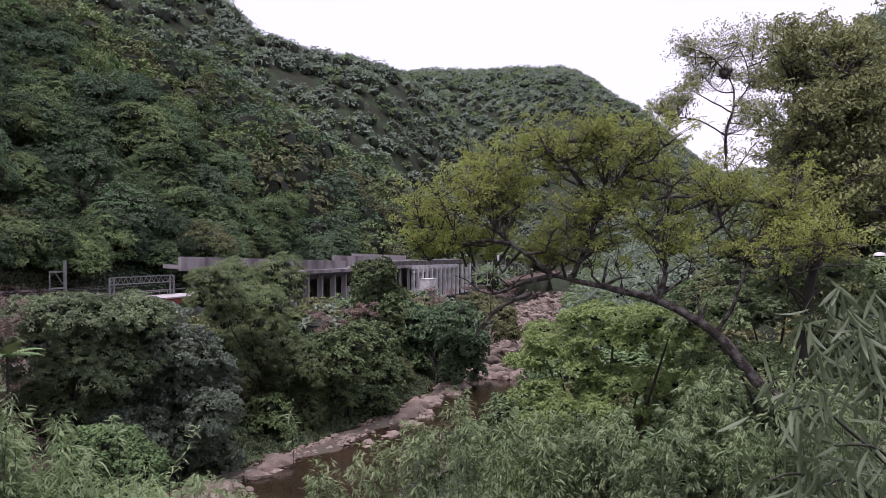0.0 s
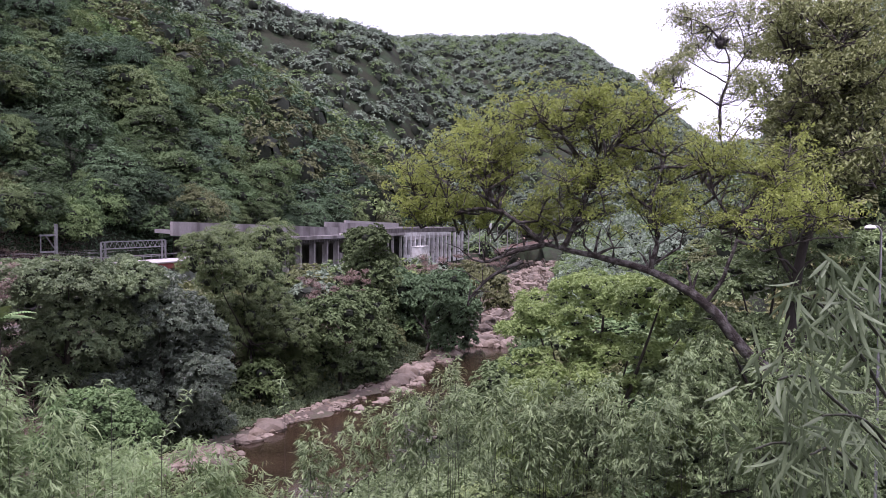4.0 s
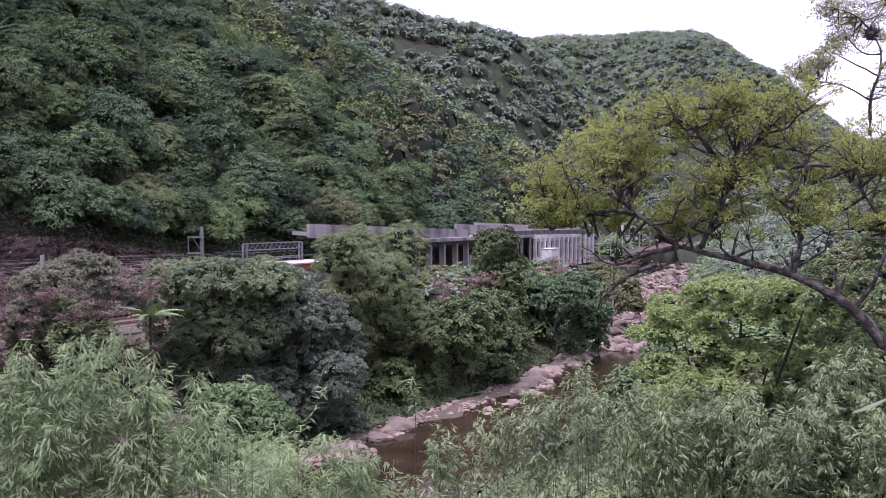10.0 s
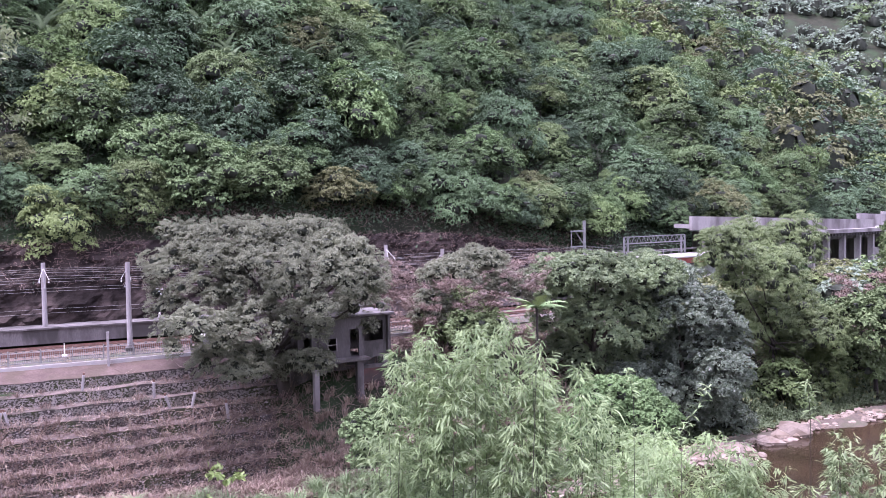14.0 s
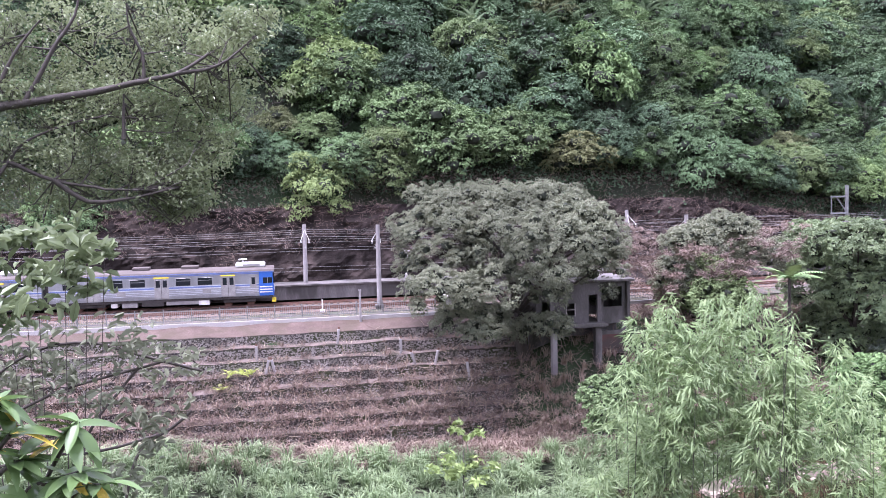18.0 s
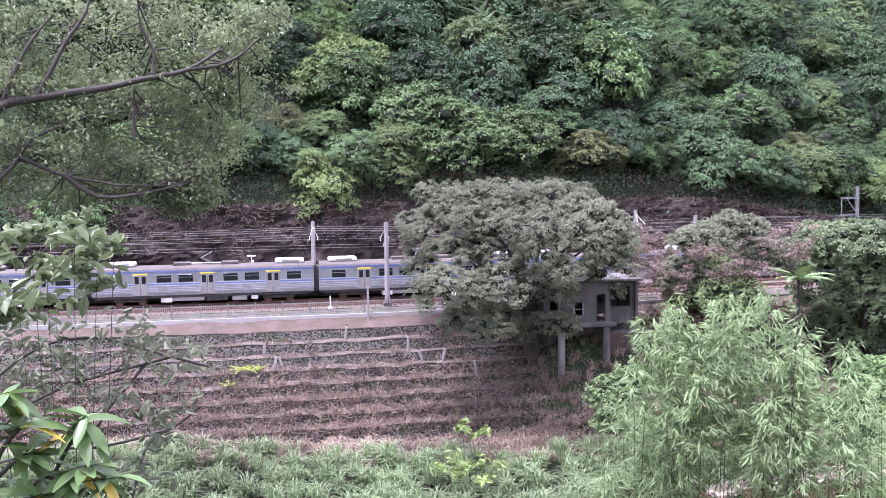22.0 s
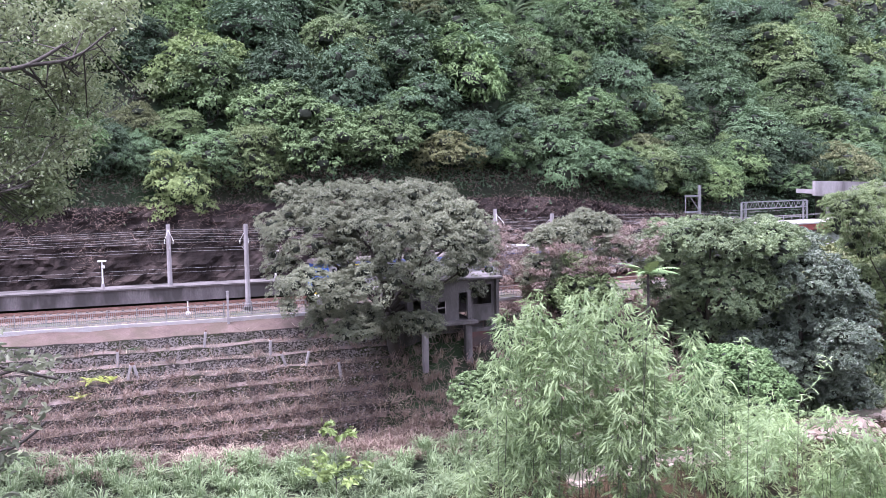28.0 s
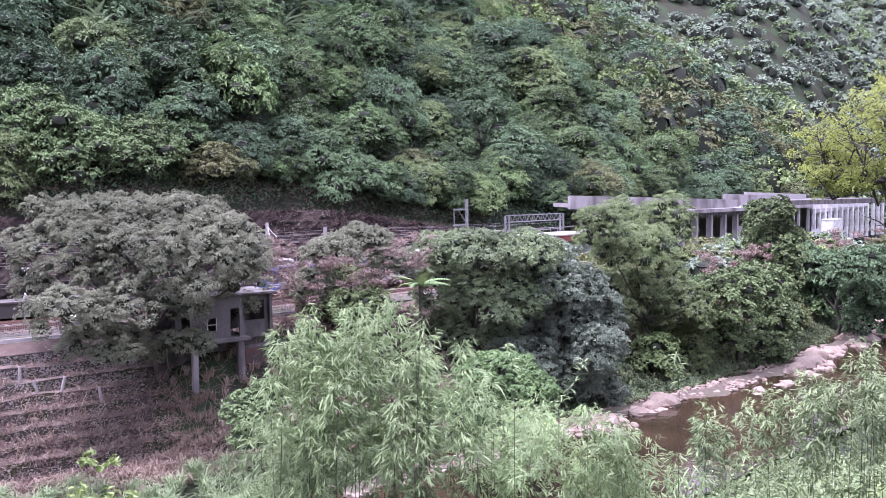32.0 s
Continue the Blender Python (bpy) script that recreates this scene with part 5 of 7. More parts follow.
def build_undergrowth():
    rng = np.random.default_rng(21)
    hill, bank, right, rough = [], [], [], []
    for _ in range(30000):
        s, o = rng.uniform(-100, 260), 13.0 + rng.uniform(0, 1) ** 1.5 * 90
        x, y = on_line(s, o)
        if math.degrees(math.atan2(-x, y)) < 80:
            hill.append((x, y, land(x, y)))
    for _ in range(14000):
        s, o = rng.uniform(60, 330), rng.uniform(-60, -5)
        x, y = on_line(s, o)
        d, side = river_distance(x, y)
        if side > 0 and d > 4.5 + 2 * noise.noise((x * 0.1, y * 0.1, 0)):
            bank.append((x, y, land(x, y)))
    for _ in range(36000):
        az, r = rng.uniform(-32, 70), rng.uniform(24, 70) if rng.uniform() < 0.6 else rng.uniform(50, 260)
        x, y = polar(az, r)
        d, side = river_distance(x, y)
        if side < 0 and d > 0.5:
            right.append((x, y, land(x, y)))
    scatter("hill_undergrowth", "dark leafy undergrowth between the hillside trees", hill, 0.42, LEAF_DARK, 0.55, 1, 6, lift=0.4, spread=0.8)
    scatter("bank_undergrowth", "green creepers and weeds on the river bank", bank, 0.38, LEAF_WARM, 0.6, 2, 5, lift=0.35, spread=0.5)
    scatter("slope_undergrowth", "green undergrowth on the wooded slope", right, 0.36, LEAF_SLOPE, 0.4, 3, 6, lift=0.5, spread=0.6)
    near = []
    for _ in range(11000):
        az, r = rng.uniform(-32, 85), rng.uniform(5, 27)
        x, y = polar(az, r)
        near.append((x, y, land(x, y)))
    scatter("near_undergrowth", "small-leaved weeds on the slope below the standpoint", near, 0.17, LEAF_SLOPE, 0.3, 4, 5, lift=0.25, spread=0.25)
    # grass flat below the terrace, and along the water
    spots, low = [], []
    for _ in range(2600):
        az, r = rng.uniform(24, 80), rng.uniform(44, 66)
        x, y = polar(az, r)
        s, o = from_line(x, y)
        d, side = river_distance(x, y)
        if side > 0 and d > 0.5 and o < -22.5 + 2 * noise.noise((x * 0.15, y * 0.15, 4)):
            spots.append((x, y, land(x, y)))
    tall = spots[::3][:420]
    v, f = tufts(rng, tall, 1.9, 60, 0.03)
    tagged(new("reed_grass", mesh_of("reed_grass", v, f, LEAF_GRASS)), "tall pale green reed grass below the terrace", "grass", "", "stuff")
    v, f = tufts(rng, spots, 0.9, 34, 0.035, 0.9)
    tagged(new("flat_grass", mesh_of("flat_grass", v, f, LEAF_GRASS)), "low green weeds on the river flat", "grass", "", "stuff")
    for _ in range(24000):
        s, o = rng.uniform(36, 200), rng.uniform(-62, -14)
        x, y = on_line(s, o)
        d, side = river_distance(x, y)
        if side > 0 and (0.8 if noise.noise((x * 0.25, y * 0.25, 3)) > 0.0 else 2.2) < d < 8:
            low.append((x, y, land(x, y)))
    v, f = tufts(rng, low, 1.0, 14, 0.055, 0.8)
    tagged(new("water_grass", mesh_of("water_grass", v, f, LEAF_GRASS)), "soft green grass along the water", "grass", "", "stuff")
    # dry stalks over the terrace and on the brow of the rock cut
    dry = []
    for _ in range(30000):
        s, k = rng.uniform(-60, 24), rng.uniform(0, 1)
        if rng.uniform() > 0.08 + 0.85 * k:
            continue
        o = -9.4 - 12.5 * k
        x, y = on_line(s, o)
        i = min(int((COURSE_O - o + 0.55 + STEP - 1.4) / STEP), 8)
        dry.append((x, y, COURSE_Z - RISE * i + 0.04 if i < 8 else land(x, y)))
        if i > 2 and len(dry) % 2:
            x, y = on_line(s, COURSE_O - STEP * i - 0.6)
            dry.append((x, y, COURSE_Z - RISE * (i + rng.uniform(0, 1)) + 0.02))
    v, f = sticks(rng, dry, 0.85, 0.018, 0.9)
    tagged(new("dry_terrace_stalks", mesh_of("dry_terrace_stalks", v, f, LEAF_DRY)), "dry brown stalks and creepers over the terrace", "dead plants", "", "stuff")
    v, f = sticks(rng, dry[::3], 1.0, 0.016, 0.9)
    tagged(new("pale_terrace_stalks", mesh_of("pale_terrace_stalks", v, f, LEAF_STRAW)), "pale dead stalks and twigs over the terrace", "dead plants", "", "stuff")
    v, f = tufts(rng, [q for q in dry[::7]], 0.7, 9, 0.024, 1.0)
    tagged(new("dry_terrace_grass", mesh_of("dry_terrace_grass", v, f, LEAF_DRY)), "dead brown grass tufts on the terrace", "dead plants", "", "stuff")
    foot = []
    for _ in range(2300):
        s, o = rng.uniform(-55, 46), rng.uniform(-24.5, -19) if rng.uniform() < 0.5 else rng.uniform(-24, -9)
        if o > -19 and s < 19:
            continue
        x, y = on_line(s, o)
        foot.append((x, y, land(x, y)))
    v, f = tufts(rng, foot, 1.1, 20, 0.024, 0.8)
    tagged(new("dry_slope_grass", mesh_of("dry_slope_grass", v, f, LEAF_DRY)), "dead reddish grass at the foot of the terrace", "dead plants", "", "stuff")
    v, f = tufts(rng, foot[::2], 1.1, 20, 0.024, 0.8)
    tagged(new("straw_grass", mesh_of("straw_grass", v, f, LEAF_STRAW)), "straw-coloured grass at the foot of the terrace", "dead plants", "", "stuff")
    brow = []
    for _ in range(9000):
        s = rng.uniform(-110, 84)
        o = rng.uniform(12.7, 16.0)
        x, y = on_line(s, o)
        brow.append((x, y, land(x, y) + rng.uniform(-0.3, 0.9)))
    for _ in range(9000):
        s, k = rng.uniform(-110, 84), 1 - rng.uniform(0, 1) ** 1.6 * 0.9
        if noise.noise((s * 0.11, k * 2, 5)) < 0.3 - 0.7 * k:
            continue
        x, y = on_line(s, 9.6 + 2.3 * k ** 1.3)
        brow.append((x, y, RAIL + 0.4 + (8.5 - 4.0 * smooth(45, 85, s)) * k))
    brow = brow + [(x + rng.normal() * 0.4, y + rng.normal() * 0.4, z + rng.normal() * 0.2) for x, y, z in brow]
    v, f = sticks(rng, brow, 0.7, 0.013, 0.7)
    tagged(new("dry_brow", mesh_of("dry_brow", v, f, LEAF_DRY)), "dead brown creepers along the brow of the rock cut", "dead plants", "", "stuff")
    verge = []
    for _ in range(1500):
        s, o = rng.uniform(-60, 50), rng.uniform(-7.0, -2.5)
        if noise.noise((s * 0.3, o * 0.5, 8)) > -0.1:
            verge.append((*on_line(s, o), RAIL - 0.52))
    v, f = tufts(rng, verge, 0.3, 9, 0.012, 0.9)
    tagged(new("verge_weeds", mesh_of("verge_weeds", v, f, LEAF_STRAW)), "dry weeds on the gravel beside the track", "weeds", "", "stuff")
    slope = []
    for _ in range(9000):
        s, o = rng.uniform(18, 75), rng.uniform(-20, -3) if rng.uniform() < 0.7 else rng.uniform(6, 13)
        x, y = on_line(s, o)
        slope.append((x, y, land(x, y)))
    v, f = sticks(rng, slope, 1.2, 0.022, 1.2)
    tagged(new("dry_brush", mesh_of("dry_brush", v, f, LEAF_DRY)), "dry reddish brush beside the railway", "dead plants", "", "stuff")


def build_bank_plants():
    plant("banyan_tree", "broad grey-green tree overhanging the gabion terrace", BANYAN + [(45.2, -9.6, 1.6, 0.9), (41.2, -9.3, 1.5, 0.9)], 71, 0.17, LEAF_GREY, 1.4, 0.5, 31, ts=0.55, fill=0.6, droop=0.6, skirt=False, trunk_radius=0.45, base=(42.6, 74.5))
    plant("vine_covered_tree", "rounded green tree covered in creepers on the bank", MOUND, 84, 0.24, LEAF_MOUND, 1.5, 0.5, 32, ts=0.62, fill=0.95, flat=0.7, skirt=True, trunk_radius=0.4)
    plant("dark_broadleaf_tree", "dark glossy broadleaf tree on the river bank", MOUND_DARK, 85, 0.28, LEAF_SHINY, 1.5, 0.45, 33, ts=0.65, fill=0.95, flat=0.7, skirt=True, droop=0.7, trunk_radius=0.4)
    plant("feathery_bamboo", "feathery yellow-green bamboo clump before the rock shed", FEATHER, 100, 0.36, LEAF_FEATHER, 1.5, 0.17, 34, ts=0.75, fill=0.8, skirt=True, droop=0.8, trunk_radius=0.2)
    plant("round_tree", "small dense round green tree beside the rock shed", ROUND, 130, 0.4, LEAF_FOREST, 1.7, 0.6, 35, ts=0.7, skirt=True, trunk_radius=0.2)
    plant("bank_tree", "green tree leaning over the river bank", BANK_A, 108, 0.4, LEAF_FOREST, 1.7, 0.6, 36, ts=0.8, skirt=True, trunk_radius=0.22)
    plant("bank_palm_shrub", "drooping dark green shrub on the river bank", BANK_B, 138, 0.6, LEAF_DARK, 1.7, 0.4, 37, ts=1.0, skirt=True, trunk_radius=0.22, droop=0.8)
    plant("bank_shrub", "low dark shrub above the stone embankment", BANK_C, 165, 0.5, LEAF_WARM, 1.7, 0.6, 38, ts=1.0, trunk_radius=0.2)
    plant("dead_shrub", "dead red-brown shrub below the rock shed", DRY_A, 122, 0.5, LEAF_DRY, 1.5, 0.16, 39, dense=False, spray=0.8, trunk_radius=0.12, category="shrub")
    plant("dry_shrub", "dry brown brush beside the railway", DRY_B, 172, 0.6, LEAF_DRY, 1.6, 0.2, 40, dense=False, spray=0.9, trunk_radius=0.1, category="shrub")
    plant("green_shrub", "bright green shrub among dry brush", SHRUB_R, 80, 0.28, LEAF_FOREST, 1.7, 0.6, 41, ts=0.5, skirt=True, trunk_radius=0.15, category="shrub")
    plant("pale_shrub", "pale grey-green shrub beside the railway", SHRUB_G, 88, 0.26, LEAF_GREY, 2.4, 0.5, 42, dense=False, spray=0.5, trunk_radius=0.15, category="shrub")
    plant("dry_thicket", "leafless reddish thicket beside the railway", DRY_C, 82, 0.5, LEAF_DRY, 1.1, 0.12, 43, dense=False, spray=0.7, trunk_radius=0.12, category="shrub")
    plant("leafless_thicket", "tangled leafless pinkish thicket beside the railway", DRY_D, 80, 0.5, LEAF_DRY, 1.5, 0.1, 47, dense=False, spray=0.6, many=2.0, trunk_radius=0.1, category="shrub")
    plant("scrub", "grey-green scrub growing beside the railway", SCRUB, 79, 0.24, LEAF_GREY, 1.5, 0.5, 48, ts=0.45, trunk_radius=0.1, category="shrub")
    plant("river_bush", "dark green bush on the river flat", LOWBUSH, 58, 0.22, LEAF_FOREST, 1.7, 0.6, 44, ts=0.4, trunk_radius=0.1, category="shrub")
    plant("river_thicket", "soft green thicket on the river flat", LOWBUSH2, 58, 0.22, LEAF_FRESH, 1.7, 0.5, 45, ts=0.45, trunk_radius=0.1, category="shrub")
    plant("big_leaf_plant", "broad-leaved bright green plant among the grass", BIGLEAF, 57, 0.5, LEAF_BRIGHT, 1.8, 0.5, 46, dense=False, spray=0.5, trunk_radius=0.06, category="shrub")


def build_right_trees():
    plant("leaning_tree", "yellow-green feathery tree with a long leaning lichen-grey limb", YELLOW_CLUMPS, 24, 0.095, LEAF_YELLOW, 2.7, 0.4, 51,
          limbs=YELLOW_LIMBS, limb_radius=0.18, bark=BARK_PALE, trunk_radius=0, base=(-21.8, 23), reach=True, boughs=11, forks=11, bunch=15)
    plant("slope_tree", "bright green layered tree on the near slope", GREEN_CLUMPS, 34, 0.15, LEAF_BRIGHT, 1.3, 0.45, 52, ts=0.36, skirt=True, trunk_radius=0.25, flat=0.4, fill=0.5)
    plant("shaded_tree", "green broadleaf tree in the shade of the slope", GREEN2_CLUMPS, 33, 0.15, LEAF_SLOPE, 1.3, 0.45, 53, ts=0.36, skirt=True, trunk_radius=0.25, flat=0.4, fill=0.5)
    plant("olive_tree", "tall olive-brown tree with an open crown", RIGHT_CLUMPS, 30, 0.15, LEAF_OLIVE, 2.7, 0.42, 54, reach=True, boughs=9, forks=10, bunch=12, limbs=RIGHT_LIMBS, limb_radius=0.22, trunk_radius=0, base=(-22.1, 30))
    plant("nest_tree", "slender sparse tree against the sky", NEST_CLUMPS, 45, 0.13, LEAF_OLIVE, 1.2, 0.42, 55, reach=True, boughs=11, forks=9, bunch=9, wide_bunch=1.8, limbs=NEST_LIMBS, limb_radius=0.10, trunk_radius=0, base=(-17.7, 45))
    bx, by = polar(-17.7, 45)
    n = new("bird_nest")
    tagged(n, "dark round nest of twigs in a tree fork", "nest")
    n.matrix_basis = Matrix.Translation(toward(*NEST_AT[0][:2], 45) if isinstance(NEST_AT[0], tuple) else (bx, by, 30))
    rng = np.random.default_rng(3)
    d = rng.normal(size=(260, 3))
    d /= np.linalg.norm(d, axis=1, keepdims=True)
    v, f = sticks(rng, d * 0.2, 0.3, 0.02, 1.0)
    shared("twigs", mesh_of("twigs", v, f, UNDER), n)
    bm = bmesh.new()
    bmesh.ops.create_icosphere(bm, subdivisions=3, radius=0.24)
    for q in bm.verts:
        q.co *= 1 + 0.2 * noise.noise(q.co * 9)
    part("core", bm, UNDER, n)
    bamboo("slope_bushes", "fine-leaved green bamboo scrub at the foot of the slope", LOW_CLUMPS, 22, 0.17, 0.22, LEAF_SLOPE, 56, 3.0, 7, 0.008, droop=0.35)


def bamboo(name, label, clumps, r, leaf, aspect, material, seed, cover=2.0, culms=4, culm_radius=0.012, category="bamboo", lean=0.35, droop=0.75, spread_r=0.08):
    """Bamboo: slender culms with side twigs, each twig ending in a hanging fan of long leaves."""
    rng = np.random.default_rng(seed)
    az0 = sum(c[0] for c in clumps) / len(clumps)
    x, y = polar(az0, r)
    foot = Vector((x, y, land(x, y)))
    t = new(name)
    tagged(t, label, category)
    t.matrix_basis = Matrix.Translation(foot)
    back = np.array(foot)
    root, way, size = [], [], []
    for az, el, wa, wh in clumps:
        q = r * (1 + rng.uniform(-spread_r, spread_r))
        w, h = q * math.radians(wa) * 1.15, q * math.radians(wh) * 1.15
        area = math.pi * w * h
        fans = int(cover * area / (6.5 * leaf * leaf * aspect * 0.6))
        per = max(fans // culms, 3)
        for _ in range(culms):
            u = rng.uniform(-0.85, 0.85)
            top = toward(az + wa * u, el + wh * math.sqrt(1 - u * u) * rng.uniform(0.1, 1.45), q * (1 + rng.uniform(-0.04, 0.04)))
            bx, by = top.x + rng.normal() * 0.25, top.y + rng.normal() * 0.25
            low = Vector((bx, by, land(bx, by) - 0.1))
            bow = Vector((rng.normal(), rng.normal(), 0)) * lean * 0.5 * h
            pts = [low, low.lerp(top, 0.35) - bow * 0.5, low.lerp(top, 0.7) - bow * 0.6, low.lerp(top, 0.9) - bow * 0.3, top]
            bm = bmesh.new()
            tube(bm, [p - foot for p in pts], [culm_radius * k for k in (1, 0.9, 0.7, 0.45, 0.15)], 5)
            part("culm", bm, CULM, t)
            start = max(0.0, 1 - 2.3 * h / max((top - low).length, 0.1))
            for k in start + (1 - start) * rng.uniform(0, 1, per) ** 0.8:
                p = (pts[0].lerp(pts[1], k / 0.35) if k < 0.35 else pts[1].lerp(pts[2], (k - 0.35) / 0.35) if k < 0.7 else pts[2].lerp(pts[3], (k - 0.7) / 0.2) if k < 0.9 else pts[3].lerp(pts[4], (k - 0.9) / 0.1))
                a = rng.uniform(0, 6.283)
                l = w * rng.uniform(0.05, 0.55) * (1.15 - k * 0.6)
                d = Vector((math.cos(a), math.sin(a), rng.uniform(-0.1, 0.8)))
                root.append((p + d * l - foot)[:])
                way.append(Vector((math.cos(a), math.sin(a), -droop * rng.uniform(0.3, 1.4)))[:])
                size.append(leaf * rng.uniform(0.7, 1.2))
    root, way, size = np.array(root), np.array(way), np.array(size)
    n = rng.integers(5, 9, len(root))
    j = np.repeat(np.arange(len(root)), n)
    ax = way[j] + rng.normal(size=(len(j), 3)) * 0.55
    ax /= np.linalg.norm(ax, axis=1, keepdims=True)
    l = (size[j] * rng.uniform(0.6, 1.2, len(j)))[:, None]
    p0 = root[j] + rng.normal(size=(len(j), 3)) * l * 0.22
    side = np.cross(ax, np.array([0, 0, 1.0]) + rng.normal(size=(len(j), 3)) * 0.45)
    side /= np.linalg.norm(side, axis=1, keepdims=True) + 1e-9
    side = side * l * aspect * 0.5
    sag = np.array([0, 0, -0.16]) * l
    lo, hi, tip = p0 + ax * l * 0.28 + sag * 0.1, p0 + ax * l * 0.62 + sag * 0.5, p0 + ax * l + sag * 1.4
    v = np.stack([p0, lo + side * 0.95, hi + side * 0.85, tip, hi - side * 0.85, lo - side * 0.95], 1).reshape(-1, 3)
    k = np.arange(len(j))[:, None] * 6
    f = np.concatenate([k + np.array([0, 1, 2, 3]), k + np.array([0, 3, 4, 5])], 0)
    shared("foliage", mesh_of("foliage", v, f, material), t)
    return t


def build_bamboo():
    bamboo("bamboo_clump", "pale green bamboo clump with slender dark culms", BAMBOO_CLUMPS, 13.5, 0.145, 0.17, LEAF_BAMBOO, 61, 3.0, 5, 0.009, droop=0.35)
    bamboo("low_bamboo", "low pale green bamboo below the standpoint", BAMBOO2_CLUMPS, 14.5, 0.145, 0.17, LEAF_BAMBOO, 62, 2.6, 4, 0.006, droop=0.35)
    bamboo("bank_bamboo", "green bamboo thicket below the standpoint", BAMBOO3_CLUMPS, 13.0, 0.14, 0.17, LEAF_BAMBOO, 63, 1.35, 4, 0.006, droop=0.35)


def build_left_plants():
    plant("overhanging_tree", "dark limbs of a small-leaved tree overhead", UPLEFT_CLUMPS, 11, 0.052, LEAF_GLOSSY, 1.15, 0.45, 71, front=1.2, limbs=UPLEFT_LIMBS, limb_radius=0.06, trunk_radius=0, base=(88, 11), reach=True, boughs=8, forks=9, bunch=12, wide_bunch=2.2, six_leaf=True, slim=0.6, twigs=False)
    plant("leafy_bush", "bright glossy-leaved bush close by", LEFTBUSH, 4.6, 0.085, LEAF_NEARBY, 2.2, 0.42, 72, six=True, dense=False, spray=0.1, trunk_radius=0.012, category="shrub")
    plant("thin_shrub", "thin twiggy shrub with small leaves", LEFTTHIN, 5.2, 0.065, LEAF_GREY, 0.8, 0.42, 73, dense=False, spray=0.13, limbs=LEFTTHIN_LIMBS, limb_radius=0.012, six=True, trunk_radius=0,
          base=(80, 5.2), category="shrub")




def big_leaf(length, width, material, fold=0.25, bend=0.25, n=6):
    """One broad leaf along x from the origin, with a fold at the midrib."""
    v, f = [], []
    for i in range(n + 1):
        k = i / n
        w = width * 0.5 * math.sin(math.pi * min(k * 0.92 + 0.06, 1)) ** 0.8
        z = -bend * length * k * k
        x = length * (k - 0.12 * bend * k * k)
        v += [(x, -w, z + fold * w), (x, 0, z), (x, w, z + fold * w)]
    for i in range(n):
        a = 3 * i
        f += [(a, a + 3, a + 4, a + 1), (a + 1, a + 4, a + 5, a + 2)]
    return mesh_of("leaf", v, f, material, True)


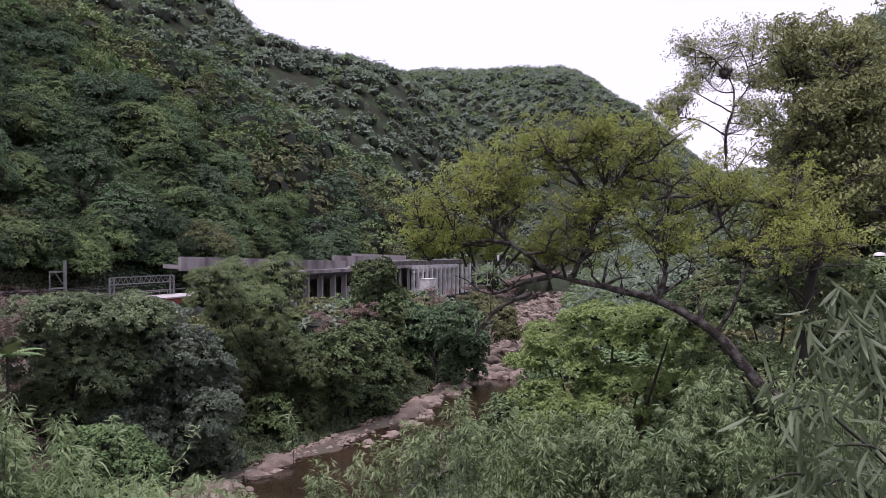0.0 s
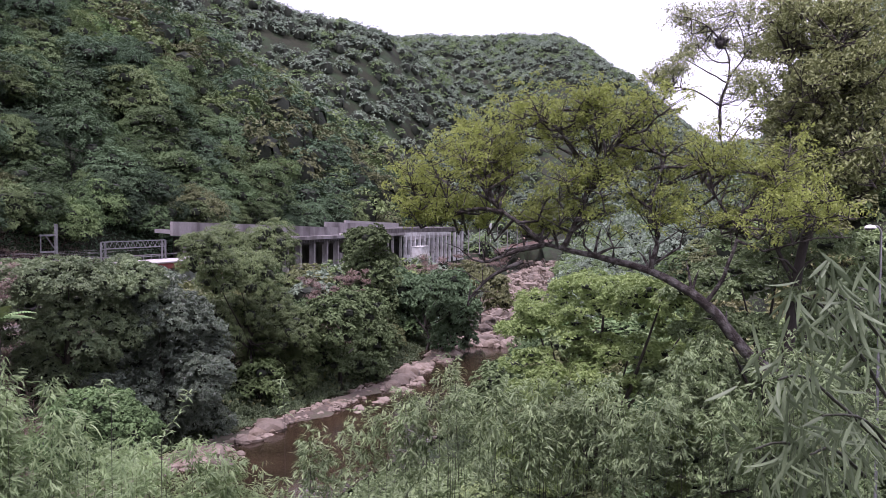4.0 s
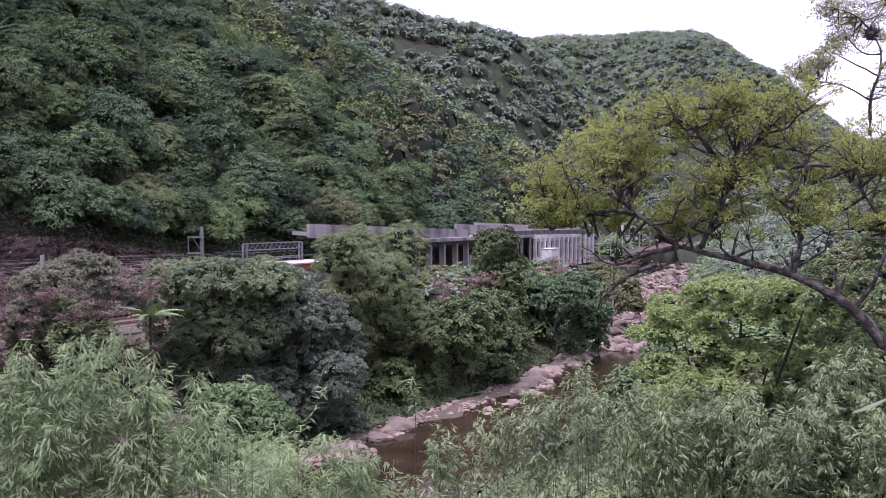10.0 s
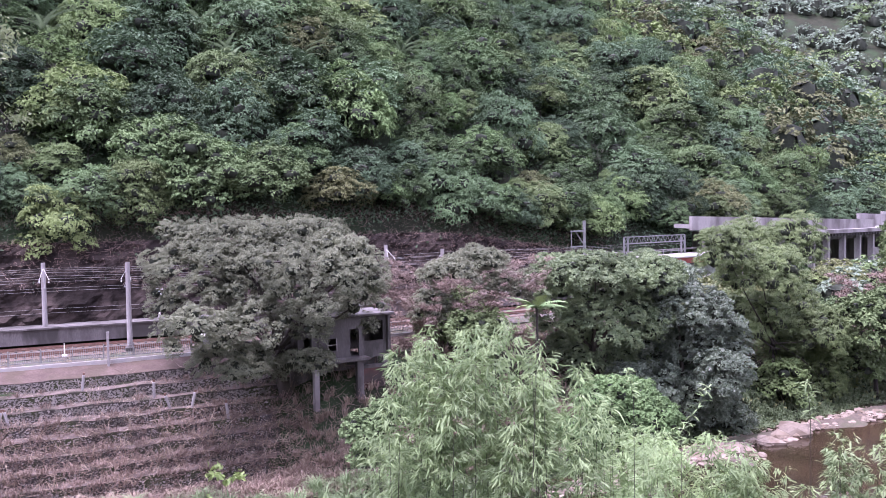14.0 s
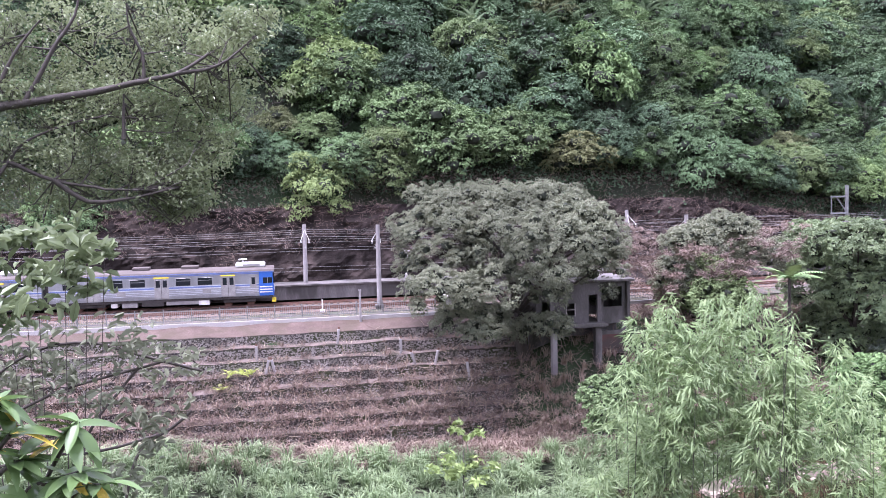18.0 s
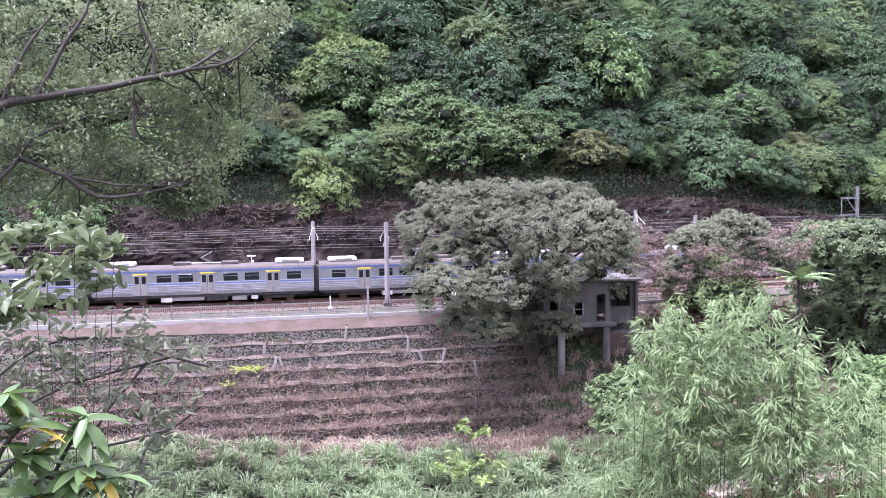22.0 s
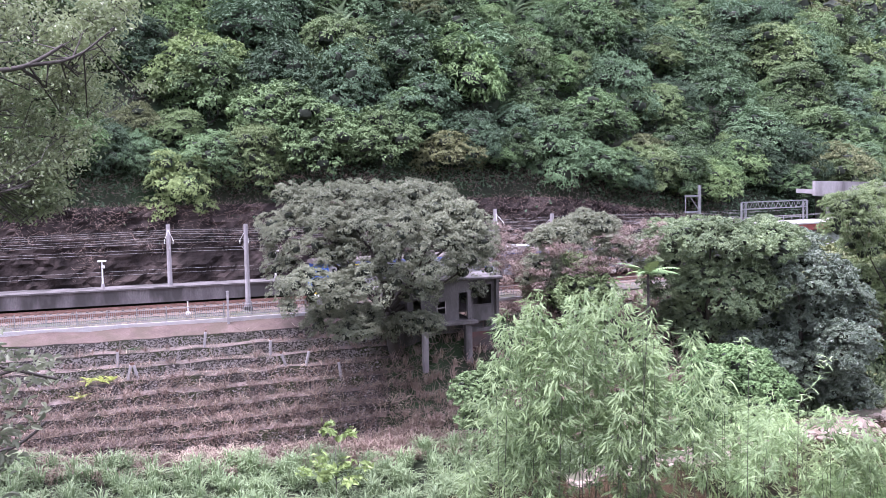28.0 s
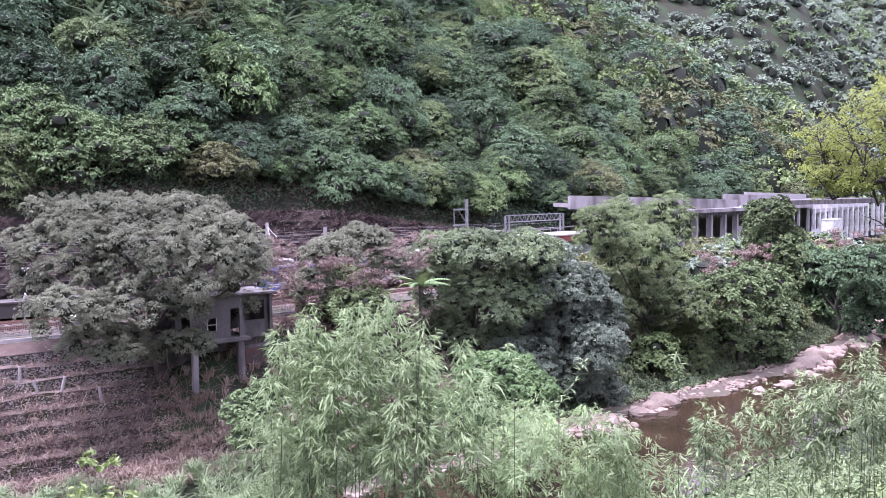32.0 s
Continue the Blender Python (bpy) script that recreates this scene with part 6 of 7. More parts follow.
def build_near_leaves():
    rng = np.random.default_rng(88)
    # long bamboo leaves within arm's reach on the one side
    kinds = [big_leaf(l, 0.0155, LEAF_LONG, 0.25, b) for l, b in ((0.12, 0.1), (0.145, 0.2), (0.10, 0.05), (0.13, 0.3))]
    b = new("near_bamboo")
    tagged(b, "long-leaved bamboo sprays close to the standpoint", "bamboo")
    foot = Vector((*polar(-27, 3.6), land(*polar(-27, 3.6))))
    b.matrix_basis = Matrix.Translation(foot)
    for line in RIGHTBAMBOO:
        pts = [p - foot for p in limb_points(line, 3.9, 3.5)]
        bm = bmesh.new()
        tube(bm, pts, [0.008 * (1 - 0.7 * i / len(pts)) + 0.001 for i in range(len(pts))], 5)
        part("twig", bm, CULM, b)
        for i in range(2, len(pts)):
            sway = rng.normal() * 0.4
            for _ in range(6):
                d = Vector((sway + rng.normal() * 0.6, rng.normal() * 0.35, -0.9 + rng.normal() * 0.4)).normalized()
                ob = shared("leaf", kinds[rng.integers(4)], b)
                side = d.cross(Vector((rng.normal(), -1, rng.normal()))).normalized()
                up = side.cross(d)
                m = Matrix((d, side, -up)).transposed().to_4x4()
                if m.determinant() < 0:
                    m = Matrix((d, -side, -up)).transposed().to_4x4()
                ob.matrix_basis = Matrix.Translation(pts[i] + Vector((rng.normal(), rng.normal(), rng.normal())) * 0.07) @ m
    bm = bmesh.new()
    tube(bm, [Vector((0, 0, -0.1)), Vector((0.05, 0.1, 0.6)), Vector((*polar(-28.5, 3.9), EYE - 0.9)) - foot], [0.014, 0.012, 0.008], 6)
    part("culm", bm, CULM, b)
    # broad glossy leaves on the other side
    kinds = [big_leaf(l, w, LEAF_NEAR, 0.3, q) for l, w, q in ((0.105, 0.033, 0.2), (0.125, 0.037, 0.45), (0.09, 0.03, 0.1))]
    old = big_leaf(0.10, 0.024, surface("yellowed_leaf", (0.45, 0.33, 0.04), (0.55, 0.42, 0.07), 20, 60, rough=0.4), 0.3, 0.7)
    g = new("broad_leaf_shrub")
    tagged(g, "shrub with broad glossy green leaves, some yellowed", "shrub")
    foot = Vector((*polar(76, 2.3), land(*polar(76, 2.3))))
    g.matrix_basis = Matrix.Translation(foot)
    for line in NEARLEAF_TWIGS:
        pts = [p - foot for p in limb_points(line, 2.5, 2.35)]
        bm = bmesh.new()
        tube(bm, pts, [0.006] * len(pts), 5)
        part("twig", bm, BARK, g)
        for i in range(max(len(pts) - 4, 1), len(pts)):
            for k in range(4):
                a = rng.uniform(0, 6.283)
                ob = shared("leaf", old if rng.uniform() < 0.12 else kinds[rng.integers(3)], g)
                ob.matrix_basis = Matrix.Translation(pts[i]) @ pose(0, 0, 0, rng.uniform(-25, 25), rng.uniform(-35, 40), math.degrees(a))
    # pale bamboo tips that stand up against the bank
    kinds = [big_leaf(l, 0.017, LEAF_BAMBOO, 0.3, q) for l, q in ((0.13, 0.3), (0.15, 0.5), (0.11, 0.15))]
    for line in TIPS:
        t = new("bamboo_shoot")
        tagged(t, "slender bamboo shoot with pale leaves", "bamboo", "bamboo shoots")
        x, y = polar(line[0][0], 11)
        foot = Vector((x, y, land(x, y)))
        t.matrix_basis = Matrix.Translation(foot)
        pts = [Vector((0, 0, -0.1))] + [p - foot for p in limb_points(line, 11)]
        bm = bmesh.new()
        tube(bm, pts, [0.004] + [0.004 * (1 - 0.8 * i / len(pts)) for i in range(len(pts) - 1)], 5)
        part("culm", bm, CULM, t)
        for p in pts[2:]:
            for _ in range(5):
                ob = shared("leaf", kinds[rng.integers(3)], t)
                ob.matrix_basis = Matrix.Translation(p) @ pose(0, 0, 0, rng.uniform(-40, 40), rng.uniform(-50, 25), rng.uniform(0, 360))


def frond(length, width, material, pairs=14, bend=0.55):
    """A drooping compound frond along x: leaflets on both sides of one stalk."""
    v, f = [], []
    for i in range(pairs + 1):
        k = i / pairs
        v.append((length * k, 0, length * (0.25 * k - bend * k * k)))
    for i in range(pairs):
        k = (i + 0.5) / pairs
        x, z = length * k, length * (0.25 * k - bend * k * k)
        w = width * math.sin(math.pi * min(k * 0.8 + 0.2, 1)) + 0.02
        q = length / pairs * 0.16
        for sgn in (-1, 1):
            b = len(v)
            v += [(x + q + 0.35 * w, sgn * w, z - 0.3 * w), (x - q + 0.35 * w, sgn * w, z - 0.3 * w)]
            f.append((i, i + 1, b, b + 1))
    return mesh_of("frond", v, f, material)


def build_ferns():
    rng = np.random.default_rng(14)
    big, small, yellow = frond(2.6, 0.55, LEAF_FRESH), frond(0.8, 0.12, LEAF_BRIGHT), frond(0.9, 0.16, LEAF_YELLOW)
    for az, el, r, n, kind, name, label in ((26.3, -6.1, 72, 9, big, "tree_fern", "tree fern with wide arching fronds"), (-21.4, -0.9, 29.5, 14, small, "nest_fern", "bright fern growing in a tree fork"),
                                            (-23.0, -0.7, 29.5, 11, small, "nest_fern", "bright fern growing in a tree fork")):
        p = toward(az, el, r)
        t = new(name)
        tagged(t, label, "fern")
        g = land(p.x, p.y)
        t.matrix_basis = Matrix.Translation(p)
        bm = bmesh.new()
        if name == "tree_fern":
            tube(bm, [(0, 0, g - p.z), (0.1, 0, (g - p.z) * 0.5), (0, 0, 0)], [0.16, 0.12, 0.1], 8)
        else:
            tube(bm, [(0, 0, -0.35), (0, 0, -0.1), (0, 0, 0.05)], [0.1, 0.12, 0.05], 8)
        part("stem", bm, BARK, t)
        for i in range(n):
            shared("frond", kind, t, at=pose(0, 0, 0, rng.uniform(-10, 10), rng.uniform(-45, 5), 360 * i / n + rng.uniform(-12, 12)))
    for s, i in ((-4.5, 4), (-3.6, 4), (-2.9, 4), (-5.2, 5)):
        t = new("yellowed_plant")
        tagged(t, "low plant with large yellowing leaves on the terrace", "plant", "yellowed plants")
        t.matrix_basis = line_pose(s, COURSE_O - 0.1 - STEP * (i - 1), COURSE_Z + 0.05 - RISE * (i - 1))
        bm = bmesh.new()
        rod(bm, (0, 0, -0.1), (0, 0, 0.2), 0.03)
        part("stem", bm, BARK, t)
        for k in range(7):
            shared("frond", yellow, t, at=pose(0, 0, 0.1, rng.uniform(-10, 10), rng.uniform(-50, -5), 51 * k))


def build_hill_plumes():
    """Feathery bamboo that fountains out between the hillside trees."""
    rng = np.random.default_rng(41)
    leaf = [frond(l, 0.4, LEAF_PLUME, 26, 1.0) for l in (3.4, 4.2, 5.0)]
    for az, el, h in ((45.5, 9.6, 4), (43.3, 10.6, 4), (41.0, 9.8, 4), (38.8, 9.4, 4), (37.2, 11.0, 4), (34.8, 10.0, 4), (47.5, 11.6, 4), (56.0, 10.5, 5), (58.5, 12.0, 5), (54.5, 12.8, 5), (31.5, 11.6, 4), (28.4, 8.3, 4), (61.0, 10.0, 5), (50.5, 12.6, 4)):
        r = 60.0
        while r < 260:
            x, y = polar(az, r)
            if land(x, y) + h > EYE + r * math.tan(radians(el)) - 1.0:
                break
            r += 0.5
        g = land(x, y)
        t = new("hill_bamboo")
        tagged(t, "pale feathery bamboo fountaining out of the hillside forest", "bamboo", "hillside bamboo")
        t.matrix_basis = Matrix.Translation((x, y, g))
        for k in range(5):
            part("culm", rod(bmesh.new(), (0, 0, -0.5), (rng.normal() * 0.6, rng.normal() * 0.6, h + 2.0), 0.06, 0.04, 5), CULM, t)
        for k in range(15):
            shared("frond", leaf[rng.integers(3)], t, at=pose(rng.normal() * 0.4, rng.normal() * 0.4, h + rng.uniform(0.5, 2.0), rng.uniform(-15, 15), rng.uniform(-75, -35), 24 * k + rng.uniform(-12, 12)))


# ---- the train ----
def car_profile():
    return [(-1.4, 1.0), (-1.42, 1.6), (-1.42, 3.3), (-1.3, 3.52), (-0.95, 3.68), (-0.4, 3.76), (0.4, 3.76), (0.95, 3.68), (1.3, 3.52), (1.42, 3.3), (1.42, 1.6), (1.4, 1.0)]


HALF = 10.3


def extruded(profile, x0, x1):
    bm = bmesh.new()
    a = [bm.verts.new((x0, y, z)) for y, z in profile]
    b = [bm.verts.new((x1, y, z)) for y, z in profile]
    for i in range(len(profile)):
        j = (i + 1) % len(profile)
        bm.faces.new((a[i], b[i], b[j], a[j]))
    bm.faces.new(a)
    bm.faces.new(b[::-1])
    return bm


def build_car(cab, pantograph=False):
    """A coach, its middle over the origin, rails at z 0; cab: -1, 0 or 1 for an end with a driver's cab."""
    c = new("train_car")
    label = "stainless steel commuter train car with a blue driver's cab" if cab else "stainless steel commuter train car with pale blue stripes"
    tagged(c, label, "train car", "cars of the train")
    x0, x1 = -HALF, HALF
    body_lo, body_hi = (x0 + (1.5 if cab < 0 else 0)), (x1 - (1.5 if cab > 0 else 0))
    part("body", extruded([p for p in car_profile() if p[1] < 3.4] , body_lo, body_hi), STAINLESS, c)
    part("roof", extruded([(-1.41, 3.31), (-1.3, 3.52), (-0.95, 3.68), (-0.4, 3.76), (0.4, 3.76), (0.95, 3.68), (1.3, 3.52), (1.41, 3.31)], x0 + 0.05, x1 - 0.05), TRAIN_ROOF, c)
    part("rain_gutter", boxed(x0 + 0.1, x1 - 0.1, -1.46, -1.4, 3.28, 3.36), STRIPE, c)
    if cab:
        e0, e1 = (x1 - 1.5, x1) if cab > 0 else (x0, x0 + 1.5)
        nose = extruded([p for p in car_profile() if p[1] < 3.4], e0, e1)
        for v in nose.verts:
            if abs(v.co.x) > HALF - 0.01:
                v.co.x -= cab * (0.1 + 0.12 * max(v.co.z - 2.1, 0))
        cb = part("driver_cab", nose, BLUE, c, "blue painted driver's cab")
        part("windscreen", boxed(HALF - 0.16, HALF - 0.06, -1.15, 1.15, 2.15, 2.95) if cab > 0 else boxed(-HALF + 0.06, -HALF + 0.16, -1.15, 1.15, 2.15, 2.95), GLASS, cb)
        m = (e0 + e1) / 2 + cab * 0.05
        part("cab_window", boxed(m - 0.42, m + 0.42, -1.44, -1.40, 2.2, 2.75, bevel=0.01), GLASS, cb)
        part("window_bar", boxed(m - 0.02, m + 0.02, -1.455, -1.43, 2.2, 2.75), STEEL, cb)
        for k in (1.3, 1.55, 1.8):
            part("cab_stripe", boxed(min(m - cab * 0.75, m + cab * 0.45), max(m - cab * 0.75, m + cab * 0.45), -1.435, -1.40, k, k + 0.10), WHITE, cb)
        px = cab * (HALF - 0.35)
        part("snow_plough", boxed(min(px, px + cab * 0.4), max(px, px + cab * 0.4), -1.1, 1.1, 0.3, 0.5), YELLOW, c)
        for y in (-0.9, 0.9):
            part("headlight", boxed(min(cab * (HALF - 0.12), cab * (HALF - 0.02)), max(cab * (HALF - 0.12), cab * (HALF - 0.02)), y - 0.15, y + 0.15, 1.5, 1.75), WHITE, cb)
        sx = (HALF - 2.05) * cab
        part("crew_door", boxed(sx - 0.3, sx + 0.3, -1.435, -1.40, 1.15, 3.0), BOXGREY, c)
        part("crew_window", boxed(sx - 0.16, sx + 0.16, -1.445, -1.41, 2.15, 2.8), GLASS, c)
    # bands along the side
    for z0, z1, mat, nm in ((2.0, 2.12, STRIPE, "blue_stripe"), (2.13, 2.18, STRIPE_PALE, "white_stripe"), (1.90, 1.97, STRIPE_PALE, "white_stripe"), (3.14, 3.22, STRIPE, "blue_stripe")):
        part(nm, boxed(body_lo, body_hi, -1.432, -1.40, z0, z1), mat, c)
    for z in (1.2, 1.36, 1.52, 1.68):
        part("corrugation", boxed(body_lo, body_hi, -1.436, -1.40, z, z + 0.045), STRIPE_PALE if z > 1.3 else STAINLESS, c)
    # doors and windows, counted from the car's first end
    flip = -1 if cab > 0 else 1
    for x in (-5.9, 0.25, 6.4):
        x *= flip
        d = part("passenger_door", boxed(x - 0.66, x + 0.66, -1.45, -1.40, 1.06, 3.1, bevel=0.01), BOXGREY, c, "grey double sliding door")
        for k in (-0.32, 0.32):
            part("door_window", boxed(x + k - 0.19, x + k + 0.19, -1.462, -1.44, 2.15, 2.86, bevel=0.008), GLASS, d)
        part("door_header", boxed(x - 0.68, x + 0.68, -1.47, -1.41, 3.0, 3.12), YELLOW, d, "yellow strip above the door")
        part("door_seam", boxed(x - 0.015, x + 0.015, -1.458, -1.44, 1.1, 2.98), UNDER, d)
    for x in (-3.75, -1.75, 2.4, 4.4, 8.4) + ((-8.4,) if not cab else ()):
        x *= flip
        w = part("side_window", boxed(x - 0.66, x + 0.66, -1.44, -1.40, 2.24, 2.96, bevel=0.015), GLASS, c)
        part("vent_bar", boxed(x - 0.62, x + 0.62, -1.452, -1.435, 2.68, 2.72), STEEL, w)
    for x in (-3.9, 3.9):
        part("side_grille", boxed(x * flip - 0.4, x * flip + 0.4, -1.44, -1.40, 1.45, 1.88), BOXGREY, c)
    # roof equipment
    for x in (-7.9, 8.0):
        u = part("air_conditioner", boxed(x - 1.4, x + 1.4, -0.8, 0.8, 3.72, 4.15, bevel=0.12), WHITE, c, "white air conditioning unit")
        part("grille", boxed(x - 0.7, x + 0.9, -0.83, -0.79, 3.84, 4.04), BOXGREY, u)
    for x in (-2.2, 2.3):
        part("roof_box", boxed(x - 0.8, x + 0.8, -0.6, 0.6, 3.72, 4.02, bevel=0.05), TRAIN_ROOF, c)
    if pantograph:
        pg = bmesh.new()
        for y in (-0.5, 0.5):
            rod(pg, (0.8, y, 3.8), (-0.4, y, 4.4), 0.03)
            rod(pg, (-0.4, y, 4.4), (0.5, y, 4.9), 0.03)
        rod(pg, (0.5, -0.9, 4.9), (0.5, 0.9, 4.9), 0.05)
        rod(pg, (-0.4, -0.5, 4.4), (-0.4, 0.5, 4.4), 0.03)
        part("pantograph", pg, STEEL, c)
        part("insulator_rail", boxed(-1.6, 1.6, -0.05, 0.05, 3.85, 3.95), WHITE, c)
    # underframe
    part("sole_bar", boxed(x0 + 0.2, x1 - 0.2, -1.3, 1.3, 0.75, 1.0), UNDER, c)
    for x, w, z, mat in ((-3.6, 0.5, 0.3, WHITE), (-1.6, 1.5, 0.4, BOXGREY), (1.1, 1.0, 0.35, UNDER), (3.2, 0.7, 0.3, BOXGREY), (4.6, 0.3, 0.35, WHITE)):
        part("equipment_box", boxed(x * flip - w, x * flip + w, -1.25, 1.25, z, 0.78, bevel=0.03), mat, c)
    for x in (-6.9, 6.9):
        b = part("bogie", boxed(x - 1.5, x + 1.5, -1.05, 1.05, 0.38, 0.72, bevel=0.06), UNDER, c, "dark bogie frame")
        for dx in (-1.05, 1.05):
            wh = bmesh.new()
            for y in (-0.58, 0.58):
                rod(wh, (x + dx, y - 0.07, 0.43), (x + dx, y + 0.07, 0.43), 0.43, n=18)
            rod(wh, (x + dx, -0.6, 0.43), (x + dx, 0.6, 0.43), 0.08)
            part("wheelset", wh, RUST, b)
    for sgn in (-1, 1):
        if sgn != cab:
            a = sgn * HALF
            part("gangway", boxed(min(a, a + sgn * 0.32), max(a, a + sgn * 0.32), -0.8, 0.8, 1.0, 3.3), UNDER, c, "dark rubber gangway bellows")
    return c


# ---- posts, wires, fence ----
def build_line_things():
    poles = [("far", 2.1, 6.9, 11.9, 18.2), ("near", 8.6, -1.85, 10.7, 18.35), ("far", 38.4, 6.9, 11.9, 18.7), ("near", 40, -2.6, 10.7, 18.4), ("far", -44, 6.9, 11.9, 18.2), ("near", -42, -1.85, 10.7, 18.3)]
    for side, s, o, z0, z1 in poles:
        p = new("catenary_pole")
        tagged(p, "grey concrete catenary pole with pale insulators beside the track", "pole", "catenary poles")
        p.matrix_basis = line_pose(s, o, z0)
        h = z1 - z0
        bm = bmesh.new()
        rod(bm, (0, 0, 0), (0, 0, h), 0.24, 0.19, 12)
        part("shaft", bm, CONCRETE, p)
        part("footing", boxed(-0.4, 0.4, -0.4, 0.4, -0.2, 0.15, bevel=0.04), CONCRETE_DARK, p)
        y = 1 if side == "near" else -1
        for sx in (-1, 1):
            bm = bmesh.new()
            rod(bm, (0, y * 0.15, h - 0.5), (sx * 0.4, y * 1.3, h - 1.5), 0.022)
            part("bracket", bm, WHITE, p, "pale bracket with insulators")
            bm = bmesh.new()
            for k in (0.0, 0.12, 0.24):
                rod(bm, (sx * 0.4, y * 1.3, h - 1.5 - k), (sx * 0.4, y * 1.3, h - 1.56 - k), 0.06, n=10)
            part("insulator", bm, WHITE, p)
        bm = bmesh.new()
        rod(bm, (0, 0, h - 2.3), (0, y * 2.6, h - 2.3), 0.04)
        rod(bm, (0, 0, h - 1.3), (0, y * 2.6, h - 2.3), 0.025)
        part("cantilever", bm, STEEL, p)
    for s, z1 in ((12.9, 15.2), (-4.2, 14.9), (-28, 15.0)):
        l = new("platform_lamp")
        tagged(l, "small pale lamp post on the old platform", "lamp post", "platform lamps")
        l.matrix_basis = line_pose(s, 8.0, 12.05)
        h = z1 - 12.05
        bm = bmesh.new()
        rod(bm, (0, 0, 0), (0, 0, h - 0.2), 0.09, 0.06)
        part("shaft", bm, WHITE, l)
        bm = bmesh.new()
        rod(bm, (0, 0, 0), (0, 0, 0.55), 0.24, 0.12)
        part("base", bm, CONCRETE, l)
        part("lamp_head", boxed(-0.42, 0.42, -0.16, 0.16, h - 0.2, h - 0.05, bevel=0.04), WHITE, l)
        part("loudspeaker", boxed(-0.05, 0.25, -0.15, 0.15, h - 0.85, h - 0.55, bevel=0.05), WHITE, l)
    # wires
    for o, z in ((0.0, 16.0), (0.0, 17.1), (3.9, 16.0), (3.9, 17.1), (-1.4, 17.9), (6.4, 17.7), (6.4, 17.3), (6.6, 16.4), (9.6, 13.6), (9.6, 13.2)):
        w = new("overhead_wire", None)
        bpy.data.objects.remove(w)
        n = 90
        bm = bmesh.new()
        pts = []
        for i in range(n + 1):
            s = -90 + 170 * i / n
            x, y = on_line(s, o)
            k = ((s + 44) % 46.5) / 46.5
            pts.append((x, y, z - 1.2 * (k - k * k) * (1 if z > 17 else 0.35)))
        tube(bm, pts, [0.012] * len(pts), 5)
        w = part("overhead_wire", bm, BOXGREY)
        tagged(w, "thin grey overhead line wire along the track", "wire", "overhead wires")
    # fence on the kerb
    f = new("picket_fence")
    tagged(f, "grey steel picket railing on the pale kerb", "fence")
    for z in (RAIL - 0.12, RAIL + 0.72):
        r = strip("rail", -70, 33, [(-7.2, z), (-7.14, z), (-7.14, z + 0.05), (-7.2, z + 0.05)], STEEL, 2, kind="")
        r.parent = f
    post = bpy.data.meshes.new("post")
    bm = boxed(-0.04, 0.04, -0.04, 0.04, -0.25, 0.95)
    bm.to_mesh(post)
    bm.free()
    post.materials.append(STEEL)
    for s in np.arange(-70, 33.5, 2.3):
        shared("post", post, f, at=line_pose(s, -7.17, RAIL))
    v, fs = [], []
    for s in np.arange(-70, 33, 0.16):
        m = line_pose(s, -7.17, RAIL)
        b = len(v)
        v += [m @ Vector((x, y, z)) for z in (-0.12, 0.74) for x, y in ((-0.014, -0.014), (0.014, -0.014), (0.014, 0.014), (-0.014, 0.014))]
        fs += [(b + i, b + (i + 1) % 4, b + 4 + (i + 1) % 4, b + 4 + i) for i in range(4)]
    pk = shared("pickets", mesh_of("pickets", [tuple(q) for q in v], fs, STEEL), f)
    pk["kind"] = "stuff"
    for s, h in ((6.2, 2.1),):
        p = new("marker_post")
        tagged(p, "slim grey post on the earth shelf", "post")
        p.matrix_basis = line_pose(s, -7.6, RAIL - 1.1)
        part("shaft", boxed(-0.09, 0.09, -0.09, 0.09, 0, h + 0.9, bevel=0.02), CONCRETE, p)
        part("cap", boxed(-0.12, 0.12, -0.12, 0.12, h + 0.9, h + 1.0), CONCRETE, p)
    p = new("white_marker")
    tagged(p, "small white marker beside the track", "post")
    p.matrix_basis = line_pose(3.2, -3.4, RAIL - 0.4)
    part("stem", boxed(-0.05, 0.05, -0.05, 0.05, 0, 1.2), WHITE, p)
    part("foot", boxed(-0.2, 0.2, -0.2, 0.2, 0, 0.25, bevel=0.05), WHITE, p)
    b = new("track_cabinet")
    tagged(b, "grey equipment cabinet with a white lid beside the track", "cabinet")
    b.matrix_basis = line_pose(16, -3.4, RAIL - 0.5)
    part("body", boxed(-1.6, 1.6, -0.6, 0.6, 0, 1.0, bevel=0.03), BOXGREY, b)
    part("lid", boxed(-1.75, 1.75, -0.7, 0.7, 1.0, 1.12, bevel=0.02), WHITE, b)


def build_rock_cut():
    v = []
    ns, nz = 420, 24
    for i in range(ns + 1):
        s = -120 + 205 * i / ns
        cut = 8.5 - 4.0 * smooth(45, 85, s)
        for j in range(nz + 1):
            k = j / nz
            z = RAIL + 0.4 + cut * k
            o = 10.3 + 2.4 * k ** 1.3
            x, y = on_line(s, o)
            d = noise.noise((x * 0.25, y * 0.25, z * 0.5)) * 0.7 + noise.noise((x * 2.1, y * 2.1, z * 2.6)) * 0.3 + noise.noise((x * 0.9, y * 0.9, z * 1.4)) * 0.35 + abs(noise.noise((x * 0.5, y * 0.5, z * 1.1 + 9))) * 0.8
            x, y = on_line(s, o - d)
            v.append((x, y, z))
    f = [(i * (nz + 1) + j, i * (nz + 1) + j + 1, (i + 1) * (nz + 1) + j + 1, (i + 1) * (nz + 1) + j) for i in range(ns) for j in range(nz)]
    tagged(new("rock_cut", mesh_of("rock_cut", v, f, ROCK_CUT)), "dark craggy rock cutting behind the railway", "rock face", "", "structure")


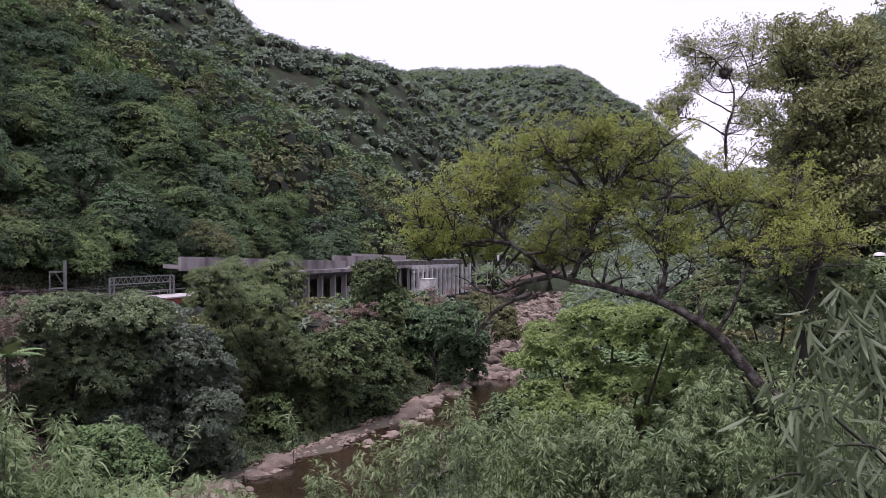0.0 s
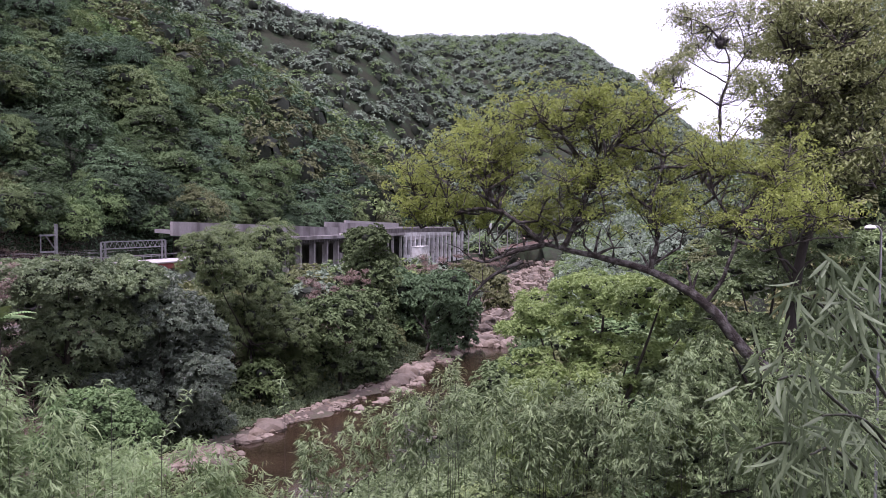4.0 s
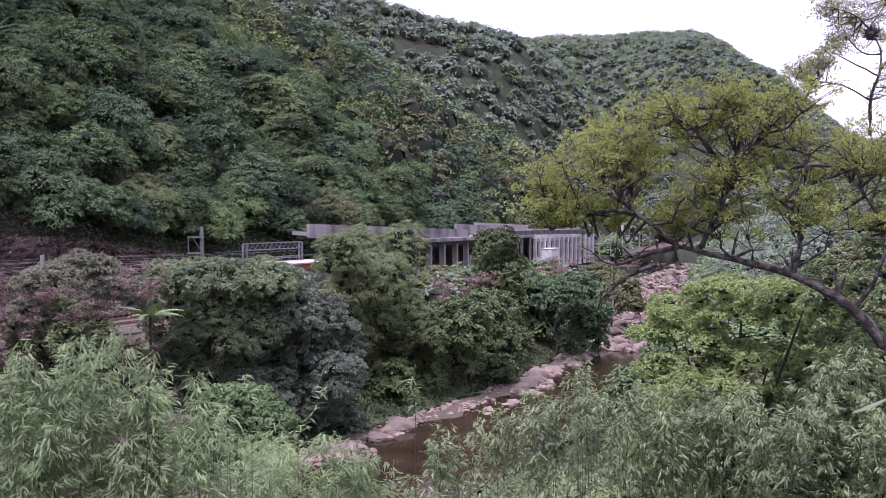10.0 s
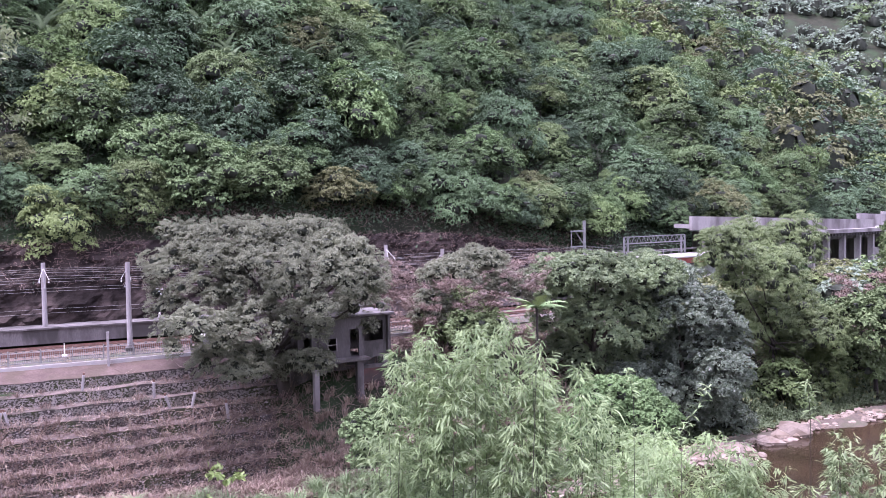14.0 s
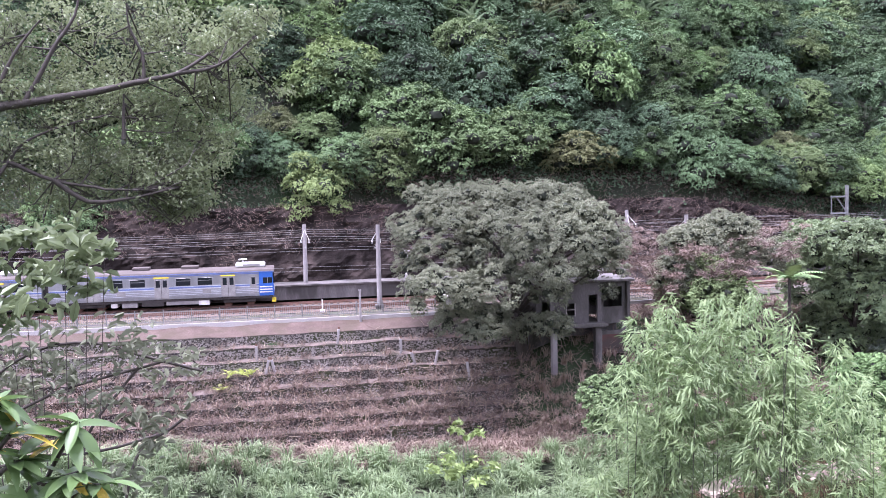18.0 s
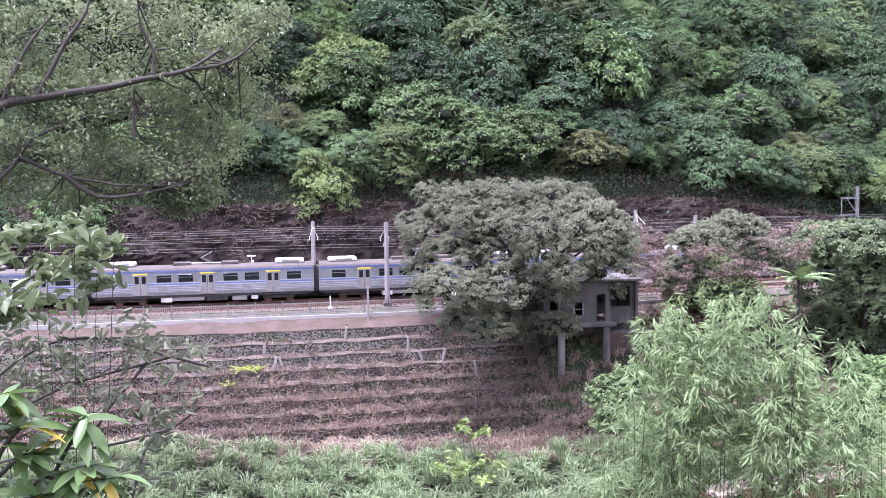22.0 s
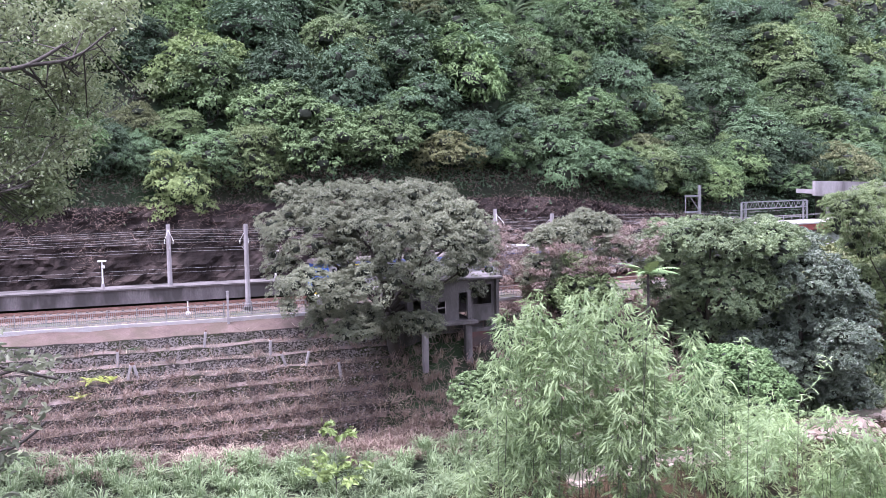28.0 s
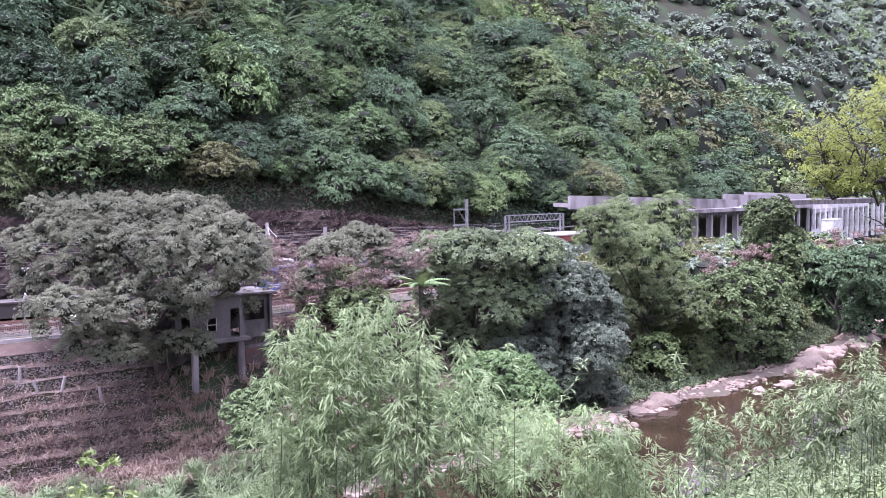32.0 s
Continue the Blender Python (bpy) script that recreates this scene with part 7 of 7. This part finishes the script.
# ---- buildings ----
def build_ruin():
    r = new("ruined_signal_house")
    tagged(r, "roofless-looking ruined grey concrete signal house on stilts", "ruin")
    r.matrix_basis = line_pose(20.9, -15.2, 7.0)
    # walls round the room, with openings
    z0, z1 = 3.3, 6.6

    def wall(name, spans, y0, y1, along="x"):
        for a, b, c, d in spans:
            bm = boxed(a, b, y0, y1, c, d) if along == "x" else boxed(y0, y1, a, b, c, d)
            part(name, bm, CONCRETE_RUIN, r)
    wall("front_wall", [(-1.7, -1.2, z0, z1), (-1.2, -0.5, z0, 4.1), (-1.2, -0.5, 5.2, z1), (-0.5, 0.9, z0, z1), (0.9, 1.7, z0, 3.9), (0.9, 1.7, 4.95, z1), (1.7, 2.9, z0, z1), (2.9, 3.7, 5.6, z1), (3.7, 4.0, z0, z1)], -0.12, 0.12)
    wall("wing_wall", [(4.0, 4.5, 3.0, 6.8), (4.5, 6.2, 3.0, 4.4), (4.5, 6.2, 6.1, 6.8), (6.2, 6.7, 2.2, 7.0)], 0.5, 0.75)
    wall("side_wall", [(0.1, 4.0, z0, z1)], 6.5, 6.75, "y")
    wall("side_wall", [(0.1, 4.0, z0, z1)], -1.7, -1.45, "y")
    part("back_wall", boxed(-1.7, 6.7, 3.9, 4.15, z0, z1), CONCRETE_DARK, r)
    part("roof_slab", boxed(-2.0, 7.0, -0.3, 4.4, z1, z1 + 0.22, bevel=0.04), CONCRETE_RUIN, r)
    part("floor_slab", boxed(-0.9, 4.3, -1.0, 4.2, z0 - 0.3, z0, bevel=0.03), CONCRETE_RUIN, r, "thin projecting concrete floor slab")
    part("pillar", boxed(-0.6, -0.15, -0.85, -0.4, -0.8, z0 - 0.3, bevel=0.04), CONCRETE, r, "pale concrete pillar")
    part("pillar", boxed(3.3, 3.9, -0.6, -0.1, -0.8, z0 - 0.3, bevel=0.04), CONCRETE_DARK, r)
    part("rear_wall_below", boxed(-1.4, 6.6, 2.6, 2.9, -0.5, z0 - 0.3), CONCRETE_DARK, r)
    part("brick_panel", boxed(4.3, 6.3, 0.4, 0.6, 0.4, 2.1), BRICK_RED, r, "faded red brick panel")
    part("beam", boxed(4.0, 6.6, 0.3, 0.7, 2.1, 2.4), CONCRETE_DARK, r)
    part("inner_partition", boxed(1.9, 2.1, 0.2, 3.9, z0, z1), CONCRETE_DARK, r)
    wf = bmesh.new()
    box(wf, 0.88, 0.94, -0.16, -0.1, 3.9, 4.95)
    box(wf, 1.66, 1.72, -0.16, -0.1, 3.9, 4.95)
    box(wf, 0.88, 1.72, -0.16, -0.1, 4.4, 4.45)
    part("window_frame", wf, CONCRETE_PALE, r)


def build_station_building():
    b = new("trackside_building")
    tagged(b, "grey-green trackside building with a red fascia and white roof", "building")
    b.matrix_basis = line_pose(72.6, -6.0, 10.3)
    part("wall", boxed(-5.6, 5.2, -2.0, 2.0, 0, 5.2), surface("grey_green_plaster", (0.22, 0.25, 0.21), (0.30, 0.33, 0.29), 0.8, 8, c=(0.16, 0.17, 0.145), cscale=0.5), b)
    part("fascia", boxed(-6.2, 5.7, -2.7, 2.4, 5.35, 6.0), RED, b, "faded red fascia board")
    part("roof", boxed(-6.3, 5.8, -2.8, 2.5, 6.0, 6.2, bevel=0.03), CONCRETE_PALE, b)
    bm = bmesh.new()
    for k in np.arange(-5.8, 5.4, 0.8):
        box(bm, k - 0.14, k + 0.14, -2.5, -2.2, 5.0, 5.36)
    part("joist_ends", bm, CONCRETE, b)
    # slab under the eaves in the near-black material
    part("soffit", boxed(-6.1, 5.6, -2.65, 2.3, 5.2, 5.36), UNDER, b)
    bm = bmesh.new()
    rod(bm, (1.6, -2.1, 3.4), (4.6, -2.1, 3.7), 0.06)
    rod(bm, (1.6, -2.1, 3.4), (1.6, -2.1, 2.2), 0.06)
    part("drain_pipe", bm, WHITE, b)
    part("corner_post", boxed(5.2, 5.7, -2.2, -1.7, 0, 5.3), CONCRETE_DARK, b)
    k = new("hut")
    tagged(k, "small hut with a pale rusty roof beside the rock shed", "hut")
    k.matrix_basis = line_pose(80.5, -7.0, 10.0)
    part("wall", boxed(-2.2, 2.6, -1.4, 1.4, 0, 5.0), CONCRETE_PALE, k)
    bm = bmesh.new()
    vs = [bm.verts.new(p) for p in ((-2.6, -1.9, 5.3), (3.0, -1.9, 5.0), (3.0, 1.7, 6.4), (-2.6, 1.7, 6.7))]
    bm.faces.new(vs)
    r = bmesh.ops.extrude_face_region(bm, geom=bm.faces[:])
    for e in r["geom"]:
        if isinstance(e, bmesh.types.BMVert):
            e.co.z += 0.12
    part("roof", bm, CONCRETE_PALE, k)
    part("red_band", boxed(-2.3, 2.7, -1.46, -1.38, 4.3, 4.85), RED, k)
    part("lean_to_roof", boxed(-2.4, 3.2, -3.4, -1.4, 2.9, 3.05), CONCRETE, k)
    for x in (-2.2, 3.0):
        part("post", boxed(x - 0.08, x + 0.08, -3.3, -3.14, 0, 2.9), RUST, k)
    # lattice portal and mast
    t = new("lattice_portal")
    tagged(t, "grey steel lattice portal beside the railway", "gantry")
    t.matrix_basis = line_pose(70.5, -4.4, 10.6)
    for x in (-5.4, 5.4):
        bm = bmesh.new()
        for dx in (-0.35, 0.35):
            box(bm, x + dx - 0.06, x + dx + 0.06, -0.1, 0.1, 0, 8.3)
        for z in np.arange(0.4, 8.0, 0.8):
            rod(bm, (x - 0.35, 0, z), (x + 0.35, 0, z + 0.7), 0.04, n=4)
        part("leg", bm, STEEL, t)
    bm = bmesh.new()
    for z in (7.5, 8.3):
        box(bm, -5.6, 5.6, -0.08, 0.08, z - 0.06, z + 0.06)
    for x in np.arange(-5.3, 5.2, 0.9):
        rod(bm, (x, 0, 7.5), (x + 0.45, 0, 8.3), 0.04, n=4)
        rod(bm, (x + 0.45, 0, 8.3), (x + 0.9, 0, 7.5), 0.04, n=4)
    part("truss", bm, STEEL, t)
    for z in (5.6, 6.3):
        bm = boxed(-5.4, 5.4, -0.05, 0.05, z, z + 0.09)
        part("rail", bm, STEEL, t)
    for x in np.arange(-4.5, 5, 1.5):
        part("baluster", boxed(x - 0.04, x + 0.04, -0.04, 0.04, 5.0, 6.6), STEEL, t)
    m = new("steel_mast")
    tagged(m, "pale steel mast with two crossarms before the trees", "mast")
    m.matrix_basis = line_pose(59.7, -3.0, 10.6)
    bm = boxed(-0.13, 0.13, -0.13, 0.13, 0, 10.4)
    part("shaft", bm, STEEL, m)
    for z in (9.1, 7.3):
        part("crossarm", boxed(-2.2, 0.2, -0.07, 0.07, z, z + 0.18), STEEL, m)
    bm = bmesh.new()
    rod(bm, (-1.4, 0, 9.1), (-0.1, 0, 7.6), 0.06)
    rod(bm, (-2.1, 0, 9.1), (-2.1, 0, 7.3), 0.05)
    part("brace", bm, STEEL, m)
    c = strip("conduit", 50, 80, [(-3.5, 17.0), (-3.38, 17.0), (-3.38, 17.12), (-3.5, 17.12)], CONCRETE, 2, label="long pale conduit rail on posts before the hillside")
    far = new("far_signal_mast")
    tagged(far, "pale signal mast beside the distant track", "mast")
    far.matrix_basis = line_pose(262, -3.2, 10.5)
    bm = bmesh.new()
    rod(bm, (0, 0, 0), (0, 0, 9), 0.18)
    part("shaft", bm, WHITE, far)
    part("lamp_box", boxed(-0.5, 0.5, -0.3, 0.3, 7.6, 9.2, bevel=0.05), WHITE, far)
    for s in (232, 246, 258, 272, 288, 306, 326):
        p = new("far_pole")
        tagged(p, "slim grey pole beside the distant track", "pole", "far poles")
        p.matrix_basis = line_pose(s, -3.4, 10.5)
        bm = bmesh.new()
        rod(bm, (0, 0, 0), (0, 0, 8.0), 0.14, 0.1)
        part("shaft", bm, CONCRETE, p)
        part("footing", boxed(-0.3, 0.3, -0.3, 0.3, -0.2, 0.2), CONCRETE, p)


# ---- river stones ----
def build_slope_lamp():
    # white shape of unknown kind, built as a street lamp; distance and pole assumed
    p = toward(-26.3, -0.6, 27)
    g = land(p.x, p.y)
    l = new("assumed_street_lamp")
    tagged(l, "assumed slim street lamp, a curved white head among the trees", "street lamp")
    l.matrix_basis = Matrix.Translation((p.x, p.y, g))
    h = p.z - g
    bm = bmesh.new()
    tube(bm, [Vector((0.3, 0, -0.1)), Vector((0.3, 0, h * 0.6)), Vector((0.3, 0, h - 0.1)), Vector((0.22, 0, h + 0.04)), Vector((0.1, 0, h + 0.06))], [0.05, 0.045, 0.035, 0.03, 0.03], 8)
    part("pole", bm, STEEL, l)
    bm = bmesh.new()
    bmesh.ops.create_uvsphere(bm, u_segments=16, v_segments=10, radius=1, matrix=Matrix.Translation((0, 0, h)) @ Matrix.Diagonal((0.17, 0.11, 0.1, 1)))
    bmesh.ops.delete(bm, geom=[v for v in bm.verts if v.co.z < h - 0.01], context="VERTS")
    part("head", bm, WHITE, l, "curved white lamp head")
    part("lens", boxed(-0.12, 0.12, -0.07, 0.07, h - 0.04, h + 0.01, bevel=0.02), BLACK, l)


def build_stones():
    rng = np.random.default_rng(77)
    kinds = []
    for i in range(7):
        bm = bmesh.new()
        bmesh.ops.create_icosphere(bm, subdivisions=2, radius=1)
        off = Vector((i * 7.3, i * 3.1, 0))
        for v in bm.verts:
            v.co *= 1 + 0.38 * noise.noise(v.co * 1.1 + off) + 0.12 * noise.noise(v.co * 3.1 + off)
            v.co.z *= 0.72
            v.co.z = max(v.co.z, -0.35)
        me = bpy.data.meshes.new("boulder")
        bm.to_mesh(me)
        bm.free()
        me.materials.append(STONE)
        kinds.append(me)
    n, pieces = 0, []
    base = []
    for i in range(7):
        bm = bmesh.new()
        bmesh.ops.create_icosphere(bm, subdivisions=1, radius=1)
        for q in bm.verts:
            q.co *= 1 + 0.45 * noise.noise(q.co * 1.3 + Vector((i * 5.1, 2, 0)))
            q.co.z *= 0.55
        bm.verts.index_update()
        base.append((np.array([q.co[:] for q in bm.verts]), np.array([[w.index for w in p.verts] for p in bm.faces])))
        bm.free()
    for _ in range(3400):
        k = rng.uniform(6, len(RIVER) - 3)
        i = int(k)
        a, b = RIVER[i], RIVER[i + 1]
        h = RIVER_HALF[i]
        ex, ey = b[0] - a[0], b[1] - a[1]
        l = math.hypot(ex, ey)
        far = k > 10.6
        w = rng.uniform(-h * 1.1, h * 1.25) if far else h * rng.uniform(0.74, 1.1) - (2.5 if rng.uniform() < 0.15 else 0)
        x, y = a[0] + ex * (k - i) - ey / l * w, a[1] + ey * (k - i) + ex / l * w
        size = min(rng.exponential(0.3) + 0.08, 1.6) * (1.5 if far else 1.0)
        if not far and noise.noise((x * 0.14, y * 0.14, 2)) < rng.uniform(-0.1, 0.35):
            continue
        z = max(land(x, y), WATER_Z - 0.15) + (0.25 if far else 0)
        m = pose(x, y, z, rng.uniform(-12, 12), rng.uniform(-12, 12), rng.uniform(0, 360)) @ Matrix.Diagonal((size, size * rng.uniform(0.6, 1.0), size * rng.uniform(0.7, 1.1), 1))
        j = rng.integers(len(kinds))
        if size > 0.5 and n < 290:
            ob = new("boulder", kinds[j])
            ob.matrix_basis = m
            tagged(ob, "pale brown rounded boulder in the river bed", "boulder", "river boulders")
            n += 1
        else:
            a_ = np.array(m)
            pieces.append((base[j][0] @ a_[:3, :3].T + a_[:3, 3], base[j][1]))
    for _ in range(5200):
        k = rng.uniform(5, 11.5)
        i = int(k)
        a, b, h = RIVER[i], RIVER[i + 1], RIVER_HALF[i]
        ex, ey = b[0] - a[0], b[1] - a[1]
        l = math.hypot(ex, ey)
        w = h + rng.uniform(-1.6, 1.8)
        x, y = a[0] + ex * (k - i) - ey / l * w, a[1] + ey * (k - i) + ex / l * w
        if noise.noise((x * 0.16, y * 0.16, 1)) < rng.uniform(-0.5, 0.2):
            continue
        q = 0.06 + 0.4 * rng.uniform() ** 2.5
        a_ = np.array(pose(x, y, max(land(x, y), WATER_Z + 0.02) + 0.1, 0, 0, rng.uniform(0, 360)) @ Matrix.Diagonal((q, q * rng.uniform(0.6, 1), q * rng.uniform(0.6, 1.2), 1)))
        c = base[rng.integers(7)]
        pieces.append((c[0] @ a_[:3, :3].T + a_[:3, 3], c[1]))
    v, f = joined(pieces)
    tagged(new("river_cobbles", mesh_of("river_cobbles", v, f, STONE)), "pale brown cobbles along the water's edge", "stones", "", "stuff")
    print("boulders", n, "cobbles", len(pieces))
    strip_v, strip_f = [], []
    px, py = [p[0] for p in RIVER], [p[1] for p in RIVER]
    ks = np.arange(5, len(RIVER) - 1, 0.06)
    for k in ks:
        i = int(k)
        x, y = np.interp(k, range(len(px)), px), np.interp(k, range(len(py)), py)
        ex, ey = RIVER[i + 1][0] - RIVER[i][0], RIVER[i + 1][1] - RIVER[i][1]
        l = math.hypot(ex, ey)
        h = float(np.interp(k, range(len(RIVER_HALF)), RIVER_HALF))
        j = 2.6 * noise.noise((x * 0.16, y * 0.16, 1)) + 0.9 * noise.noise((x * 0.6, y * 0.6, 4)) - 0.9
        for w, z in ((h * 0.86 + j * 0.8, -0.15), (h + 0.1 + j * 0.7, 0.12), (h + 1.0 + j * 0.4, 0.4)):
            z += 0.15 * noise.noise((x * 0.5, y * 0.5, w))
            strip_v.append((x - ey / l * w, y + ex / l * w, WATER_Z + z))
    n = len(strip_v) // 3
    for i in range(n - 1):
        for j in range(2):
            strip_f.append((3 * i + j, 3 * i + j + 1, 3 * i + 4 + j, 3 * i + 3 + j))
    tagged(new("gravel_bar", mesh_of("gravel_bar", strip_v, strip_f, GRAVEL, True)), "brown gravel bar along the river", "gravel", "", "structure")


def build_gabion_stones():
    """Pale stones that show in the gabion faces, and broken posts on the steps."""
    rng = np.random.default_rng(9)
    pieces = []
    for i in range(8):
        z1, o1 = COURSE_Z - RISE * i, COURSE_O - STEP * i
        n = 5200 if i < 3 else 2600
        for _ in range(n):
            s, z = rng.uniform(-55, 19 - 0.5 * i), z1 - rng.uniform(0.06, 0.86)
            m = line_pose(s, o1 - 0.56, z)
            q = rng.uniform(0.04, 0.10) if i < 4 else rng.uniform(0.035, 0.08)
            v = np.array([m @ Vector(p) for p in ((-q, 0, 0), (0, -q * 0.5, -q * 0.8), (q * 1.1, 0, 0), (0.1 * q, -q * 0.6, q * 0.8))])
            pieces.append((v, np.array([[0, 1, 2, 3]])))
    v, f = joined(pieces)
    tagged(new("gabion_stones", mesh_of("gabion_stones", v, f, GABION_PALE)), "small pale stones in the gabion faces", "stones", "", "stuff")
    for s, i, lean in ((-2.5, 2, 0), (-1.8, 3, 12), (-1.0, 3, -14), (9, 2, 0), (10, 3, -18), (11.5, 3, 14), (-12, 2, 0), (4, 1, 6), (14, 4, -8), (-8, 3, 0)):
        p = new("broken_post")
        tagged(p, "short weathered post on the terrace", "post", "terrace posts")
        p.matrix_basis = line_pose(s, COURSE_O - 0.2 - STEP * i, COURSE_Z - 0.05 - RISE * i) @ pose(0, 0, 0, 0, lean, 0)
        part("shaft", boxed(-0.1, 0.1, -0.1, 0.1, -0.1, 1.3, bevel=0.03), CONCRETE, p)
        part("stub", boxed(-0.07, 0.07, -0.07, 0.07, 1.3, 1.5), RUST, p)


# ---- the train's run ----
PITCH = 21.2
RUN = [(0.0, -219.0), (5.0, -158.0), (10.0, -97.5), (15.0, -37.0), (17.0, -13.0), (18.0, -1.0), (18.5, 5.0), (19.0, 11.1), (19.5, 17.2), (20.0, 23.1), (20.5, 28.9), (21.5, 39.4), (22.5, 49.4),
       (23.0, 54.7), (23.5, 59.9), (24.0, 65.0), (24.5, 69.9), (25.5, 79.4), (26.5, 88.6), (27.0, 92.6), (28.0, 100.0), (29.0, 106.5), (30.0, 112.0), (31.0, 116.5), (32.0, 120.0)]


def motions():
    for i, c in enumerate(CARS):
        rows = []
        for t, head in RUN:
            s = head - HALF - PITCH * i
            a, b = on_line(s - 6.9, TRACKS[1]), on_line(s + 6.9, TRACKS[1])
            turn = math.degrees(math.atan2(b[1] - a[1], b[0] - a[0]))
            rows.append((t, pose((a[0] + b[0]) / 2, (a[1] + b[1]) / 2, TOP, 0, 0, turn)))
        walk(c, rows)


build_ground()
build_water()
build_railway()
build_rock_cut()
build_gallery()
build_forest()
build_undergrowth()
build_bank_plants()
build_right_trees()
build_bamboo()
build_left_plants()
build_near_leaves()
build_ferns()
build_hill_plumes()
build_ruin()
build_station_building()
build_line_things()
build_slope_lamp()
build_stones()
build_gabion_stones()
CARS = [build_car(1), build_car(0, True), build_car(0, True), build_car(-1)]
motions()
